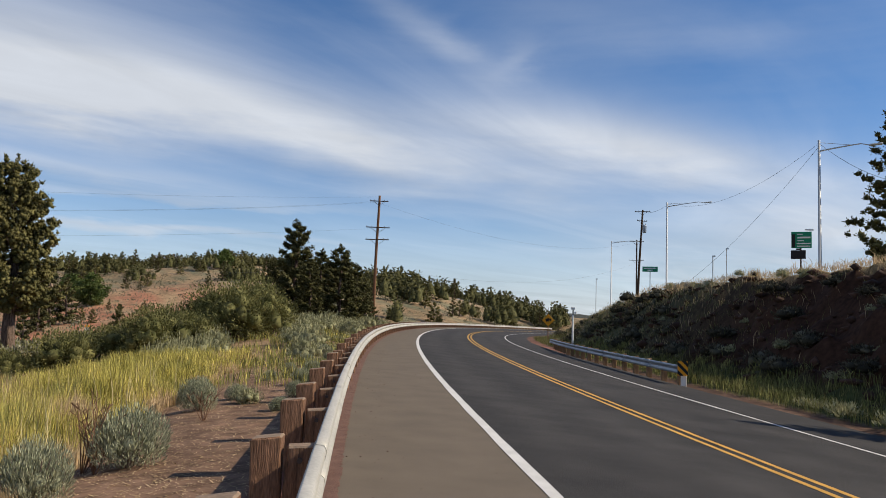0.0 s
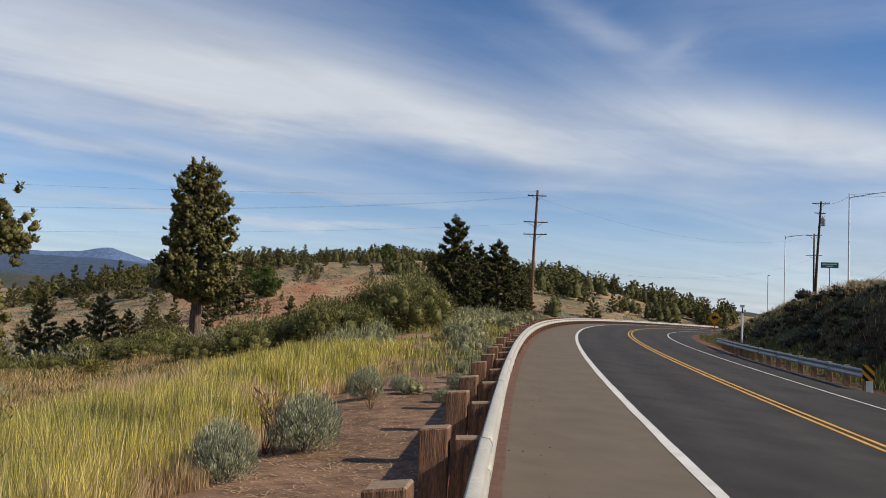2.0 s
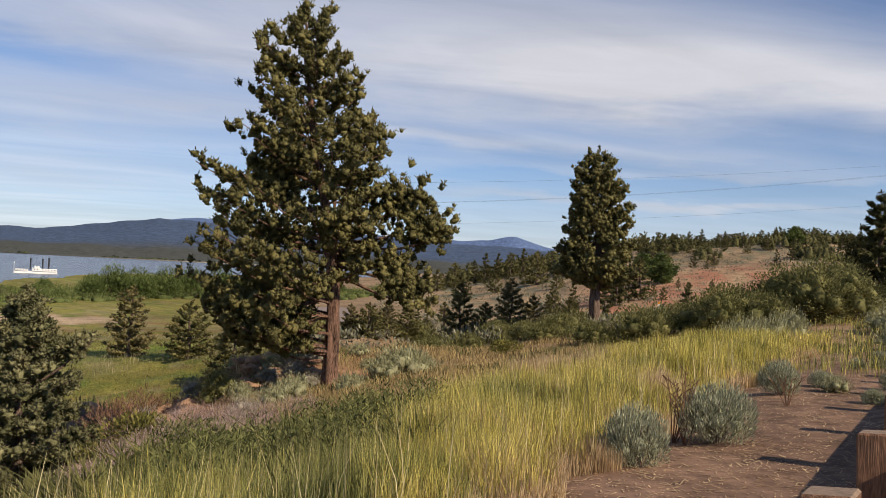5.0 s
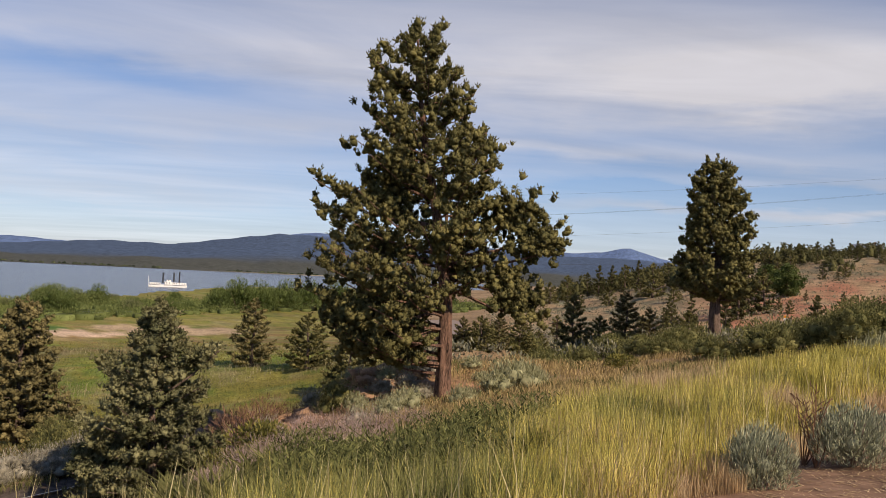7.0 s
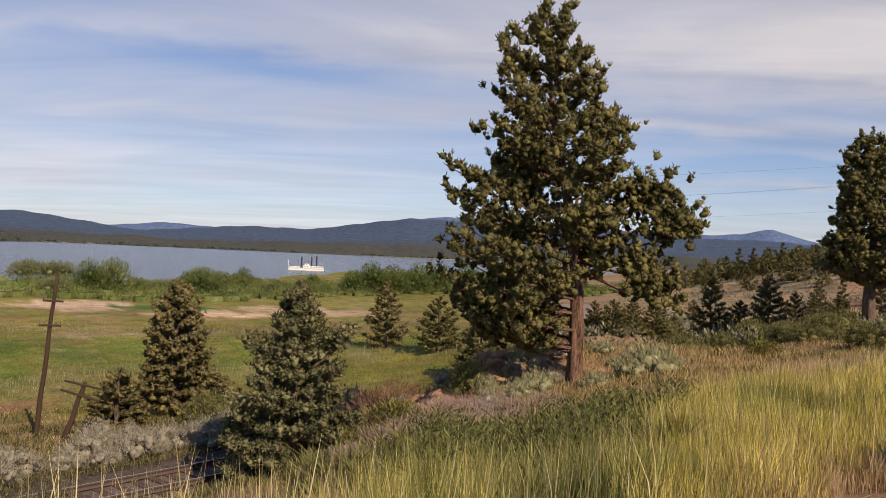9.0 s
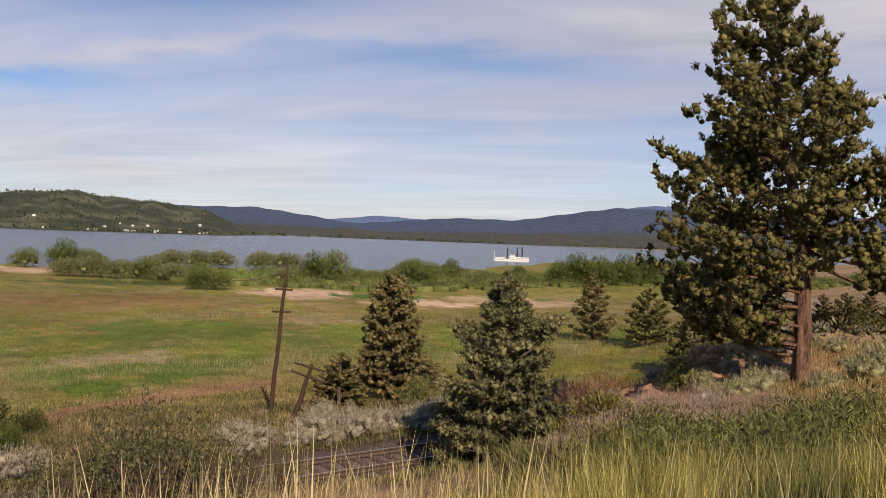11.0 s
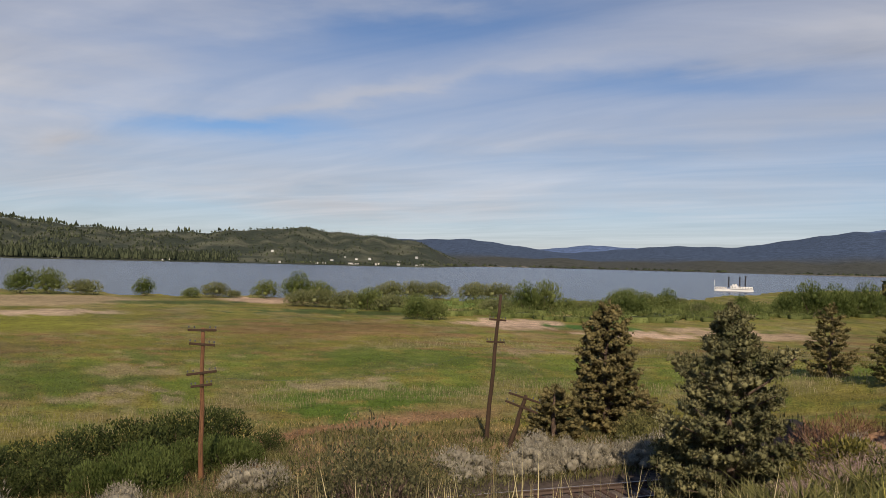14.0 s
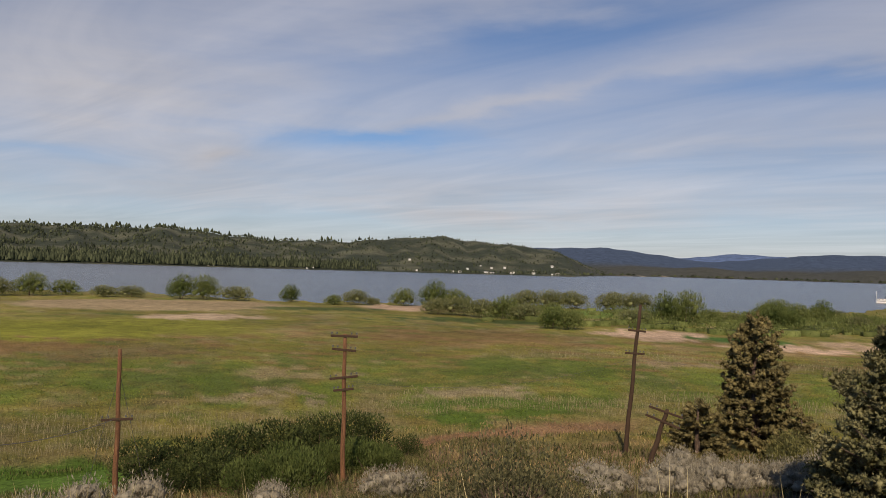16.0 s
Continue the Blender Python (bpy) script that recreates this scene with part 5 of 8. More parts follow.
def street_lamp(az, d, top_el, arm_el, arm_az, tip_el, label):
    """A tapered steel column with a long bracket arm and a flat lantern."""
    b = based(az, d, 0.1)
    t = pz(az, d, top_el)
    ob = thing("street_lamp", Matrix.Translation(b), label, "street lamp", "street lamps")
    o = Vector(b)
    bm = bmesh.new()
    tube(bm, [Vector((0, 0, 0)), Vector((0, 0, 0.05)), Vector((0, 0, 0.06)), Vector(t) - o], [0.22, 0.22, 0.11, 0.075], 10)
    part("column", bm, M_LAMP, ob, smooth=True)
    bm = bmesh.new()
    a0 = Vector(pz(az, d, arm_el)) - o
    a1 = Vector(pz(arm_az, d, tip_el)) - o
    pts = [a0.lerp(a1, k / 6) + Vector((0, 0, 0.16 * math.sin(math.pi * k / 6 * 0.5))) for k in range(7)]
    pts[-1] = a1
    tube(bm, pts, [0.055 - 0.004 * k for k in range(7)], 6)
    part("arm", bm, M_LAMP, ob)
    bm = bmesh.new()
    tube(bm, [Vector(t) - o - Vector((0, 0, 0.15)), pts[4]], 0.015, 4)
    part("stay", bm, M_LAMP, ob)
    bm = bmesh.new()
    dirn = (a1 - a0).normalized()
    m = Matrix.Translation(a1 + dirn * 0.35) @ dirn.to_track_quat("X", "Z").to_matrix().to_4x4()
    box(bm, 0, 0, 0, 0.75, 0.28, 0.12, m, bevel=0.04)
    part("lantern", bm, M_LAMP, ob)


street_lamp(-25.45, 55, 12.1, 11.4, -28.4, 11.6, "tall grey steel street lamp with a long arm")
street_lamp(-15.79, 89, 8.30, 8.0, -18.3, 8.25, "grey steel street lamp with a straight arm")
street_lamp(-12.03, 130, 5.60, 5.45, -13.7, 5.58, "distant grey steel street lamp with an arm")
for az_, d_, top_ in ((-18.84, 95, 4.6), (-19.72, 110, 5.1), (-11.0, 140, 2.9)):
    ob_ = thing("marker_post", Matrix.Translation(based(az_, d_)), "thin grey post standing on the bank", "post", "bank posts")
    bm_ = bmesh.new()
    tube(bm_, [(0, 0, -0.2), (0, 0, pz(az_, d_, top_)[2] - based(az_, d_)[2])], 0.06, 6)
    part("shaft", bm_, M_LAMP, ob_)
    bm_ = bmesh.new()
    box(bm_, 0.12, 0, pz(az_, d_, top_)[2] - based(az_, d_)[2], 0.35, 0.12, 0.14, bevel=0.02)
    part("head", bm_, M_STEEL_BLUE, ob_)


def facing(az, p, w=1.0):
    """A frame at p whose -Y looks back at the road's start."""
    return Matrix.Translation(p) @ Matrix.Rotation(radians(az), 4, "Z")


def bars(sign, m, rows, y=-0.035):
    """Unreadable lines of lettering, as plain bars."""
    for x, z, w, h in rows:
        bm = bmesh.new()
        box(bm, x, y, z, w, 0.006, h, m)
        part("lettering_bar", bm, M_SIGN_WHITE, sign)


def guide_sign():
    az, d = -24.35, 52.0
    ob = thing("road_sign", Matrix(), "green direction sign with a black panel below it", "sign")
    ctr = Vector(pz(az, d, 5.66))
    m = facing(az - 6, ctr)
    bm = bmesh.new()
    box(bm, 0, 0, 0, 1.12, 0.04, 0.98, m, bevel=0.012)
    pl = part("panel", bm, M_GREEN_SIGN, ob)
    bm = bmesh.new()
    box(bm, -0.44, -0.03, -0.05, 0.2, 0.012, 0.8, m)
    part("dark_field", bm, M_BLACK, pl)
    bars(pl, m, [(-0.08, 0.34, 0.3, 0.05), (0.14, 0.14, 0.72, 0.10), (-0.04, -0.05, 0.36, 0.05), (0.12, -0.22, 0.76, 0.07), (0.12, -0.38, 0.72, 0.06)])
    bm = bmesh.new()
    box(bm, -0.18, 0, -0.88, 0.82, 0.06, 0.52, m, bevel=0.012)
    part("lower_panel", bm, M_BLACK, ob, "blank black lower panel")
    bm = bmesh.new()
    box(bm, -0.15, 0, -0.555, 0.3, 0.05, 0.09, m)
    part("small_plate", bm, M_BLACK, ob)
    bm = bmesh.new()
    tube(bm, [m @ Vector((0.2, -0.1, 0.60)), m @ Vector((0.68, -0.1, 0.58))], 0.05, 6)
    part("sign_light", bm, M_SIGN_WHITE, ob)
    for x in (-0.05,):
        bm = bmesh.new()
        g = m @ Vector((x, 0.06, 0))
        tube(bm, [(g.x, g.y, land1(g.x, g.y) - 0.2), (g.x, g.y, g.z + 0.4)], 0.05, 8)
        part("post", bm, M_POLE_DARK, ob)


guide_sign()


def street_sign():
    az, d = -14.68, 88.0
    ob = thing("road_sign", Matrix(), "small wide green sign on one post", "sign")
    m = facing(az, Vector(pz(az, d, 3.65)))
    bm = bmesh.new()
    box(bm, 0, 0, 0, 1.6, 0.04, 0.56, m, bevel=0.012)
    pl = part("panel", bm, M_GREEN_SIGN, ob)
    bars(pl, m, [(0, 0.09, 1.3, 0.11), (0, -0.11, 0.55, 0.09)])
    g = m @ Vector((0, 0.05, 0))
    bm = bmesh.new()
    tube(bm, [(g.x, g.y, land1(g.x, g.y) - 0.2), (g.x, g.y, g.z + 0.2)], 0.05, 6)
    part("post", bm, M_STEEL_BLUE, ob)


street_sign()


def warning_sign():
    az, d = -7.67, 84.0
    ob = thing("warning_sign", Matrix(), "yellow diamond warning sign with a black truck symbol", "sign")
    c = Vector(pz(az, d, -0.12))
    m = facing(az, c) @ Matrix.Rotation(radians(45), 4, "Y")
    bm = bmesh.new()
    box(bm, 0, 0, 0, 0.92, 0.03, 0.92, m, bevel=0.02)
    pl = part("panel", bm, M_SIGN_YELLOW, ob)
    f = facing(az, c) @ Matrix.Rotation(radians(-14), 4, "Y")
    bm = bmesh.new()
    box(bm, -0.05, -0.022, 0.08, 0.42, 0.008, 0.26, f)
    box(bm, 0.24, -0.022, 0.03, 0.16, 0.008, 0.17, f)
    for x in (-0.17, 0.02, 0.23):
        tube(bm, [f @ Vector((x, -0.026, -0.09)), f @ Vector((x, -0.018, -0.09))], 0.06, 8)
    part("truck_symbol", bm, M_BLACK, pl)
    bm = bmesh.new()
    g = facing(az, c) @ Vector((0, 0.05, 0))
    tube(bm, [(g.x, g.y, land1(g.x, g.y) - 0.3), (g.x, g.y, g.z + 0.5)], 0.05, 6)
    part("post", bm, M_TIMBER, ob)


warning_sign()


def camera_post():
    az, d = -9.4, 60.0
    b = based(az, d, 0.2)
    ob = thing("signal_post", Matrix.Translation(b), "white roadside post with a small instrument head", "post")
    h = pz(az, d, 0.85)[2] - b[2]
    bm = bmesh.new()
    tube(bm, [(0, 0, 0), (0, 0, h - 0.55)], 0.075, 8)
    part("shaft", bm, M_WHITE, ob)
    bm = bmesh.new()
    tube(bm, [(0, 0, h - 0.55), (0, 0, h - 0.2)], 0.045, 8)
    part("neck", bm, M_BLACK, ob)
    bm = bmesh.new()
    box(bm, 0, 0, h - 0.08, 0.3, 0.2, 0.2, bevel=0.03)
    part("head", bm, M_WHITE, ob)
    bm = bmesh.new()
    box(bm, 0.18, -0.05, h - 0.42, 0.16, 0.16, 0.22, bevel=0.03)
    part("box", bm, M_WHITE, ob)


camera_post()


def hill_marker():
    b = based(23.85, 74)
    ob = thing("marker_sign", Matrix.Translation(b), "small white and orange marker on a slope", "sign")
    bm = bmesh.new()
    tube(bm, [(0, 0, -0.2), (0, 0, 1.5)], 0.05, 6)
    part("post", bm, M_TIMBER, ob)
    bm = bmesh.new()
    box(bm, 0, -0.06, 1.25, 0.36, 0.03, 0.7, Matrix.Rotation(radians(24), 4, "Z"), bevel=0.01)
    part("panel", bm, M_SIGN_WHITE, ob)
    bm = bmesh.new()
    box(bm, 0, -0.06, 1.72, 0.36, 0.03, 0.2, Matrix.Rotation(radians(24), 4, "Z"), bevel=0.01)
    part("top_panel", bm, M_SIGN_YELLOW, ob)


hill_marker()


def wire(a, b, sag, r=0.009, group="overhead wires", label="thin dark overhead wire sagging between poles"):
    a, b = Vector(a), Vector(b)
    bm = bmesh.new()
    pts = [a.lerp(b, k / 14) - Vector((0, 0, sag * 4 * (k / 14) * (1 - k / 14))) for k in range(15)]
    tube(bm, pts, r, 4)
    ob = part("overhead_wire", bm, M_WIRE)
    tagged(ob, label, "wire", group)


for el0, el1, sg in ((8.35, 5.9, 0.5), (8.0, 4.4, 0.7), (6.1, 2.9, 0.5), (3.2, 1.2, 0.5)):
    for side in ((-0.25, 0.25) if el0 in (8.0,) else (0,)):
        wire(pz(4.75 + side, 75, el0), pz(47.2 + side, 60, el1), sg, 0.0045)
for el0, az1, d1, el1 in ((7.9, -13.76, 150, 5.5), (3.3, -13.8, 150, 4.1)):
    wire(pz(4.7, 75, el0), pz(az1, d1, el1), 2.4, 0.006)
wire(pz(-25.45, 55, 11.9), pz(-15.79, 89, 8.2), 1.6, 0.010)
wire(pz(-15.79, 89, 8.1), pz(-14.2, 108, 7.6), 0.3, 0.012)
bx, by = polar(-15.6, 76)
wire(pz(-25.45, 55, 11.7), (bx, by, land1(bx, by) + 0.3), 0.9, 0.012)
wire(pz(-25.45, 55, 11.9), pz(-31, 60, 9.0), 0.6, 0.014)
wire(pz(118.0, 30, -10.5), pz(128, 28, -11.6), 0.3, 0.012)
for az_ in (116.0, 120.0):
    x_, y_ = polar(az_, 31.5)
    wire(pz(118.0, 30, -7.6), (x_, y_, land1(x_, y_)), 0.0, 0.008, "guy wires", "thin taut guy wire from a telegraph pole")
wire(pz(82.6, 36.2, -5.9), pz(103.0, 31.6, -8.2), 0.7, 0.004)
wire(pz(82.6, 36.2, -5.9), pz(66.0, 55, -5.6), 0.4, 0.004)


# ---------------------------------------------------------------- railway
def build_railway():
    s = np.arange(-30, 62, 1.0)
    x0, y0 = track_point(s, -2.2)
    x1, y1 = track_point(s, -1.35)
    x2, y2 = track_point(s, 1.35)
    x3, y3 = track_point(s, 2.2)
    z = np.full_like(s, TRACK_Z)
    v = np.concatenate([np.stack(a, 1) for a in ((x0, y0, z - 0.25), (x1, y1, z + 0.12), (x2, y2, z + 0.12), (x3, y3, z - 0.25))])
    n = len(s)
    i = np.arange(n - 1)
    f = np.concatenate([np.stack([i + k * n, i + 1 + k * n, i + 1 + (k + 1) * n, i + (k + 1) * n], 1)[:, ::-1] for k in range(3)])
    bed = new("track_bed", fast_mesh("track_bed", v, f, M_BALLAST))
    tagged(bed, "grey stone ballast under the railway line", "ballast", kind="structure")
    ob = thing("railway_track", Matrix(), "rusty single railway track on dark timber sleepers", "railway")
    bm = bmesh.new()
    box(bm, 0, 0, 0, 2.5, 0.23, 0.18, bevel=0.012)
    tie = bpy.data.meshes.new("sleeper")
    bm.to_mesh(tie)
    bm.free()
    tie.materials.append(M_TIE)
    r = random.Random(2)
    for k in range(130):
        ss = -26 + 0.58 * k
        x, y = track_point(np.array([ss, ss + 0.1]))
        h = math.atan2(x[1] - x[0], y[1] - y[0])
        p = part("sleeper", tie, M_TIE, ob)
        p.matrix_world = pose(float(x[0]) + r.uniform(-0.03, 0.03), float(y[0]), TRACK_Z + 0.08 + r.uniform(-0.01, 0.015), 0, 0, -math.degrees(h) + r.uniform(-2, 2))
    for side in (-0.75, 0.75):
        prof = [(-0.07, 0.0), (0.07, 0.0), (0.07, 0.02), (0.012, 0.035), (0.012, 0.10), (0.036, 0.115), (0.036, 0.16), (-0.036, 0.16), (-0.036, 0.115), (-0.012, 0.10), (-0.012, 0.035), (-0.07, 0.02)]
        vv = []
        for o, zz in prof:
            x, y = track_point(s, side + o)
            vv.append(np.stack([x, y, np.full_like(s, TRACK_Z + 0.165 + zz)], 1))
        vv = np.stack(vv, 1).reshape(-1, 3)
        k = len(prof)
        ff = [(i * k + j, (i + 1) * k + j, (i + 1) * k + (j + 1) % k, i * k + (j + 1) % k) for i in range(n - 1) for j in range(k)]
        rail = part("rail", fast_mesh("rail", vv, ff, M_RAIL), M_RAIL, ob, "rusty steel rail")
        ends = [track_point(s, side + o) + (np.full_like(s, TRACK_Z + 0.329),) for o in (-0.026, 0.026)]
        vv = np.concatenate([np.stack(e, 1) for e in ends])
        ff = [(i + n, i + n + 1, i + 1, i) for i in range(n - 1)]
        part("running_surface", fast_mesh("running_surface", vv, ff, M_RAIL_TOP), M_RAIL_TOP, rail, "bright worn rail top")


build_railway()


# ---------------------------------------------------------------- the boat, houses and far road
def build_boat():
    d = 434
    m = Matrix.Translation((*polar(66.3, d), LAKE_Z)) @ Matrix.Rotation(radians(66.3 + 4), 4, "Z")
    ob = thing("paddle_steamer", m, "white flat-hulled steamer with three dark stacks on the lake", "boat")
    bm = bmesh.new()
    box(bm, 0, 0, 0.4, 19, 4.5, 1.4, bevel=0.3)
    for v in bm.verts:
        if abs(v.co.x) > 8:
            v.co.y *= 0.55
    part("hull", bm, M_WHITE, ob)
    for x, z, w, h in ((-6.2, 1.55, 5.4, 0.9), (0.2, 1.9, 3.6, 1.6), (5.6, 1.7, 7.0, 1.3), (0.4, 3.1, 2.2, 1.0)):
        bm = bmesh.new()
        box(bm, x, 0, z, w, 3.6, h, bevel=0.1)
        dk = part("deckhouse", bm, M_WHITE, ob)
        for q in range(int(w / 1.3)):
            bm = bmesh.new()
            box(bm, x - w / 2 + 0.9 + q * 1.3, -1.82, z + 0.15, 0.5, 0.04, h * 0.34)
            part("window", bm, M_HULL, dk)
    for x, h in ((-2.4, 7.2), (2.9, 7.2), (5.6, 7.8)):
        bm = bmesh.new()
        tube(bm, [(x, 0, 2.0), (x, 0, h - 0.5), (x, 0, h - 0.45), (x, 0, h)], [0.36, 0.36, 0.5, 0.5], 8)
        part("funnel", bm, M_HULL, ob, "dark iron stack")
    bm = bmesh.new()
    tube(bm, [(-9.4, 0, 1.0), (-9.4, 0, 5.5)], 0.09, 5)
    part("mast", bm, M_WHITE, ob)


build_boat()


def make_house(name, w, dp, h, rise, wall, roof, m, label, windows=3, chimney=True):
    ob = thing(name, m, label, "house", "houses")
    bm = bmesh.new()
    box(bm, 0, 0, h / 2 - 0.5, w, dp, h + 1.0)
    wl = part("wall", bm, wall, ob)
    bm = bmesh.new()
    o = 0.4
    pts = [(-w / 2 - o, -dp / 2 - o, h), (w / 2 + o, -dp / 2 - o, h), (w / 2 + o, dp / 2 + o, h), (-w / 2 - o, dp / 2 + o, h), (-w / 2 - o, 0, h + rise), (w / 2 + o, 0, h + rise)]
    v = [bm.verts.new(p) for p in pts]
    for f in ((0, 1, 5, 4), (2, 3, 4, 5), (0, 4, 3), (1, 2, 5), (0, 3, 2, 1)):
        bm.faces.new([v[i] for i in f])
    rf = part("roof", bm, roof, ob)
    if chimney:
        bm = bmesh.new()
        box(bm, w * 0.22, 0.3, h + rise, 0.6, 0.6, 1.4, bevel=0.03)
        part("chimney", bm, M_ROCK, rf)
    for q in range(windows):
        bm = bmesh.new()
        box(bm, -w / 2 + w * (q + 0.5) / windows, -dp / 2 - 0.03, h * 0.55, 1.1, 0.08, 1.1)
        part("window", bm, M_HULL, ob)
    return ob


hx, hy = polar(19.1, 292)
make_house("hill_house", 8, 6, 3.2, 1.8, mat("grey house wall", (0.40, 0.39, 0.37), 0.8, 0.1, 1, 9, 0), M_STEEL_BLUE, Matrix.Translation((hx, hy, land1(hx, hy) + 0.2)) @ Matrix.Rotation(radians(19), 4, "Z"), "grey house with a low roof on the hilltop")
hx, hy = polar(-31.2, 72)
make_house("bank_house", 6, 6, 2.2, 1.3, mat("brown house wall", (0.25, 0.15, 0.10), 0.8, 0.1, 1, 9, 0), M_ROOF, Matrix.Translation((hx, hy, pz(-29.3, 72, 4.75)[2] - 2.9)) @ Matrix.Rotation(radians(-29), 4, "Z"), "brown house with a red-brown roof above the bank")

r_h = random.Random(11)
house_src = None
for k in range(34):
    az_ = r_h.choice([r_h.uniform(87.5, 99), r_h.uniform(87, 120)])
    d_ = float(np.interp(az_, FAR_AZ, FAR_R)) + (r_h.uniform(12, 60) if r_h.random() < 0.75 else r_h.uniform(80, 260))
    x_, y_ = polar(az_, d_)
    m_ = Matrix.Translation((x_, y_, land1(x_, y_))) @ Matrix.Rotation(radians(az_ + r_h.uniform(-30, 30)), 4, "Z") @ Matrix.Scale(r_h.uniform(0.45, 0.8), 4)
    if house_src is None:
        house_src = make_house("lake_house", 7, 5.5, 3.0, 1.6, M_WHITE, M_STEEL, m_, "small pale house on the far shore", 3, False)
    else:
        put_copy(house_src, m_)


def far_road():
    """The lower road that runs north below the verge."""
    v, f = [], []
    n = 26
    for k in range(n):
        t = k / (n - 1)
        az, d = 46.4 - 1.6 * t + 2.5 * t * t, 80 + 110 * t
        for e in (-1, 1):
            x, y = polar(az, d)
            x += e * 3.2 * math.cos(radians(az))
            y += e * 3.2 * math.sin(radians(az))
            v.append((x, y, land1(x, y) + 0.12))
        if k:
            f.append((2 * k - 2, 2 * k - 1, 2 * k + 1, 2 * k))
    ob = new("road_lower", fast_mesh("road_lower", v, np.array(f), mat("pale old asphalt", (0.26, 0.20, 0.165), 0.9, 0.15, 0.6, 30, 0)))
    tagged(ob, "pale old asphalt road running below the hill", "road", kind="structure")


far_road()

# ---------------------------------------------------------------- trees by the railway and on the slope
cone = outline([(0, 0.5), (0.08, 1.0), (0.25, 0.95), (0.5, 0.72), (0.75, 0.45), (0.92, 0.2), (1, 0.06)])
blunt = outline([(0, 0.5), (0.10, 0.95), (0.3, 1.0), (0.55, 0.85), (0.78, 0.6), (0.93, 0.32), (1, 0.1)])


def scaled(f, k):
    return lambda t: f(t) * k


fir = make_tree("young_juniper", 5.85, scaled(cone, 2.2), 0.12, M_BARK_DARK, M_JUNIPER_YOUNG, rng, 0.02, 1150, 0, 0.11, 0.021, 0.20, 96, label="spreading grey-green young juniper beside the railway", up=0.5, twigs=22, core=0.5,
                extra=[(0.55, radians(60), 1.5, 1.3, 0.5), (0.5, radians(215), 1.6, 1.2, 0.45), (0.6, radians(150), 1.0, 1.3, 0.4)])
plant(fir, on_land(*polar(66.6, 24.2), 0, 1.12), "junipers")
jun_a = make_tree("juniper_tree", 6.4, scaled(blunt, 1.85), 0.16, M_BARK_DARK, M_JUNIPER_OLIVE, rng, 0.05, 850, 0, 0.095, 0.028, 0.23, 76, label="olive-brown conical juniper beyond the railway", twigs=18, core=0.56)
plant(jun_a, on_land(*polar(74.7, 40.5), 0, 1.05), "junipers")
low_j = make_tree("juniper_shrub", 2.7, scaled(blunt, 1.5), 0.12, M_BARK_DARK, M_JUNIPER_OLIVE, rng, 0.05, 360, 0, 0.095, 0.028, 0.235, 36, label="olive-brown round juniper shrub beside a leaning pole", category="shrub", twigs=18, core=0.56, fine=False)
plant(low_j, on_land(*polar(78.3, 37.5)), "juniper shrubs")
put_copy(low_j, on_land(*polar(71.9, 37.0), 1.0, 0.85))
put_copy(low_j, on_land(*polar(69.8, 33.0), 2.0, 0.62))

def hill_kinds(name, olive, wide, clumps, twigs, per, ln, wd, r, limbs, core, where):
    """An olive, a dark broad and a dark pointed juniper."""
    return [make_tree(name, 6.0, scaled(blunt, 1.55 * wide), 0.16, M_BARK_DARK, olive, rng, 0.05, clumps, per, ln, wd, r, limbs, fine=False, label="rounded conical juniper " + where, twigs=twigs, core=core),
            make_tree(name, 5.0, scaled(blunt, 1.85 * wide), 0.16, M_BARK_DARK, M_JUNIPER, rng, 0.04, clumps, per, ln, wd, r, limbs, fine=False, label="green broad juniper " + where, twigs=twigs, core=core),
            make_tree(name, 6.5, scaled(cone, 1.7 * wide), 0.15, M_BARK_DARK, M_JUNIPER if wide > 1.1 else M_JUNIPER_DARK, rng, 0.04, clumps, per, ln, wd, r * 0.92, limbs, fine=False, label=("green" if wide > 1.1 else "dark") + " pointed juniper " + where, twigs=twigs, core=core)]


jv = hill_kinds("slope_juniper", M_JUNIPER_OLIVE, 1.25, 330, 15, 0, 0.14, 0.045, 0.31, 44, 0.56, "on the open dry slope") + hill_kinds("hill_juniper", M_JUNIPER_DARK, 1.0, 80, 9, 0, 0.28, 0.10, 0.42, 18, 0.56, "in the woods on the hill")
placed = [False] * 6


def hill_tree(k, az, d, s=1.0, turn=0.0):
    m = on_land(*polar(az, d), turn, s, 0.1)
    if not placed[k]:
        placed[k] = True
        return plant(jv[k], m, "slope junipers" if k < 3 else "hill junipers")
    return put_copy(jv[k], m)


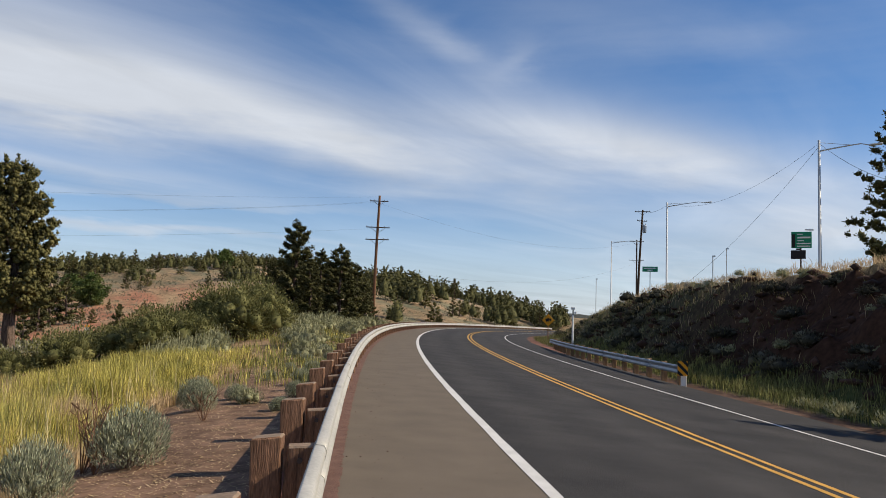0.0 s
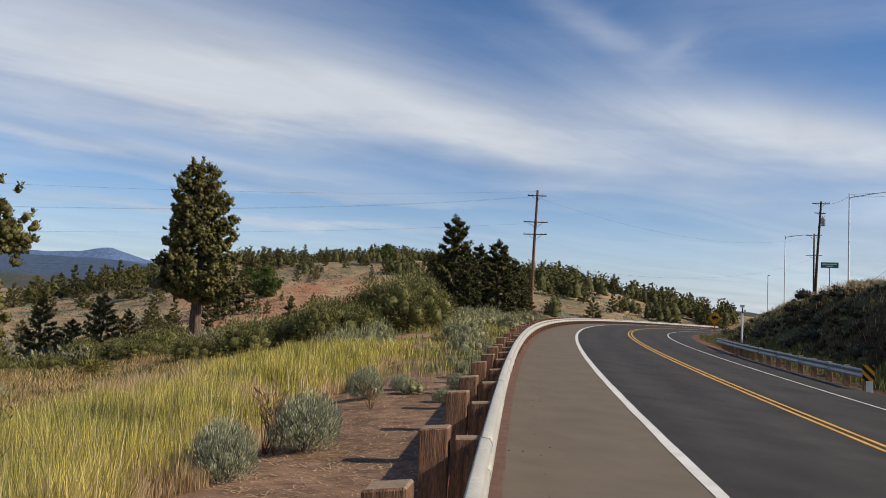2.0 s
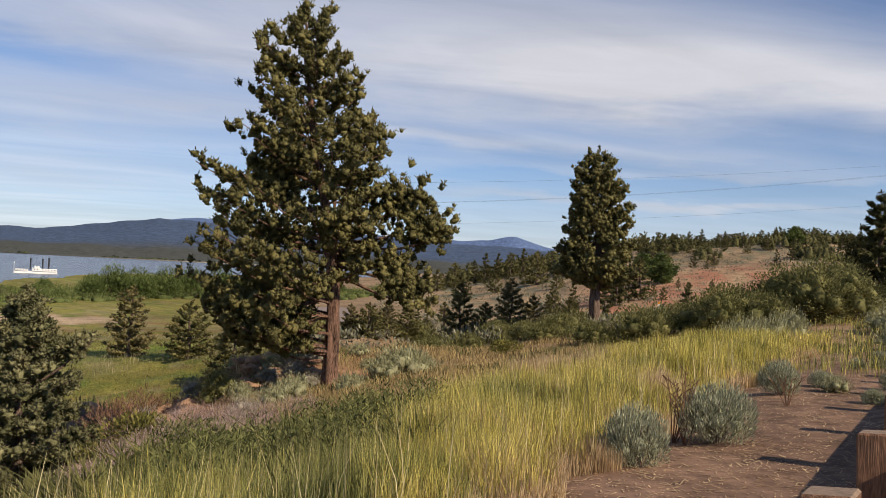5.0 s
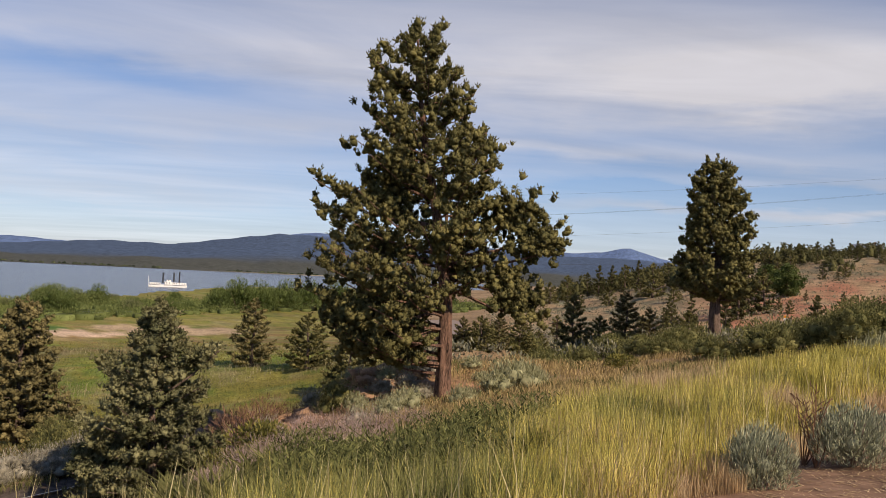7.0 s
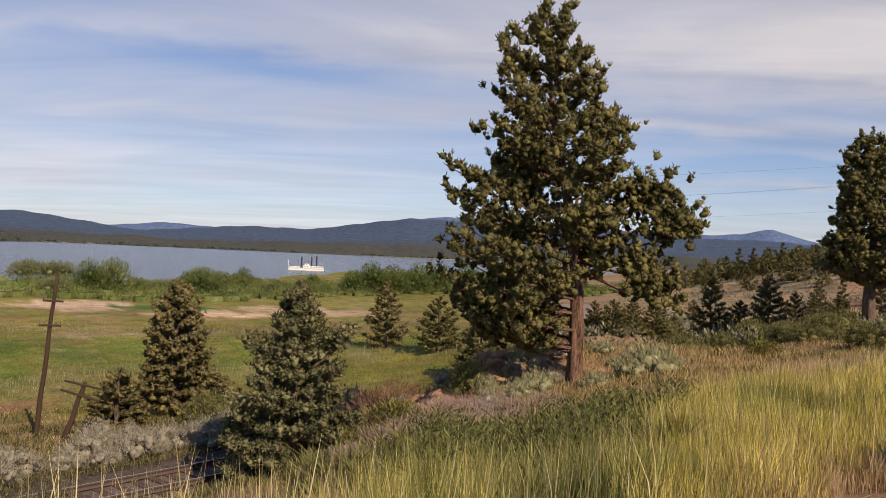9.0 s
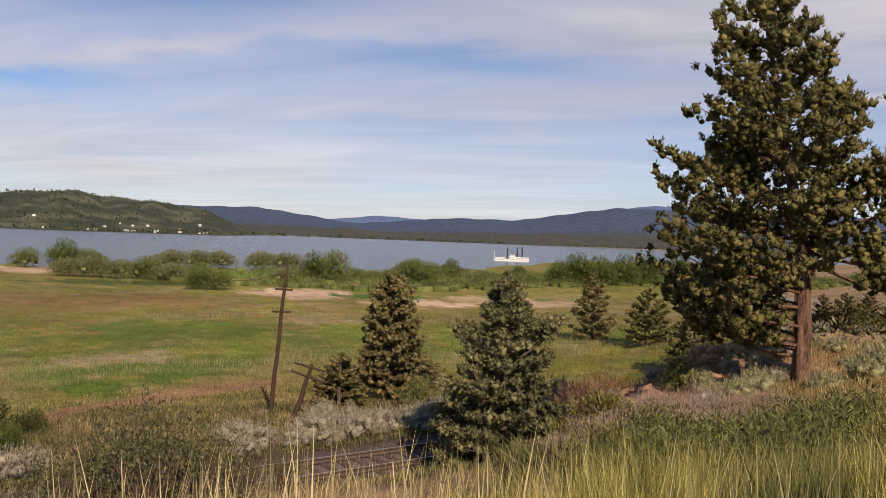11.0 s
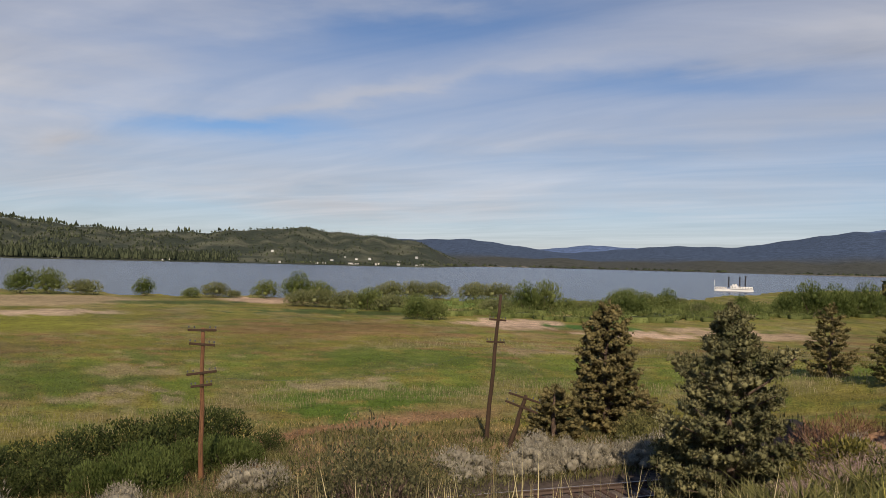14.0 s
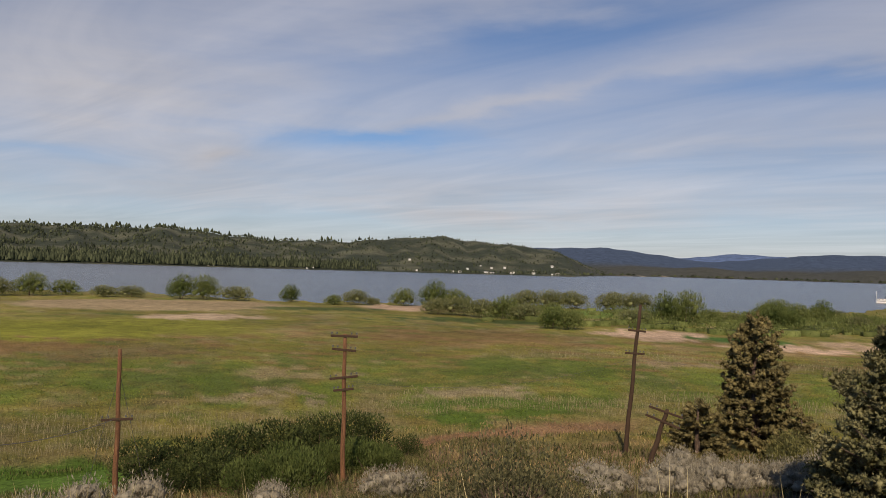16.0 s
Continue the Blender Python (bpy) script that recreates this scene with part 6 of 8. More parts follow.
# single trees in the middle distance: kind, bearing, distance, size
for k, az, d, s in ((0, 60.4, 66, 0.95), (1, 56.6, 60, 0.85), (1, 53.6, 48, 0.72), (2, 52.0, 70, 0.9), (1, 50.4, 44, 0.55),
                    (2, 37.8, 52, 0.66), (0, 34.2, 49, 0.60), (2, 40.8, 120, 0.55), (1, 44.3, 64, 0.62), (1, 41.5, 70, 0.64), (0, 43.0, 66, 0.52), (1, 40.2, 72, 0.52), (0, 45.6, 65, 0.52), (1, 36.0, 50, 0.48), (0, 32.6, 46, 0.42), (1, 30.0, 45, 0.40), (1, 47.4, 50, 0.6), (1, 31.1, 140, 0.85), (1, 32.4, 205, 1.75), (0, 27.6, 118, 1.05), (2, 26.2, 150, 1.45), (0, 25.2, 150, 1.35),
                    (1, 24.4, 210, 1.15), (0, 22.0, 128, 1.05), (1, 24.3, 155, 0.52), (2, 36.1, 230, 1.4), (2, 35.2, 235, 1.25), (0, 36.9, 240, 1.2), (1, 38.3, 235, 1.5), (1, 39.5, 230, 1.3), (1, 34.3, 240, 1.5), (0, 26.8, 143, 1.35), (2, 33.4, 230, 1.3), (1, 29.9, 215, 1.5)):
    hill_tree(k if d < 100 else k + 3, az, d, s, az)
dark_pine = make_tree("dark_juniper", 7.6, scaled(outline([(0, 0.8), (0.15, 1.3), (0.4, 1.15), (0.7, 0.8), (0.92, 0.5), (1, 0.1)]), 1.5), 0.2, M_BARK_DARK, M_JUNIPER_DARK, rng, 0.04, 480, 4, 0.15, 0.042, 0.33, 60, fine=False, twigs=18, core=0.56, label="dark ragged juniper behind the sagebrush")
plant(dark_pine, on_land(*polar(10.4, 52), 0.4, 0.92), "dark junipers")
for az, d, s, f in ((7.3, 52, 0.82, 0.9), (8.7, 58, 0.72, 1.0), (6.1, 60, 0.66, 1.0), (11.9, 58, 0.62, 1.0), (9.4, 49, 0.55, 1.0), (5.5, 66, 0.6, 0.9), (0.1, 150, 0.75, 0.9), (-5.6, 240, 0.7, 1.1)):
    put_copy(dark_pine, on_land(*polar(az, d), az, s, 0.1, f))

# the pine at the top of the bank
bank_pine = make_tree("pine_tree", 13.0, scaled(outline([(0, 0.2), (0.1, 1.0), (0.25, 1.5), (0.5, 1.25), (0.8, 0.8), (1, 0.2)]), 2.6), 0.25, M_BARK_DARK, M_JUNIPER_DARK, rng, 0.06, 380, 0, 0.20, 0.055, 0.46, 60, fine=False, label="dark ragged pine standing above the bank", twigs=14, core=0.5, squash=0.9)
plant(bank_pine, on_land(*polar(-30.5, 57), 0, 0.92), "pines")

# the hill woods: thicker towards the skyline
rw = random.Random(21)
n_hill = 0
while n_hill < 215:
    az, d = rw.uniform(-9, 40), rw.uniform(110, 300)
    if az < 9 and d < 235 and rw.random() < 0.6:
        continue
    w = float(np.interp(d, [110, 170, 230, 300], [0.10, 0.22, 0.75, 1.0])) * float(np.interp(az, [-9, -4, 3, 12, 15, 26, 30, 40], [0.5, 0.9, 1.0, 0.9, 0.6, 0.6, 0.7, 0.7]))
    if 14 < az < 29 and d < 200 and rw.random() < 0.75:
        continue
    x, y = polar(az, d)
    s_, o_ = road_coords([x], [y])
    if rw.random() > w or (-6 < o_[0] < 22 and s_[0] < 250):
        continue
    hill_tree(3 + rw.choice([0, 1, 1, 2, 2]), az, d, rw.uniform(0.42, 1.05) * (0.75 if 11 < az < 23 else 1), rw.uniform(0, 6))
    n_hill += 1
for k in range(110):
    if k < 64:                                           # the wooded skyline
        az, d, sz = rw.uniform(4, 25), rw.uniform(232, 300), rw.uniform(0.6, 1.05)
    else:                                                # scattered low ones on the open slope
        az, d, sz = rw.uniform(13, 34), rw.uniform(85, 190), rw.uniform(0.22, 0.5)
    hill_tree(3 + rw.choice([0, 1, 1, 2]), az, d, sz, rw.uniform(0, 6))
green_tree = make_tree("leafy_tree", 6.5, scaled(outline([(0, 0.5), (0.25, 1.0), (0.55, 1.05), (0.8, 0.75), (1, 0.2)]), 3.2), 0.2, M_BARK_DARK, M_WILLOW_GREEN, rng, 0.12, 90, 40, 0.42, 0.26, 0.8, 24, fine=False, label="bright green leafy tree on the hill", up=0.1)
plant(green_tree, on_land(*polar(23.8, 175)), "leafy trees")
put_copy(green_tree, on_land(*polar(25.0, 190), 1, 0.8))
put_copy(green_tree, on_land(*polar(15.4, 240), 2, 0.9))

# ---------------------------------------------------------------- shrubs
shrub_v = [make_bush("green_shrub", 1.5, 1.4, 2.0, M_SHRUB, rng, 5200, 0.12, 0.055, "dark green leafy shrub on the slope", up=0.4, lobes=22, rough=0.7, core=0.42),
           make_bush("green_shrub", 1.8, 1.4, 1.5, M_SHRUB, rng, 5000, 0.12, 0.055, "low dark green leafy shrub on the slope", up=0.5, lobes=24, rough=0.8, core=0.42)]
shrub_in = [False, False]


def shrub(k, az, d, s=1.0, flat=1.0, turn=0.0):
    m = on_land(*polar(az, d), turn, s, 0.08, flat)
    if not shrub_in[k]:
        shrub_in[k] = True
        return plant(shrub_v[k], m, "green shrubs")
    return put_copy(shrub_v[k], m)


for k, az, d, s, f in ((0, 14.3, 35, 1.15, 0.95), (0, 12.2, 36, 1.05, 0.9), (0, 16.2, 36, 1.15, 0.9), (1, 17.6, 33, 1.0, 1.0), (1, 19.0, 36, 1.05, 1.0), (0, 13.3, 39, 1.15, 1.0), (1, 71.4, 33.5, 0.95, 1.15), (1, 70.2, 31.0, 0.7, 1.1), (0, 72.6, 36.0, 0.7, 1.0), (1, 33.2, 40, 0.62, 1.0), (1, 30.6, 38, 0.85, 1.0),
                       (1, 28.4, 32, 0.62, 1.0), (1, 24.8, 32, 0.85, 1.0), (1, 22.2, 33, 0.8, 1.0), (0, 20.1, 32, 0.8, 1.0), (1, 35.1, 43, 0.75, 1.0), (1, 36.9, 40, 0.5, 1.0), (1, 39.7, 46, 0.7, 1.0), (1, 26.4, 32, 0.45, 1.0), (1, 31.9, 37, 0.6, 1.0), (0, 42.8, 50, 0.8, 1.0), (0, 44.6, 46, 0.9, 1.0), (1, 46.2, 44, 0.9, 1.0),
                       (0, 45.2, 67, 0.9, 1.0), (1, 46.5, 66, 0.9, 1.0), (0, 43.6, 68, 1.0, 1.0), (1, 42.4, 70, 0.9, 1.0), (0, 40.8, 71, 0.9, 1.0), (1, 39.4, 72, 0.8, 1.0), (0, 47.4, 64, 0.9, 1.0), (0, 51.8, 33, 0.55, 1.0), (1, 48.8, 31, 0.5, 1.0), (0, 53.4, 36, 0.75, 1.0), (1, 49.5, 42, 1.1, 1.1), (0, 51.0, 46, 1.0, 1.0), (1, 55.0, 42, 0.7, 1.0)):
    shrub(k, az, d, s * 0.95, f, az * 1.7)
# the hedge-like thicket below the bank, by the telegraph poles
thick = make_bush("thicket_shrub", 1.6, 1.5, 2.0, M_SHRUB_DARK, rng, 4000, 0.125, 0.065, "dense dark green shrub in a thicket", up=0.5, lobes=14, rough=0.4)
plant(thick, on_land(*polar(116.2, 33.5), 0, 1.0), "thicket")
for az, d, s, f in ((113.4, 34.2, 1.0, 1.0), (110.5, 34.5, 1.05, 1.0), (107.6, 35, 1.05, 1.0), (102.0, 36.0, 1.0, 1.1), (104.6, 36, 1.0, 1.05), (98.4, 35, 0.5, 1.0), (114.5, 31.8, 0.75, 0.9), (111.5, 32.0, 0.85, 0.9)):
    put_copy(thick, on_land(*polar(az, d), az, s, 0.1, f))
bright = make_bush("thicket_shrub", 1.6, 1.5, 1.9, M_WILLOW_GREEN, rng, 2600, 0.22, 0.06, "brighter green willow-like shrub in a thicket", up=1.0, lobes=14, rough=0.5)
plant(bright, on_land(*polar(103.9, 31.6), 0, 0.62), "thicket")
put_copy(bright, on_land(*polar(105.8, 31.8), 2, 0.55))
put_copy(bright, on_land(*polar(100.9, 32.2), 3, 0.5))
put_copy(bright, on_land(*polar(102.2, 31.8), 4, 0.62))
for az, d, s in ((107.6, 29.0, 0.72), (106.0, 28.6, 0.72), (109.4, 29.6, 0.7), (101.2, 31.2, 0.6), (100.0, 31.6, 0.5), (106.6, 30.4, 0.8)):
    put_copy(bright, on_land(*polar(az, d), az, s, 0.08))

# the sparse leafy shrub on the near slope, below the camera
twiggy = make_bush("twiggy_shrub", 1.1, 1.0, 1.5, mat("small dark green leaves", (0.070, 0.076, 0.034), 0.85, 0.3, 3, 20, 0, per="island", tint=(0.150, 0.138, 0.066), trans=0.2), rng, 1400, 0.085, 0.046, "sparse twiggy shrub with small dark green leaves", stems=34, up=1.0, lobes=26, rough=1.4, twig=M_BARK_DARK)
plant(twiggy, on_land(*polar(91.0, 14.6), 0, 1.0), "twiggy shrubs")
for az, d, s in ((94.2, 15.2, 0.85), (87.6, 15.0, 0.8), (84.8, 15.6, 0.6), (97.2, 15.8, 0.7), (92.2, 17.5, 1.0), (89.0, 17.6, 0.95), (100.2, 16.5, 0.5)):
    put_copy(twiggy, on_land(*polar(az, d), az, s))

for az, d, s in ((102.5, 15.5, 0.5), (106, 15.0, 0.45), (81.8, 17.5, 0.5)):
    put_copy(twiggy, on_land(*polar(az, d), az, s))

# sagebrush: the kinds, then where they stand
sage_v = [make_bush("sagebrush", 0.62, 0.58, 0.72, M_SAGE, rng, 1300, 0.11, 0.022, "pale grey-green sagebrush on dry ground", stems=1, up=1.1, lobes=15, twig=M_TWIG, rough=0.5, core=0.42),
          make_bush("sagebrush", 0.75, 0.65, 0.80, M_SAGE_GREY, rng, 1500, 0.11, 0.022, "grey sagebrush on dry ground", stems=1, up=1.2, lobes=18, twig=M_TWIG, rough=0.7, core=0.42)]
sage_in = [0, 0]
sage_rest = []


def sage(k, x, y, s=1.0, turn=0.0, flat=1.0):
    td, _ = track_coords(x, y)
    az = math.degrees(math.atan2(-x, y))
    if td < 2.1 + 0.7 * s or (68 < az < 85 and math.hypot(x, y) < 25):      # the line and the slope before it are clear
        return None
    if sum(sage_in) > 285:
        sage_rest.append((k, x, y, s))
        return None
    m = on_land(x, y, turn, s, 0.05, flat)
    sage_in[k] += 1
    if sage_in[k] == 1:
        return plant(sage_v[k], m, "sagebrush")
    return put_copy(sage_v[k], m)


rs = random.Random(8)
for k in range(44):
    x, y, z = (float(a) for a in road_point(rs.uniform(15, 40) if k < 24 else rs.uniform(30, 60), -2.5 - rs.uniform(0.2, 3.4)))
    if 10.8 < math.degrees(math.atan2(-x, y)) < 22 and math.hypot(x, y) > 15:
        continue
    sage(0, x, y, rs.uniform(0.28, 0.62), rs.uniform(0, 6), 0.95)
# mound along the guardrail
k = 0
while k < 130:
    s = rs.uniform(24, 92)
    u = rs.uniform(0.9, 11) * (0.45 + s / 130)
    if s < 34 and u > 4.5:
        continue
    x, y, z = (float(a) for a in road_point(s, -2.2 - u))
    if 10.8 < math.degrees(math.atan2(-x, y)) < 22 and math.hypot(x, y) < 31:      # tall grass grows there
        continue
    sage(0, x, y, rs.uniform(0.7, 1.4), rs.uniform(0, 6), rs.uniform(0.8, 1.1))
    k += 1
# grey band beyond the track
for k in range(46):
    az = rs.uniform(70.5, 86)
    d = float(np.interp(az, [70, 77, 84, 87], [32.6, 30.4, 28.0, 27.4])) + rs.uniform(-3.0, 3.6)
    sage(1, *polar(az, d), rs.uniform(0.6, 1.3), rs.uniform(0, 6), rs.uniform(0.8, 1.1))
# before the track, and round the cutting
for k in range(44):
    az = rs.uniform(52, 110)
    d = rs.uniform(17.5, 21.5) if az > 70 else rs.uniform(17, 30)
    if 60 < az < 74 and d < 26:
        continue
    sage(1 if rs.random() < 0.7 else 0, *polar(az, d), rs.uniform(0.5, 0.95), rs.uniform(0, 6))
for az, d, s in ((42.0, 25.5, 1.5), (41.2, 26.3, 1.3), (43.1, 25.0, 1.1), (40.4, 27, 1.0), (45.4, 23, 0.8), (49.5, 23, 1.0), (50.8, 21.5, 0.8), (53.0, 24.5, 0.9), (17.8, 25.5, 0.9), (18.6, 25, 0.9), (19.6, 24.5, 0.8), (16.6, 26, 0.9), (15.5, 27, 0.9)):
    sage(0, *polar(az, d), s, az, 1.5 if az < 21 else 1.0)
for k in range(30):
    sage(1, *polar(rs.uniform(97, 124), rs.uniform(16.5, 24)), rs.uniform(0.5, 0.95), rs.uniform(0, 6))
for az, d, s in ((100.6, 26.6, 1.0), (99.2, 26.0, 1.1), (97.8, 26.8, 0.9), (107.8, 25.6, 0.8), (45.0, 26.4, 0.5), (44.2, 29, 0.6), (48.3, 26.5, 0.6), (47.8, 29.0, 0.8), (49.5, 28.0, 0.7), (51.2, 27.5, 0.7), (44.9, 31.5, 0.8)):
    sage(1 if az > 47 else 0, *polar(az, d), s, az)
# on the bank's crest and foot
for k in range(60):
    s = rs.uniform(4, 105)
    off = rs.choice([rs.uniform(17.3, 20.0), rs.uniform(17.5, 19.0), rs.uniform(12.5, 17)])
    x, y, z = (float(a) for a in road_point(s, off))
    sage(1 if rs.random() < 0.5 else 0, x, y, rs.uniform(0.35, 0.8), rs.uniform(0, 6))
for k in range(16):
    x, y, z = (float(a) for a in road_point(rs.uniform(9, 24), rs.uniform(9.9, 10.7)))
    sage(0, x, y, rs.uniform(0.45, 0.8), rs.uniform(0, 6), 0.8)

for k in range(46):
    x, y, z = (float(a) for a in road_point(rs.uniform(8, 78), rs.uniform(11.4, 15.2)))
    sage(0, x, y, rs.uniform(0.3, 0.7), rs.uniform(0, 6), 0.8)
dead_bank = make_bush("bank_shrub", 0.8, 0.7, 0.75, mat("dark dusty sage leaves", (0.048, 0.044, 0.031), 0.9, 0.3, 3, 20, 0, per="island", tint=(0.100, 0.092, 0.064), spec=0.1), rng, 520, 0.15, 0.05, "dark dusty shrub on the cut bank", up=0.7, lobes=9, stems=5, rough=0.5, core=0.6)
first_shrub = True
for k in range(90):
    x, y, z = (float(a) for a in road_point(rs.uniform(7, 90), rs.uniform(12.4, 17.0)))
    m = on_land(x, y, rs.uniform(0, 6), rs.uniform(0.45, 1.15), 0.1, rs.uniform(0.7, 1.0))
    if first_shrub:
        plant(dead_bank, m, "bank shrubs")
        first_shrub = False
    else:
        put_copy(dead_bank, m)

# the bluish rabbitbrush on the verge, one by one
verge = make_bush("rabbitbrush", 0.42, 0.40, 0.60, M_RABBIT, rng, 8000, 0.062, 0.0085, "round blue-grey rabbitbrush on cinder ground", up=1.1, lobes=13, stems=12, twig=M_TWIG, rough=0.15, core=0.3)
plant(verge, on_land(*polar(20.4, 8.55), 0.3, 0.97), "rabbitbrush")
for az, d, s, f in ((25.8, 7.3, 0.74, 1.2), (16.45, 12.85, 0.74, 1.2), (13.9, 14.2, 0.52, 0.9), (11.0, 12.3, 0.42, 0.9), (10.0, 14.2, 0.45, 1.1), (9.6, 16.5, 0.55, 1.1), (8.9, 19, 0.6, 1.0), (9.4, 22, 0.6, 1.0), (10.5, 20, 0.45, 1.0), (8.2, 26, 0.7, 1.0), (11.8, 18, 0.4, 1.0), (7.9, 23, 0.5, 1.0)):
    put_copy(verge, on_land(*polar(az, d), az, s, 0.02, f))

def dry_weed(az, d, h, seed):
    """A dead weed: thin stalks with short side twigs."""
    ob = thing("dry_weed", on_land(*polar(az, d)), "dead red-brown weed stalk behind the rabbitbrush", "weed", "dry weeds")
    rr = random.Random(seed)
    mt = mat("dead weed stalk", (0.16, 0.085, 0.05), 0.9, 0.3, 8, 60, 0.2)
    for k in range(7):
        a = rr.uniform(0, 6.28)
        top = Vector((math.cos(a) * 0.30 * rr.random(), math.sin(a) * 0.30 * rr.random(), h * rr.uniform(0.6, 1.0)))
        mid = top * 0.5 + Vector((rr.uniform(-0.04, 0.04), rr.uniform(-0.04, 0.04), 0.03))
        bm = bmesh.new()
        tube(bm, [(0, 0, -0.05), mid, top], [0.006, 0.005, 0.003], 4)
        st = part("stalk", bm, mt, ob)
        for q in range(5):
            p = mid.lerp(top, q / 5)
            b = rr.uniform(0, 6.28)
            bm = bmesh.new()
            tube(bm, [p, p + Vector((math.cos(b) * 0.07, math.sin(b) * 0.07, 0.06))], [0.003, 0.005], 3)
            part("twig", bm, mt, st)


dry_weed(22.4, 8.4, 0.85, 1)
dry_weed(23.2, 8.6, 0.7, 2)
dry_weed(16.0, 11.6, 0.4, 3)

# dead grey brush below the large juniper
dead = make_bush("dead_brush", 0.85, 0.75, 0.62, M_TWIG, rng, 1100, 0.22, 0.007, "tangled dead grey brush on the slope", up=0.25, lobes=8, stems=22, twig=M_TWIG, rough=0.5)
plant(dead, on_land(*polar(52.5, 14.5), 0, 0.75), "dead brush")
for az, d, s in ((50.5, 16.5, 0.7), (54.0, 13.5, 0.6), (48.8, 18.5, 0.7), (55.8, 14.8, 0.7), (57.5, 13.6, 0.55), (51.5, 18.5, 0.8), (59.5, 15.5, 0.6), (61.5, 16.5, 0.7), (56.8, 17.5, 0.8), (63.5, 15.0, 0.5), (59.0, 18.5, 0.7), (53.4, 17.0, 0.8), (55.0, 16.2, 0.9), (58.2, 16.4, 0.9), (60.6, 17.8, 0.8), (62.6, 18.0, 0.8), (56.4, 19.2, 0.9), (54.6, 18.4, 0.9)):
    put_copy(dead, on_land(*polar(az, d), az, s))
red = make_bush("dry_brush", 0.9, 0.8, 0.9, M_RED_BRUSH, rng, 1100, 0.20, 0.014, "red-brown dry brush below the rocks", up=0.6, lobes=9, stems=14, twig=M_TWIG, rough=0.5)
plant(red, on_land(*polar(61.0, 24.0), 0, 1.1), "dry brush")
for az, d, s in ((59.4, 25.0, 1.0), (62.4, 25.5, 0.9), (57.8, 26.5, 0.8), (53.6, 19.5, 0.6), (55.6, 20.5, 0.6)):
    put_copy(red, on_land(*polar(az, d), az, s))
yellow = make_bush("leafy_shrub", 0.8, 0.7, 0.7, mat("yellow-green leaves", (0.150, 0.150, 0.036), 0.8, 0.3, 3, 20, 0, per="island", tint=(0.220, 0.190, 0.050), trans=0.3), rng, 1500, 0.10, 0.05, "low yellow-green leafy shrub on the slope", up=0.5)
plant(yellow, on_land(*polar(59.3, 20.0), 0, 1.1), "leafy shrubs")
put_copy(yellow, on_land(*polar(61.8, 20.5), 1, 0.8))
put_copy(yellow, on_land(*polar(34.5, 33), 1, 0.9))
for az, d, s in ((51.0, 28.6, 0.8), (53.2, 29.5, 0.9), (55.0, 28.2, 0.7), (57.0, 29.6, 0.9), (59.2, 29.0, 0.8), (61.4, 29.4, 0.9), (49.4, 30.2, 0.9), (58.2, 27.0, 0.6)):
    put_copy(red if d < 28.5 else sage_v[1 if az > 54 else 0], on_land(*polar(az, d), az * 3, s, 0.05))
dk = shrub(0, 54.3, 25.0, 0.5, 1.0, 0.5)
tagged(dk, "dark green shrub in the tree's shade")

# ---------------------------------------------------------------- willows along the near shore
will_v = [make_bush("willow_bush", 4.0, 3.6, 4.2, M_WILLOW, rng, 3200, 0.55, 0.085, "rounded green willow bush on the lake shore", "bush", up=0.9, lobes=18, rough=0.7, core=0.25),
          make_bush("willow_bush", 4.2, 3.6, 3.6, M_WILLOW_DULL, rng, 3200, 0.55, 0.085, "dull olive willow bush on the lake shore", "bush", up=0.9, lobes=18, rough=0.7, core=0.25),
          make_bush("willow_bush", 3.2, 3.0, 4.6, M_WILLOW_GREEN, rng, 3200, 0.55, 0.085, "bright green willow bush on the lake shore", "bush", up=0.9, lobes=16, rough=0.7, core=0.25)]
will_in = [False, False, False]


def willow(k, az, d, s=1.0, flat=1.0):
    x, y = polar(az, d)
    m = Matrix.Translation((x, y, max(land1(x, y), LAKE_Z) - 0.3)) @ Matrix.Rotation(az, 4, "Z") @ Matrix.Diagonal((s, s, s * flat, 1))
    if not will_in[k]:
        will_in[k] = True
        return plant(will_v[k], m, "shore willows")
    return put_copy(will_v[k], m)


for k, az, d, s, f in ((0, 123.6, 232, 1.25, 1.0), (0, 121.6, 236, 1.1, 0.8), (1, 125.5, 230, 1.2, 1.0), (1, 119.2, 228, 1.0, 0.8), (1, 117.6, 228, 1.0, 0.8), (2, 114.4, 220, 1.3, 0.9), (0, 112.8, 219, 1.2, 1.1), (1, 110.8, 216, 1.2, 0.8),
                       (2, 107.0, 212, 0.9, 0.95), (0, 104.0, 204, 0.7, 0.8), (1, 102.4, 206, 0.9, 1.1), (1, 101.2, 206, 0.6, 0.9), (0, 99.0, 205, 0.95, 1.0), (2, 96.8, 202, 1.3, 0.95), (0, 95.2, 203, 1.1, 0.9), (1, 96.6, 170, 0.9, 1.0),
                       (1, 95.0, 167, 1.0, 1.0)):
    willow(k, az, d, s, f)
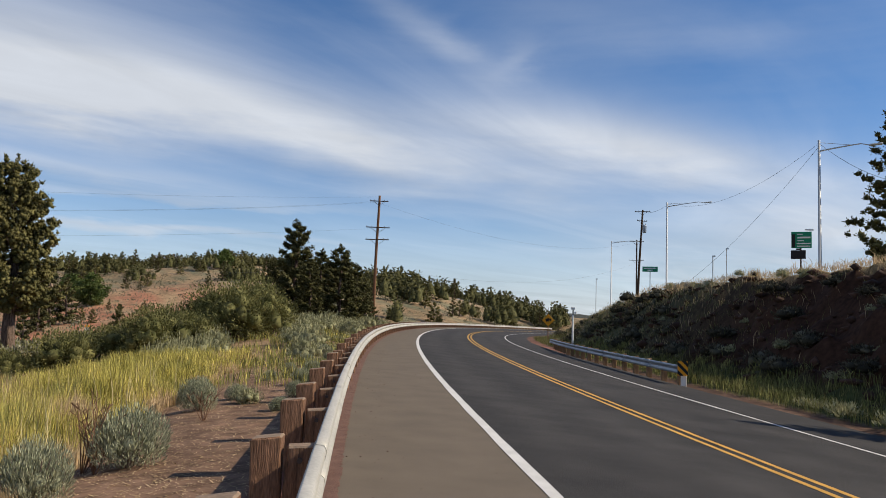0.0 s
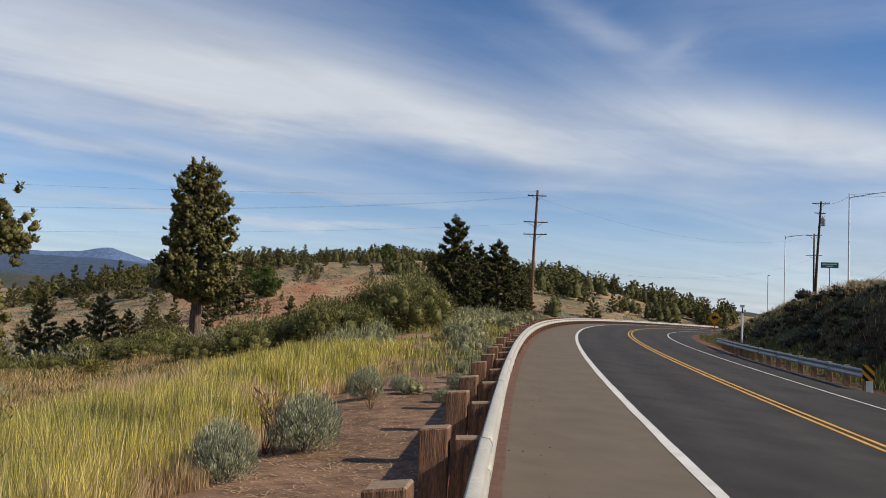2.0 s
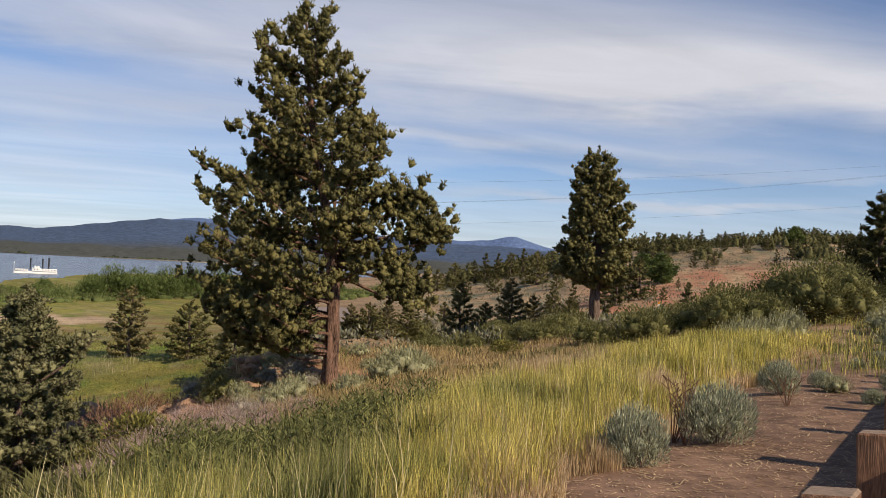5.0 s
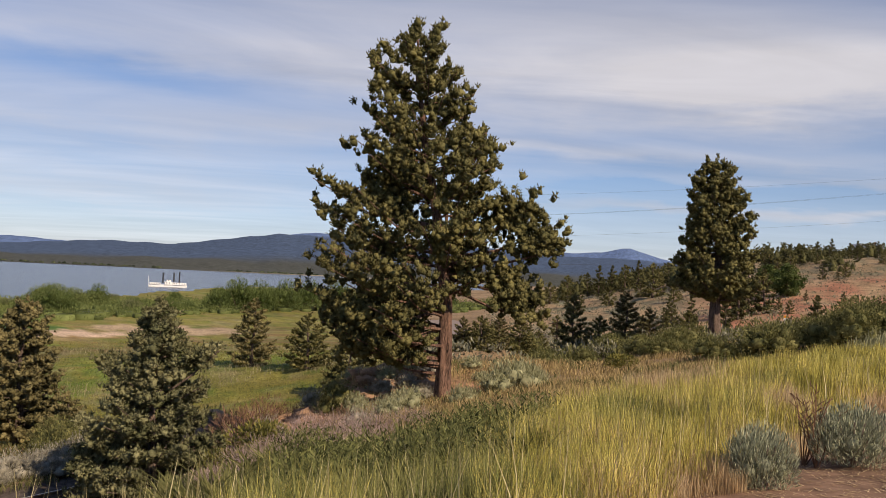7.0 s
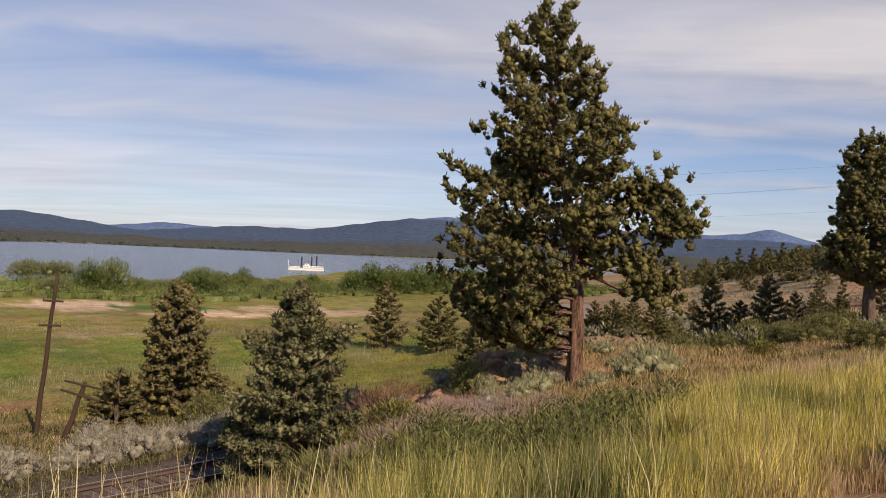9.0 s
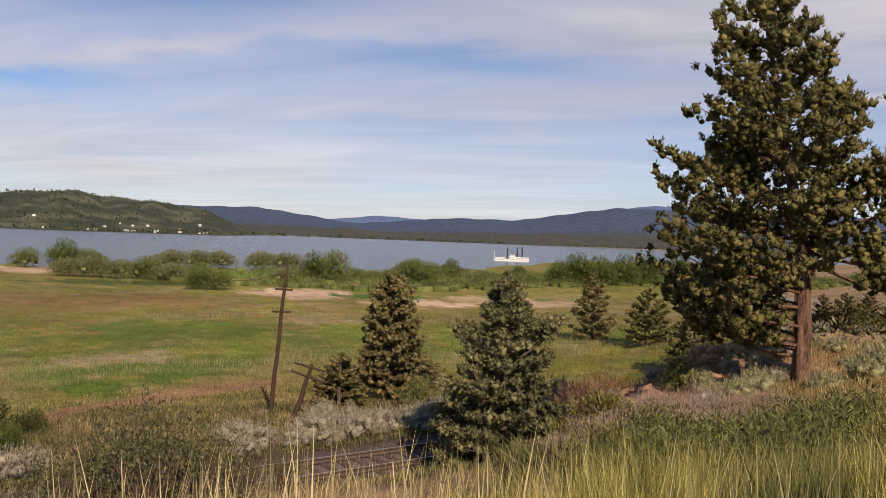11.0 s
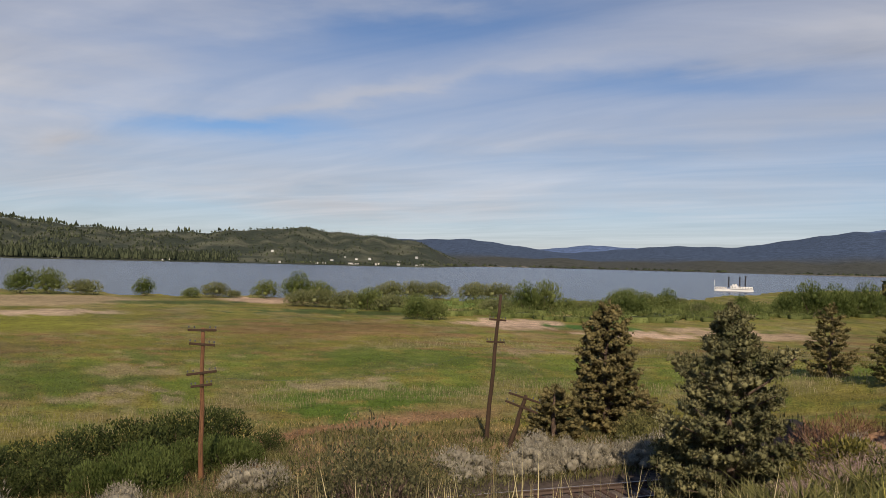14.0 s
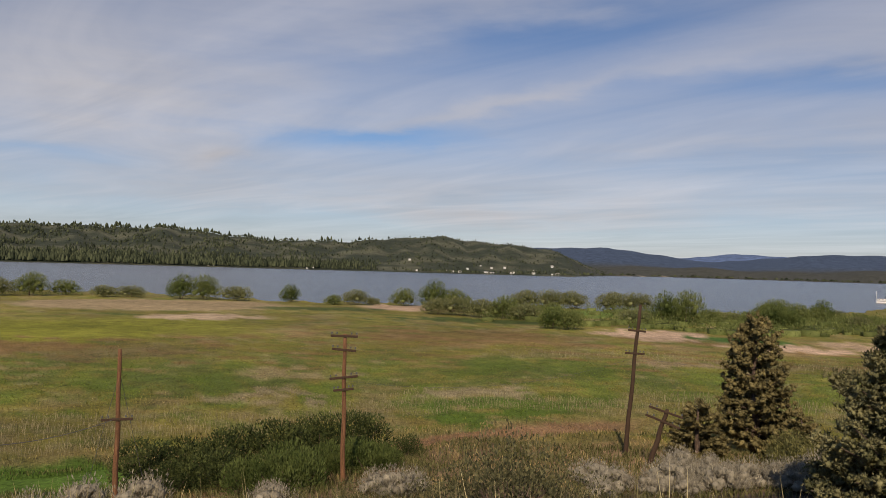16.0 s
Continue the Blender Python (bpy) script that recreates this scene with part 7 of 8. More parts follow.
for k, az, d, s, f in ((1, 93.2, 163, 0.95, 1.0), (0, 91.8, 162, 1.0, 0.95), (1, 90.2, 160, 0.9, 0.95), (1, 90.2, 216, 1.2, 1.0), (1, 88.4, 218, 1.1, 1.2), (1, 86.9, 222, 1.2, 1.0), (1, 84.2, 222, 1.3, 0.95), (1, 82.4, 222, 1.3, 0.95),
                       (2, 88.3, 136, 0.8, 0.9), (0, 87.0, 136, 0.8, 0.9), (1, 82.6, 162, 0.9, 0.8), (2, 80.4, 164, 1.0, 1.15), (0, 79.2, 166, 1.1, 1.25), (0, 77.6, 178, 0.9, 0.7), (1, 76.0, 176, 0.9, 0.7), (0, 74.6, 168, 1.0, 0.7), (1, 71.8, 226, 0.9, 0.7)):
    willow(k, az, d, s, f)
rwil = random.Random(31)
for k in range(58):
    az = rwil.uniform(46, 74.5)
    d = float(np.interp(az, [46, 58, 66, 74], [300, 240, 190, 165])) + rwil.uniform(-22, 60)
    willow(rwil.choice([0, 0, 1, 2]), az, d, rwil.uniform(0.7, 1.25) * (0.62 if 63.8 < az < 70 else 1), rwil.uniform(0.75, 1.05))
for az, d, s in ((63.0, 195, 1.1), (61.5, 200, 1.5), (60.0, 205, 1.4), (58.4, 210, 1.5), (56.8, 220, 1.5), (54.5, 230, 1.6)):
    willow(2, az, d, s, 0.95)


def shore_brush():
    """The low brush between the meadow and the lake, one tangle."""
    r = np.random.RandomState(142)
    got = []
    for k in range(520):
        az = 43 + (50 if k < 330 else 34) * r.rand()
        d = float(np.interp(az, [43, 58, 66, 74, 93], [250, 205, 165, 138, 150])) + 70 * r.rand()
        x, y = polar(az, d)
        s = 1.0 + 1.3 * r.rand()
        p = r.normal(0, 1, (90, 3))
        p[:, 2] = np.abs(p[:, 2])
        p /= np.linalg.norm(p, axis=1)[:, None]
        c = np.array([x, y, max(land1(x, y), LAKE_Z) + 0.1])
        q = s * np.array([1.6, 1.6, 0.9])
        got.append(tufts(c + p * q * (0.85 + 0.25 * np.sin(p[:, :1] * 6 + x)), p + np.array([0, 0, 0.8]), 0.55, 0.12, r, 0.3))
        got.append((CORNERS * 1.05 * q * (0.85 + 0.3 * r.rand(8, 1)) * 0.7 + c, CORE_FACES))
    v, f = merge(got)
    ob = new("shore_brush", fast_mesh("shore_brush", v, f, M_WILLOW))
    tagged(ob, "low olive-green brush along the lake shore", "brush", kind="stuff")


shore_brush()


def slope_brush():
    """Low green brush that fills the slope between the single shrubs."""
    r = np.random.RandomState(151)
    for name, mt, count, size, lb in (("slope_brush", M_SHRUB, 150, 1.0, "low olive-green brush over the slope"), ("slope_sagebrush", M_SAGE_HILL, 80, 0.7, "low grey sagebrush over the slope")):
        got = []
        for k in range(count):
            az = 17 + 38 * r.rand()
            d = float(np.interp(az, [17, 30, 40, 55], [33, 36, 40, 34])) + 34 * r.rand() ** 1.4
            x, y = polar(az, d)
            s = (0.5 + 0.9 * r.rand() ** 1.5) * size
            p = r.normal(0, 1, (130, 3))
            p[:, 2] = np.abs(p[:, 2])
            p /= np.linalg.norm(p, axis=1)[:, None]
            c = np.array([x, y, land1(x, y) + 0.05])
            q = s * np.array([1.25, 1.25, 1.0])
            got.append(tufts(c + p * q * (0.45 + 0.55 * r.rand(130, 1) ** 0.5) * (0.85 + 0.3 * np.sin(p[:, :1] * 6 + x)), p + np.array([0, 0, 0.7]), 0.20, 0.07, r, 0.3))
        v, f = merge(got)
        ob = new(name, fast_mesh(name, v, f, mt))
        tagged(ob, lb, "brush", kind="stuff")


slope_brush()

# ---------------------------------------------------------------- grasses, as stuff
def blades(name, x, y, height, width, material, label, seed, lean=0.22, drift=(0.0, 0.0), cover=False):
    """Standing stalks: one bent kite each."""
    r = np.random.RandomState(seed)
    n = len(x)
    z = land(x, y) - 0.02
    h = height * (0.55 + 0.75 * r.rand(n))
    a = r.rand(n) * 6.283
    w = width * (0.7 + 0.6 * r.rand(n))
    lx, ly = r.normal(drift[0], lean, n) * h, r.normal(drift[1], lean, n) * h
    p0 = np.stack([x, y, z], 1)
    p2 = np.stack([x + lx, y + ly, z + h], 1)
    mid = np.stack([x + lx * 0.35, y + ly * 0.35, z + h * 0.62], 1)
    sd = np.stack([np.cos(a) * w, np.sin(a) * w, 0 * w], 1)
    v = np.stack([p0, mid - sd, p2, mid + sd], 1).reshape(-1, 3)
    ob = new(name, fast_mesh(name, v, np.arange(n * 4).reshape(-1, 4), material))
    if cover:                                             # each stalk of the sward's own colour where it grows
        cc = np.ones((n, 4), np.float32)
        cc[:, :3] = cover_colour(x, y, z) * (0.85 + 0.45 * r.rand(n))[:, None]
        ob.data.color_attributes.new("cover", "FLOAT_COLOR", "POINT").data.foreach_set("color", np.repeat(cc, 4, 0).ravel())
    tagged(ob, label, "grass", kind="stuff")
    return ob


def verge_points(n, seed, az0, az1, r0, r1, power=1.0):
    r = np.random.RandomState(seed)
    az = np.radians(az0 + (az1 - az0) * r.rand(n))
    d = r0 + (r1 - r0) * r.rand(n) ** power
    return -d * np.sin(az), d * np.cos(az)


def grass_mask(x, y):
    """Where the tall grass stands on the verge: a band beside the cinder strip."""
    az, d = np.degrees(np.arctan2(-x, y)), np.hypot(x, y)
    s, off = road_coords(x, y)
    u = -off - 2.0
    inner = np.interp(s, [0, 8, 16, 30], [1.6, 2.3, 2.9, 3.6]) + 0.25 * wavy(x, y, 1.7, 40)
    outer = np.interp(az, [6, 10, 14, 20, 28, 36, 44, 52, 60, 75, 100, 130], [20, 26, 27, 26, 23, 18, 12, 9.0, 7.6, 6.6, 6.4, 6.4]) + 1.2 * wavy(x, y, 5, 41)
    bushes = np.hypot(x - polar(20.4, 8.55)[0], y - polar(20.4, 8.55)[1]) > 0.5
    return (u > inner) & (d < outer) & bushes, az, d, np.interp(np.minimum(u - inner, (outer - d) * 0.7), [0, 0.9], [0.42, 1.0])


def tall_grass():
    x, y = verge_points(1500000, 50, 5, 130, 3.2, 28, 1.3)
    ok, az, d, tall = grass_mask(x, y)
    keep = np.random.RandomState(51).rand(len(x)) < np.interp(az, [5, 42, 47, 60, 75, 130], [1, 1, 0.33, 0.35, 0.35, 0.25])
    x, y, az, d, tall = (a[ok & keep] for a in (x, y, az, d, tall))
    n = wavy(x, y, 4.5, 42) + 0.6 * wavy(x, y, 1.4, 43)
    q = np.random.RandomState(52).rand(len(x))
    g = np.interp(az, [5, 41, 46, 62, 75], [-0.85, -0.75, 0.10, -0.1, -0.7]) + 0.75 * n
    green = g + (q - 0.5) * 1.1 > 0
    tall0 = tall
    tall = tall * (0.92 + 0.22 * wavy(x, y, 2.6, 47) + 0.14 * wavy(x, y, 0.8, 48))
    dry = ~green & ((q > np.interp(az, [22, 32, 46], [1.0, 0.55, 0.55])) | ((az > 20) & (tall0 < 0.5 + 0.6 * q * q) & (d < 12)) | (n + (q - 0.5) * 0.8 < -0.75) | ((d + 5 * (q - 0.5) + 2 * n > 14.5) & (az + 3 * n > 27)) | (tall < 0.36 + 0.3 * q) | (az + 16 * (q - 0.5) + 8 * n > 64))
    wide = 0.0013 + 0.00022 * d
    for nm, m, mt, h, lb, sd in (("tall_grass", ~green & ~dry, M_GRASS, 0.63, "ripening yellow-green tall grass on the verge", 1), ("green_grass", green, M_GRASS_GREEN, 0.66, "green tall grass patch on the verge", 2), ("dry_grass", dry, M_GRASS_DRY, 0.52, "dry straw-coloured grass on the verge", 3)):
        blades(nm, x[m], y[m], h * tall[m], wide[m], mt, lb, sd, 0.13)


tall_grass()


def seed_stalks():
    """Taller pale flowering stalks over the near grass."""
    r = np.random.RandomState(55)
    x, y = verge_points(5500, 56, 6, 128, 3.3, 20, 1.4)
    ok, az, d, _ = grass_mask(x, y)
    ok |= (az > 55) & (d > 4.0) & (d < 6.5)
    x, y, d = x[ok], y[ok], d[ok]
    x2, y2 = verge_points(560, 67, 60, 128, 4.6, 7.0, 1.0)
    high = np.concatenate([np.full(len(x), 0.76), np.full(len(x2), 0.86)])
    thick = np.concatenate([np.full(len(x), 1.0), np.full(len(x2), 2.0)])
    x, y = np.concatenate([x, x2]), np.concatenate([y, y2])
    d = np.hypot(x, y)
    blades("seed_stalks", x, y, high, (0.0014 + 0.0002 * d) * thick, mat("pale seed stalks", (0.46, 0.38, 0.18), 0.9, 0.2, 0.5, 3, 0, per="island", tint=(0.62, 0.53, 0.30), trans=0.3, spec=0.1), "tall pale seed stalks over the grass", 57, 0.10)


seed_stalks()


def green_weeds():
    """Broad-leaved green weeds where the grass gives way to dead brush."""
    r = np.random.RandomState(58)
    x, y = verge_points(24000, 59, 38, 66, 5.6, 14.5, 0.8)
    az, d = np.degrees(np.arctan2(-x, y)), np.hypot(x, y)
    k = wavy(x, y, 3.2, 44) + 0.5 * wavy(x, y, 1.1, 45) > np.interp(az, [38, 43, 56, 66], [0.7, -0.25, -0.15, 0.5]) + np.interp(d, [5.6, 7, 12, 14.5], [0.6, 0.0, 0.0, 0.4])
    x, y, d = x[k], y[k], d[k]
    blades("green_weeds", x, y, 0.55 + 0.15 * wavy(x, y, 1.5, 49), 0.011 + 0.0008 * d, M_SHRUB, "broad-leaved green weeds among the tall grass", 46, 0.42)


green_weeds()


def leafy_weeds():
    """Clumps of small broad leaves where the grass thins out."""
    r = np.random.RandomState(161)
    got = []
    for k in range(330):
        az, d = 40 + 18 * r.rand(), 6.6 + 6.2 * r.rand()
        if az < 43.5 and d < 9.5:
            continue
        x, y = polar(az, d)
        if wavy(np.array([x]), np.array([y]), 2.6, 162)[0] < -0.25:
            continue
        h = 0.48 + 0.48 * r.rand()
        p = r.normal(0, 1, (150, 3)) * np.array([0.15, 0.15, 0.0]) + np.array([x, y, land1(x, y)])
        z = r.rand(150) ** 0.6
        p[:, 2] += h * z
        dirs = np.stack([r.normal(0, 1, 150), r.normal(0, 1, 150), 0.7 + 0.9 * r.rand(150)], 1)
        got.append(tufts(p, dirs, 0.085, 0.018, r, 0.25))
    v, f = merge(got)
    ob = new("leafy_weeds", fast_mesh("leafy_weeds", v, f, M_LEAFY))
    tagged(ob, "dark green leafy weeds in the verge grass", "weeds", kind="stuff")


leafy_weeds()


def slope_grass():
    """Thin dry grass over the slope and under the shrubs."""
    x, y = verge_points(60000, 60, 8, 120, 9, 46, 0.9)
    s, off = road_coords(x, y)
    td, ts = track_coords(x, y)
    ok = (off < -8) & ((td > 2.6) | (ts > 55)) & (wavy(x, y, 7, 61) > -0.35)
    ok &= (np.abs(from_path(*sky_ranges(x, y))) > 1.9) | (x * 0.2 > -y)
    x, y = x[ok], y[ok]
    d = np.hypot(x, y)
    g = wavy(x, y, 6, 62) > 0.1
    blades("slope_grass", x[~g], y[~g], 0.22, 0.003 + 0.0003 * d[~g], M_TAWNY, "short dry grass over the slope", 4, 0.3)
    blades("slope_weeds", x[g], y[g], 0.30, 0.005 + 0.0005 * d[g], M_WEED, "low green weeds over the slope", 5, 0.35)


slope_grass()


def tawny_grass():
    """Short tawny grass over the hump on which the large juniper stands."""
    x, y = verge_points(42000, 63, 28, 58, 13, 37, 0.8)
    td, ts = track_coords(x, y)
    k = ((td > 3) | (ts > 55)) & (wavy(x, y, 2.5, 64) > -0.6)
    k &= (np.abs(np.degrees(np.arctan2(-x, y)) - 57.6) > 1.9) | (np.abs(np.hypot(x, y) - 26) > 3)      # the bare rocks
    x, y = x[k], y[k]
    d = np.hypot(x, y)
    blades("tawny_grass", x, y, 0.24 + 0.08 * wavy(x, y, 1.7, 65), 0.002 + 0.0003 * d, M_TAWNY, "short tawny grass round the large juniper", 66, 0.3)


tawny_grass()


def bench_weeds():
    """Weeds and grass on the railway's bench and round the telegraph poles."""
    x, y = verge_points(52000, 68, 66, 126, 14, 39, 0.7)
    td, ts = track_coords(x, y)
    k = ((td > 2.3) | (ts > 55)) & (wavy(x, y, 3, 69) > -0.5) & ((np.hypot(x, y) > 24.5) | (-x < -0.1 * y))
    x, y = x[k], y[k]
    d = np.hypot(x, y)
    g = wavy(x, y, 5, 70) + 0.5 * wavy(x, y, 1.3, 71) > np.interp(d, [16, 26, 40], [-0.4, -0.9, -0.6])
    worn = np.abs(from_path(*sky_ranges(x, y))) < 1.9
    x, y, d, g = x[~worn], y[~worn], d[~worn], g[~worn]
    lush = ((np.degrees(np.arctan2(-x, y)) - 122) / 6) ** 2 + ((d - 36) / 4.5) ** 2 < 1
    blades("lush_grass", x[lush], y[lush], 0.25, 0.004 + 0.0004 * d[lush], M_LEAFY, "bright green grass beyond the railway", 74, 0.3)
    x, y, d, g = x[~lush], y[~lush], d[~lush], g[~lush]
    blades("bench_weeds", x[g], y[g], 0.30, 0.003 + 0.0004 * d[g], M_WEED, "green weeds beside the railway", 72, 0.35)
    blades("bench_grass", x[~g], y[~g], 0.30, 0.002 + 0.0003 * d[~g], M_TAWNY, "tawny grass beside the railway", 73, 0.3)


bench_weeds()


def mound_grass():
    """Green and yellow grass between the sagebrush behind the guardrail."""
    r = np.random.RandomState(171)
    n = 26000
    s, u = 18 + 66 * r.rand(n), 0.7 + 9 * r.rand(n) ** 1.2
    x, y, _ = road_point(s, -2.3 - u * (0.4 + s / 110))
    k = wavy(x, y, 3.5, 172) + 0.5 * wavy(x, y, 1.2, 173) > 0.0
    x, y = x[k], y[k]
    d = np.hypot(x, y)
    g = r.rand(len(x)) < 0.6
    blades("mound_grass", x[g], y[g], 0.34, 0.002 + 0.0003 * d[g], M_GRASS_GREEN, "green grass between sagebrush behind the guardrail", 174, 0.15)
    blades("mound_straw", x[~g], y[~g], 0.30, 0.002 + 0.0003 * d[~g], M_GRASS, "yellow grass between sagebrush behind the guardrail", 175, 0.15)


mound_grass()


def meadow_grass():
    """Reed and sedge bands that stand up out of the meadow."""
    r = np.random.RandomState(70)
    n = 170000
    az = 50 + 80 * r.rand(n)
    d = 38 + 130 * r.rand(n) ** 1.5
    x, y = -d * np.sin(np.radians(az)), d * np.cos(np.radians(az))
    band = np.abs(d * (1 + 0.04 * wavy(x, y, 30, 71)) - np.interp(az, [50, 80, 100, 130], [62, 58, 53, 46])) < 4.0 + 2.2 * wavy(x, y, 12, 72)
    band |= (np.abs(d * (1 + 0.03 * wavy(x, y, 40, 73)) - 92) < 4) & (az < 92)
    x1, y1, d1 = x[band], y[band], d[band]
    blades("meadow_reeds", x1, y1, 0.40, 0.002 + 0.00014 * d1, mat("pale reeds", (0.205, 0.172, 0.088), 0.9, 0.2, 0.2, 2, 0, per="island", tint=(0.335, 0.285, 0.165), trans=0.2), "pale dry reed band in the meadow", 6, 0.2)
    rest = ~band & (d < 105) & (r.rand(n) < 0.75)
    x2, y2, d2 = x[rest], y[rest], d[rest]
    blades("meadow_grass", x2, y2, 0.15, 0.005 + 0.0004 * d2, mat("meadow sedge", (0, 0, 0), 0.9, 0.3, 0.1, 2, 0, attr="cover", per="island", even=0.3, trans=0.2), "green and tawny meadow grass", 7, 0.3, cover=True)


meadow_grass()


def bank_grass():
    r = np.random.RandomState(80)
    n = 60000
    s = 6 + 90 * r.rand(n)
    off = 10.2 + 10.0 * r.rand(n)
    face = (off > 12.8) & (off < 17.2)
    keep = np.where(face, r.rand(n) < np.interp(s, [30, 55], [0.03, 0.6]), r.rand(n) < np.where(off > 17.2, 0.45, 0.9))
    x, y, z = road_point(s[keep], off[keep])
    o = off[keep]
    low = (o < 12.8) | ((o < 17.0) & (r.rand(len(o)) < 0.8))
    blades("bank_weeds", x[low], y[low], 0.40, np.full(low.sum(), 0.010), M_WEED, "green weeds on the foot and face of the bank", 8, 0.3)
    sl, ol = 8 + 55 * r.rand(9000) ** 1.2, 10.0 + 2.6 * r.rand(9000)
    xl, yl, _ = road_point(sl, ol)
    blades("bank_foot_grass", xl, yl, 0.42, 0.003 + 0.00025 * np.hypot(xl, yl), M_GRASS_GREEN, "green grass along the foot of the bank", 10, 0.22)
    blades("bank_straw", x[~low], y[~low], 0.46, np.full((~low).sum(), 0.010), M_GRASS_DRY, "dry straw grass along the bank", 9, 0.35)


bank_grass()


# ---------------------------------------------------------------- far woods and hill scrub, as stuff
def far_cones(name, x, y, z, h, w, material, label, seed, sides=5, category="trees"):
    """Many small ragged conical trees in one mesh."""
    r = np.random.RandomState(seed)
    n = len(x)
    a = np.arange(sides) / sides * 6.283
    ph = r.rand(n) * 6.28
    rad = w[:, None] * (0.7 + 0.6 * r.rand(n, sides))
    ring = np.stack([x[:, None] + rad * np.cos(a + ph[:, None]), y[:, None] + rad * np.sin(a + ph[:, None]), z[:, None] + h[:, None] * (0.08 + 0.2 * r.rand(n, sides))], -1)
    mid = np.stack([x[:, None] + rad * 0.75 * np.cos(a + ph[:, None] + 0.6), y[:, None] + rad * 0.75 * np.sin(a + ph[:, None] + 0.6), z[:, None] + h[:, None] * (0.45 + 0.2 * r.rand(n, sides))], -1)
    top = np.stack([x, y, z + h], -1)[:, None]
    v = np.concatenate([ring, mid, top], 1).reshape(-1, 3)
    k = 2 * sides + 1
    f = []
    for i in range(sides):
        j = (i + 1) % sides
        f += [(i, j, sides + i), (j, sides + j, sides + i), (sides + i, sides + j, 2 * sides)]
    f = (np.arange(n)[:, None, None] * k + np.array(f)[None]).reshape(-1, 3)
    ob = new(name, fast_mesh(name, v, f, material))
    tagged(ob, label, category, kind="stuff")


def far_woods():
    r = np.random.RandomState(90)
    n = 15000
    az = 84.5 + 45 * r.rand(n)
    d = np.interp(az, FAR_AZ, FAR_R) + 10 + 880 * r.rand(n) ** 1.3
    x, y = -d * np.sin(np.radians(az)), d * np.cos(np.radians(az))
    dens = np.clip(0.45 + 0.7 * wavy(x, y, 240, 91), 0.05, 1) * np.where(d < np.interp(az, FAR_AZ, FAR_R) + 120, 1.3, 0.7) * np.interp(az, [84, 100, 106, 130], [0.55, 0.7, 1.0, 1.2])
    k = r.rand(n) < dens
    x, y, az = x[k], y[k], az[k]
    h = (3.0 + 4 * r.rand(len(x)) ** 1.4) * np.interp(az, [84, 103, 112, 130], [0.7, 0.9, 1.25, 1.3])
    far_cones("far_woods", x, y, land(x, y), h, h * 0.34, M_FARTREE, "wooded slope across the lake", 92)
    n = 2400
    az = 101 + 28 * r.rand(n) ** 0.8
    d = np.interp(az, FAR_AZ, FAR_R) + 8 + 190 * r.rand(n) ** 1.2
    x, y = -d * np.sin(np.radians(az)), d * np.cos(np.radians(az))
    h = (6 + 9 * r.rand(n)) * np.interp(az, [101, 106, 130], [0.7, 1.0, 1.15])
    far_cones("far_shore_woods", x, y, land(x, y), h, h * 0.20, M_FARTREE, "tall dark conifers along the far shore", 96)
    n = 110
    az = np.concatenate([100 + 26 * r.rand(n // 2), 112 + 8 * r.rand(n // 2)])
    d = 2180 + 80 * r.rand(n)
    x, y = -d * np.sin(np.radians(az)), d * np.cos(np.radians(az))
    h = 7 + 9 * r.rand(n) ** 1.5
    far_cones("skyline_trees", x, y, land(x, y), h, h * 0.25, M_FARTREE, "conifers along the skyline across the lake", 93)
    n = 380
    az = 42 + 46 * r.rand(n)
    d = np.interp(az, FAR_AZ, FAR_R) + 25 * r.rand(n) ** 2 + 12
    x, y = -d * np.sin(np.radians(az)), d * np.cos(np.radians(az))
    h = (2.5 + 5 * r.rand(n)) * (wavy(x, y, 260, 94) > -0.2)
    far_cones("far_shore_trees", x, y, land(x, y), h + 0.5, h * 0.7 + 1, M_FARTREE, "low trees along the far shore", 95)


far_woods()


def hill_scrub():
    r = np.random.RandomState(97)
    n = 8500
    az = -8 + 66 * r.rand(n)
    d = np.where(az > 36, 46, 62) + 200 * r.rand(n) ** 1.2
    x, y = -d * np.sin(np.radians(az)), d * np.cos(np.radians(az))
    s, off = road_coords(x, y)
    k = ((off < -8) | (s > 240)) & (wavy(x, y, 26, 98) > -0.6) & ((az < 44) | ((d < 110) & (az < 49)))
    x, y = x[k], y[k]
    n = len(x)
    h = 0.5 + 0.7 * r.rand(n)
    c = np.repeat(np.stack([x, y, land(x, y) + 0.1], 1), 12, 0)
    p = r.normal(0, 1, (n * 12, 3))
    p[:, 2] = np.abs(p[:, 2])
    p /= np.linalg.norm(p, axis=1)[:, None]
    hh = np.repeat(h, 12)
    v, f = tufts(c + p * hh[:, None] * np.array([0.8, 0.8, 0.55]), p + np.array([0, 0, 0.4]), hh * 0.40, hh * 0.17, r, 0.3)
    ob = new("hill_sagebrush", fast_mesh("hill_sagebrush", v, f, M_SAGE_HILL))
    tagged(ob, "grey-green sagebrush scattered over the hill", "sagebrush", kind="stuff")


hill_scrub()


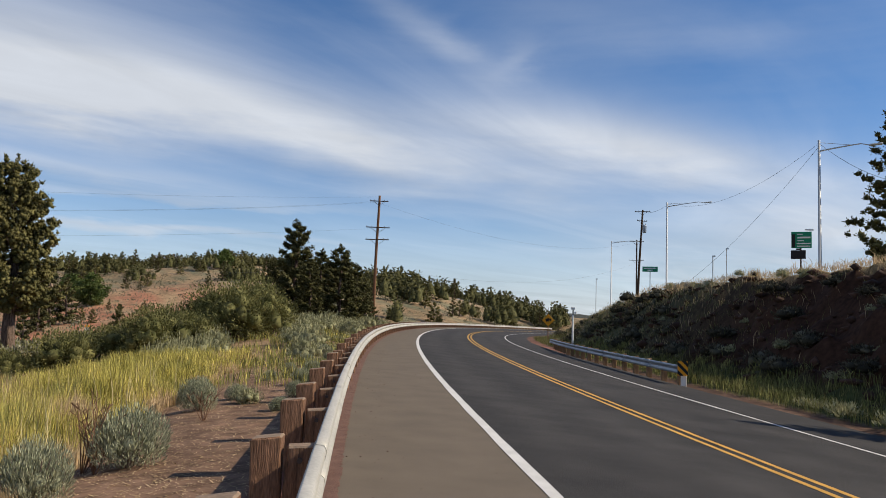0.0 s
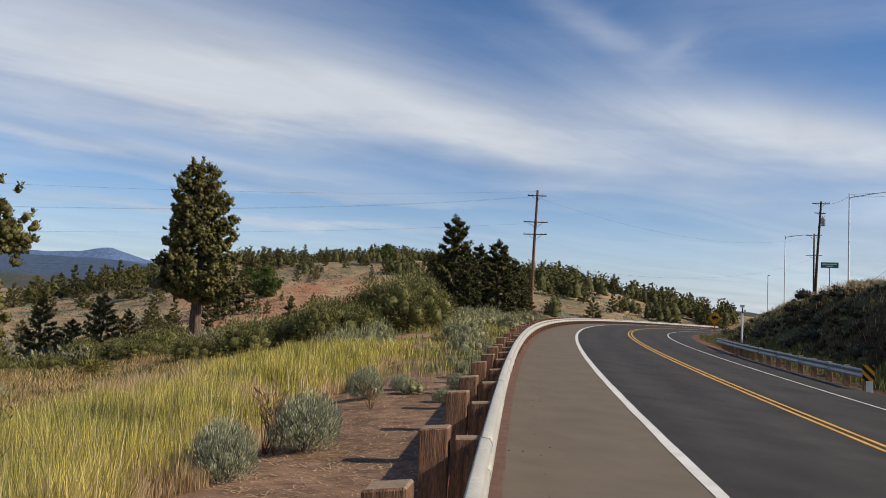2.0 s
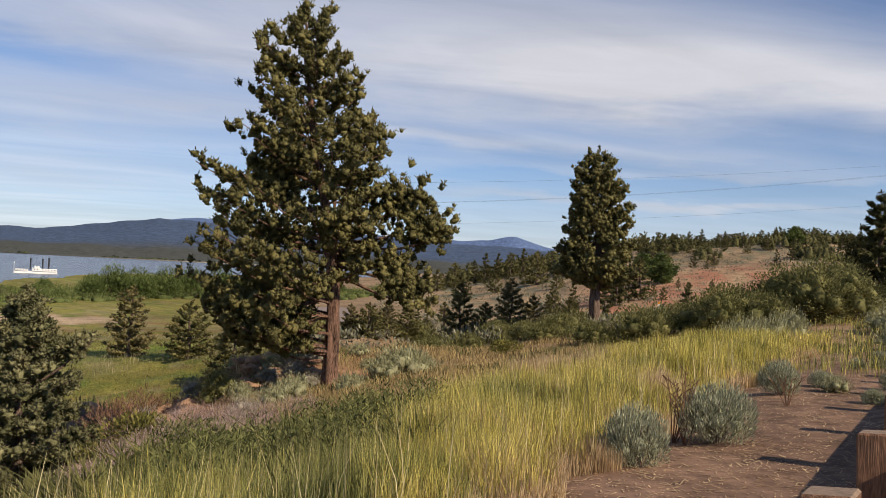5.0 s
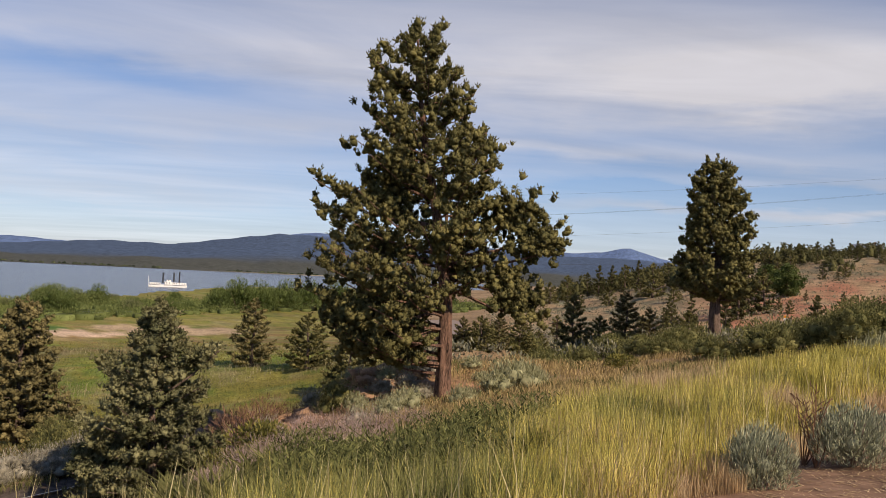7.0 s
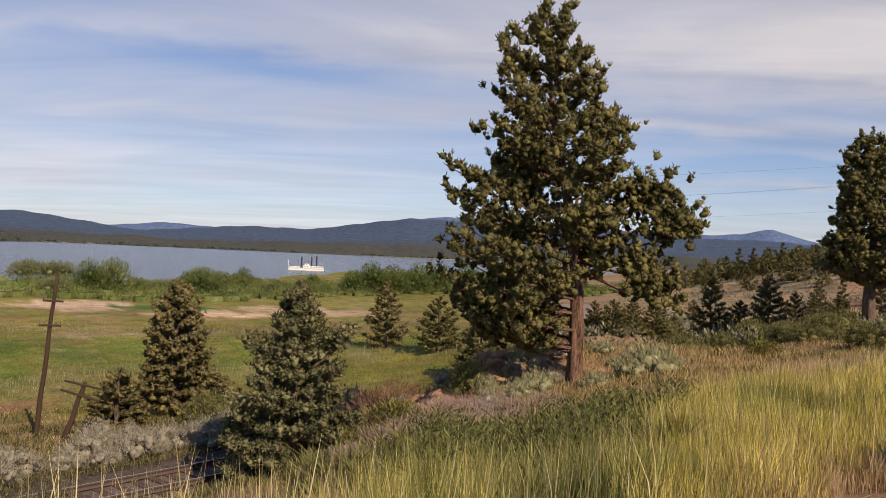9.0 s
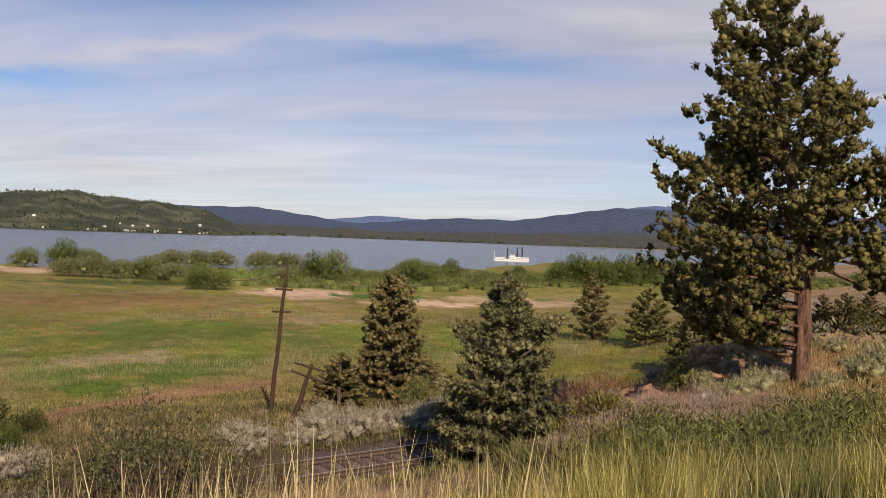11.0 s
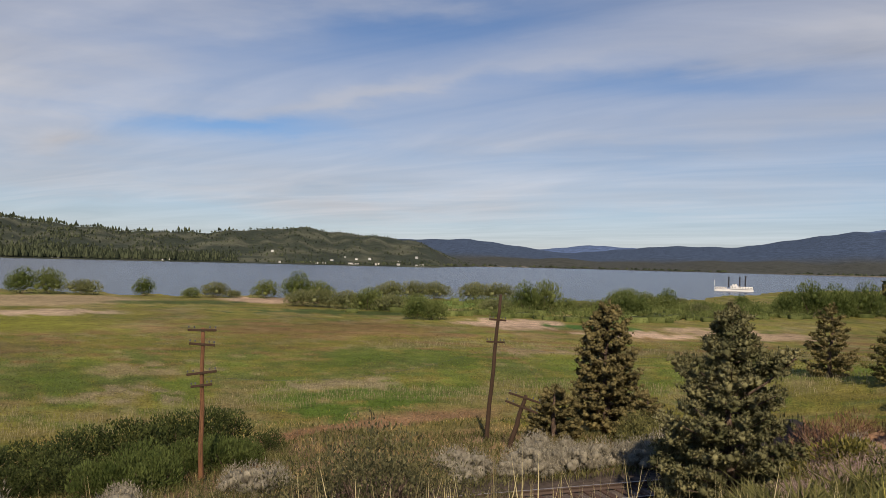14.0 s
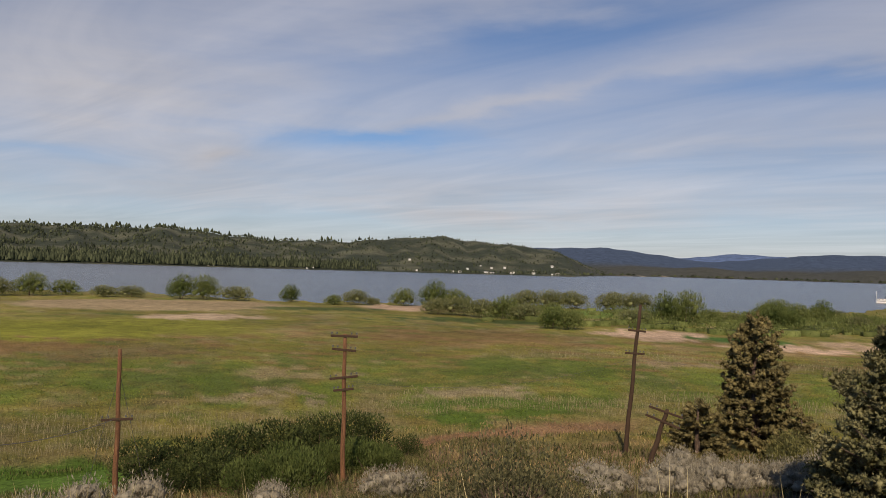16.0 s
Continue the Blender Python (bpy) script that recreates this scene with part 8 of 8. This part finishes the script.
def sage_patch():
    """The small sagebrush of the bank, too many to tell apart."""
    r = np.random.RandomState(131)
    got = []
    for k, x, y, s in sage_rest:
        c = np.array([x, y, land1(x, y) + 0.18 * s])
        p = r.normal(0, 1, (170, 3))
        p[:, 2] = np.abs(p[:, 2])
        p /= np.linalg.norm(p, axis=1)[:, None]
        got.append(tufts(c + p * (0.3 + 0.7 * r.rand(170, 1) ** 0.5) * np.array([0.55, 0.55, 0.42]) * s * (0.8 + 0.3 * np.sin(p[:, :1] * 5 + x)), p + np.array([0, 0, 0.8]), 0.17 * s, 0.055 * s, r, 0.3))
    v, f = merge(got)
    ob = new("bank_sagebrush", fast_mesh("bank_sagebrush", v, f, M_SAGE))
    tagged(ob, "small grey sagebrush over the bank", "sagebrush", kind="stuff")


sage_patch()


def hill_woods():
    """The thick juniper woods along the skyline of the northern hill."""
    r = np.random.RandomState(101)
    n = 3000
    az = -9 + 48 * r.rand(n)
    d = np.interp(az, [-9, 8, 12, 40], [150, 150, 205, 200]) + 130 * r.rand(n)
    x, y = -d * np.sin(np.radians(az)), d * np.cos(np.radians(az))
    s, off = road_coords(x, y)
    k = ((off < -8) | (s > 245)) & (wavy(x, y, 45, 102) > np.interp(d, [150, 205, 260, 315], [1.2, 0.75, -0.05, -0.75]) - np.interp(az, [-9, 0, 14, 40], [0.1, 0.25, 0.2, 0.0]))
    x, y = x[k], y[k]
    n = len(x)
    h = (3.0 + 4.0 * r.rand(n) ** 1.6) * np.interp(np.degrees(np.arctan2(-x, y)), [8, 12, 22, 26], [1.0, 0.72, 0.72, 1.0])
    m = 34
    t = r.rand(n, m) ** 0.8
    a = r.rand(n, m) * 6.283
    rad = h[:, None] * 0.34 * (1 - 0.82 * t) * (0.5 + 0.6 * r.rand(n, m))
    z = land(x, y)
    c = np.stack([x[:, None] + rad * np.cos(a), y[:, None] + rad * np.sin(a), z[:, None] + h[:, None] * (0.08 + 0.88 * t)], -1).reshape(-1, 3)
    dirs = np.stack([np.cos(a), np.sin(a), 0.5 + 0 * a], -1).reshape(-1, 3)
    hh = np.repeat(h, m)
    v, f = tufts(c, dirs, hh * 0.17, hh * 0.09, r, 0.4)
    far_cones("hill_woods_inner", x, y, z + 0.1, h * 0.86, h * 0.24, M_JUNIPER_DARK, "dense inner growth of the hill's junipers", 103)
    ob = new("hill_woods", fast_mesh("hill_woods", v, f, M_JUNIPER_DARK))
    tagged(ob, "thick dark juniper woods on the hill", "woods", kind="stuff")


hill_woods()

# a small juniper on the bank's crest that throws its shadow over the road
small_bank = hill_tree(2, -46.5, 24.5, 0.62, 0)
tagged(small_bank, "small dark juniper on the crest of the bank")


def verge_litter():
    """Straw, bark chips and pale bits strewn over the cinder strip, and loose stones on the shoulder."""
    r = np.random.RandomState(111)
    n = 40000
    s = 1 + 40 * r.rand(n) ** 1.4
    off = -2.5 - 3.4 * r.rand(n)
    x, y, _ = road_point(s, off)
    z = land(x, y) + 0.008
    a = r.rand(n) * 6.283
    ln, w = 0.012 + 0.06 * r.rand(n) ** 3, 0.0025 + 0.005 * r.rand(n)
    c, q = np.stack([np.cos(a), np.sin(a), 0.15 * r.normal(0, 1, n)], 1) * ln[:, None], np.stack([-np.sin(a), np.cos(a), 0 * a], 1) * w[:, None]
    p = np.stack([x, y, z], 1)
    v = np.stack([p - c, p + q, p + c, p - q], 1).reshape(-1, 3)
    ob = new("straw_litter", fast_mesh("straw_litter", v, np.arange(n * 4).reshape(-1, 4), M_GRASS_DRY))
    tagged(ob, "dry straw and bark litter on the cinder verge", "litter", kind="stuff")
    n = 260
    s, off = 3 + 30 * r.rand(n) ** 1.3, np.where(r.rand(n) < 0.7, -1.4 - 0.5 * r.rand(n) ** 2, -1.8 + 1.7 * r.rand(n))
    x, y, z = road_point(s, off)
    rad = 0.004 + 0.009 * r.rand(n) ** 3
    far_cones("loose_gravel", x, y, z - 0.002, rad * 1.3, rad, mat("dark cinder grit", (0.10, 0.055, 0.042), 0.95, 0.3, 20, 90, 0), "loose cinder grit along the shoulder", 112, 5, "gravel")


verge_litter()


def rocks(name, x, y, size, material, label, seed):
    """Broken rocks in one mesh: squashed, uneven octahedra."""
    r = np.random.RandomState(seed)
    n = len(x)
    base = np.array([(1, 0, 0), (0, 1, 0), (-1, 0, 0), (0, -1, 0), (0, 0, 1), (0, 0, -1), (0.7, 0.7, 0.5), (-0.7, 0.7, 0.4), (-0.7, -0.7, 0.5), (0.7, -0.7, 0.4)], float)
    f = np.array([(0, 6, 4), (6, 1, 4), (1, 7, 4), (7, 2, 4), (2, 8, 4), (8, 3, 4), (3, 9, 4), (9, 0, 4), (6, 0, 5), (1, 6, 5), (7, 1, 5), (2, 7, 5), (8, 2, 5), (3, 8, 5), (9, 3, 5), (0, 9, 5)])
    v = base[None] * (0.6 + 0.7 * r.rand(n, 10, 1)) * (size[:, None, None] * np.stack([0.7 + 0.6 * r.rand(n), 0.7 + 0.6 * r.rand(n), 0.5 + 0.4 * r.rand(n)], 1)[:, None])
    v = v + np.stack([x, y, land(x, y)], 1)[:, None]
    ob = new(name, fast_mesh(name, v.reshape(-1, 3), (np.arange(n)[:, None, None] * 10 + f[None]).reshape(-1, 3), material))
    tagged(ob, label, "rocks", kind="stuff")


def bank_and_cutting_rocks():
    r = np.random.RandomState(121)
    n = 1500
    s, off = 5 + 62 * r.rand(n), 12.0 + 5.6 * r.rand(n)
    x, y, _ = road_point(s, off)
    rocks("bank_rubble", x, y, 0.05 + 0.28 * r.rand(n) ** 3, mat("dark red lava rubble", (0.062, 0.032, 0.021), 0.95, 0.4, 2, 14, 0.6, 0.03, per="island"), "dark red lava rubble on the cut bank", 122)
    n = 260
    az, d = 49.5 + 13.5 * r.rand(n), 26.5 + 4 * r.rand(n)
    az, d = np.concatenate([az, 47.5 + 7 * r.rand(120), 56 + 3.2 * r.rand(110)]), np.concatenate([d, 26.5 + 3 * r.rand(120), 24 + 4 * r.rand(110)])
    x, y, n = -d * np.sin(np.radians(az)), d * np.cos(np.radians(az)), len(d)
    rocks("cutting_rocks", x, y, (0.08 + 0.34 * r.rand(n) ** 2) * np.where(np.arange(n) < 380, 1.0, 1.5), M_ROCK, "pale brown broken rock above the railway cutting", 123)


bank_and_cutting_rocks()
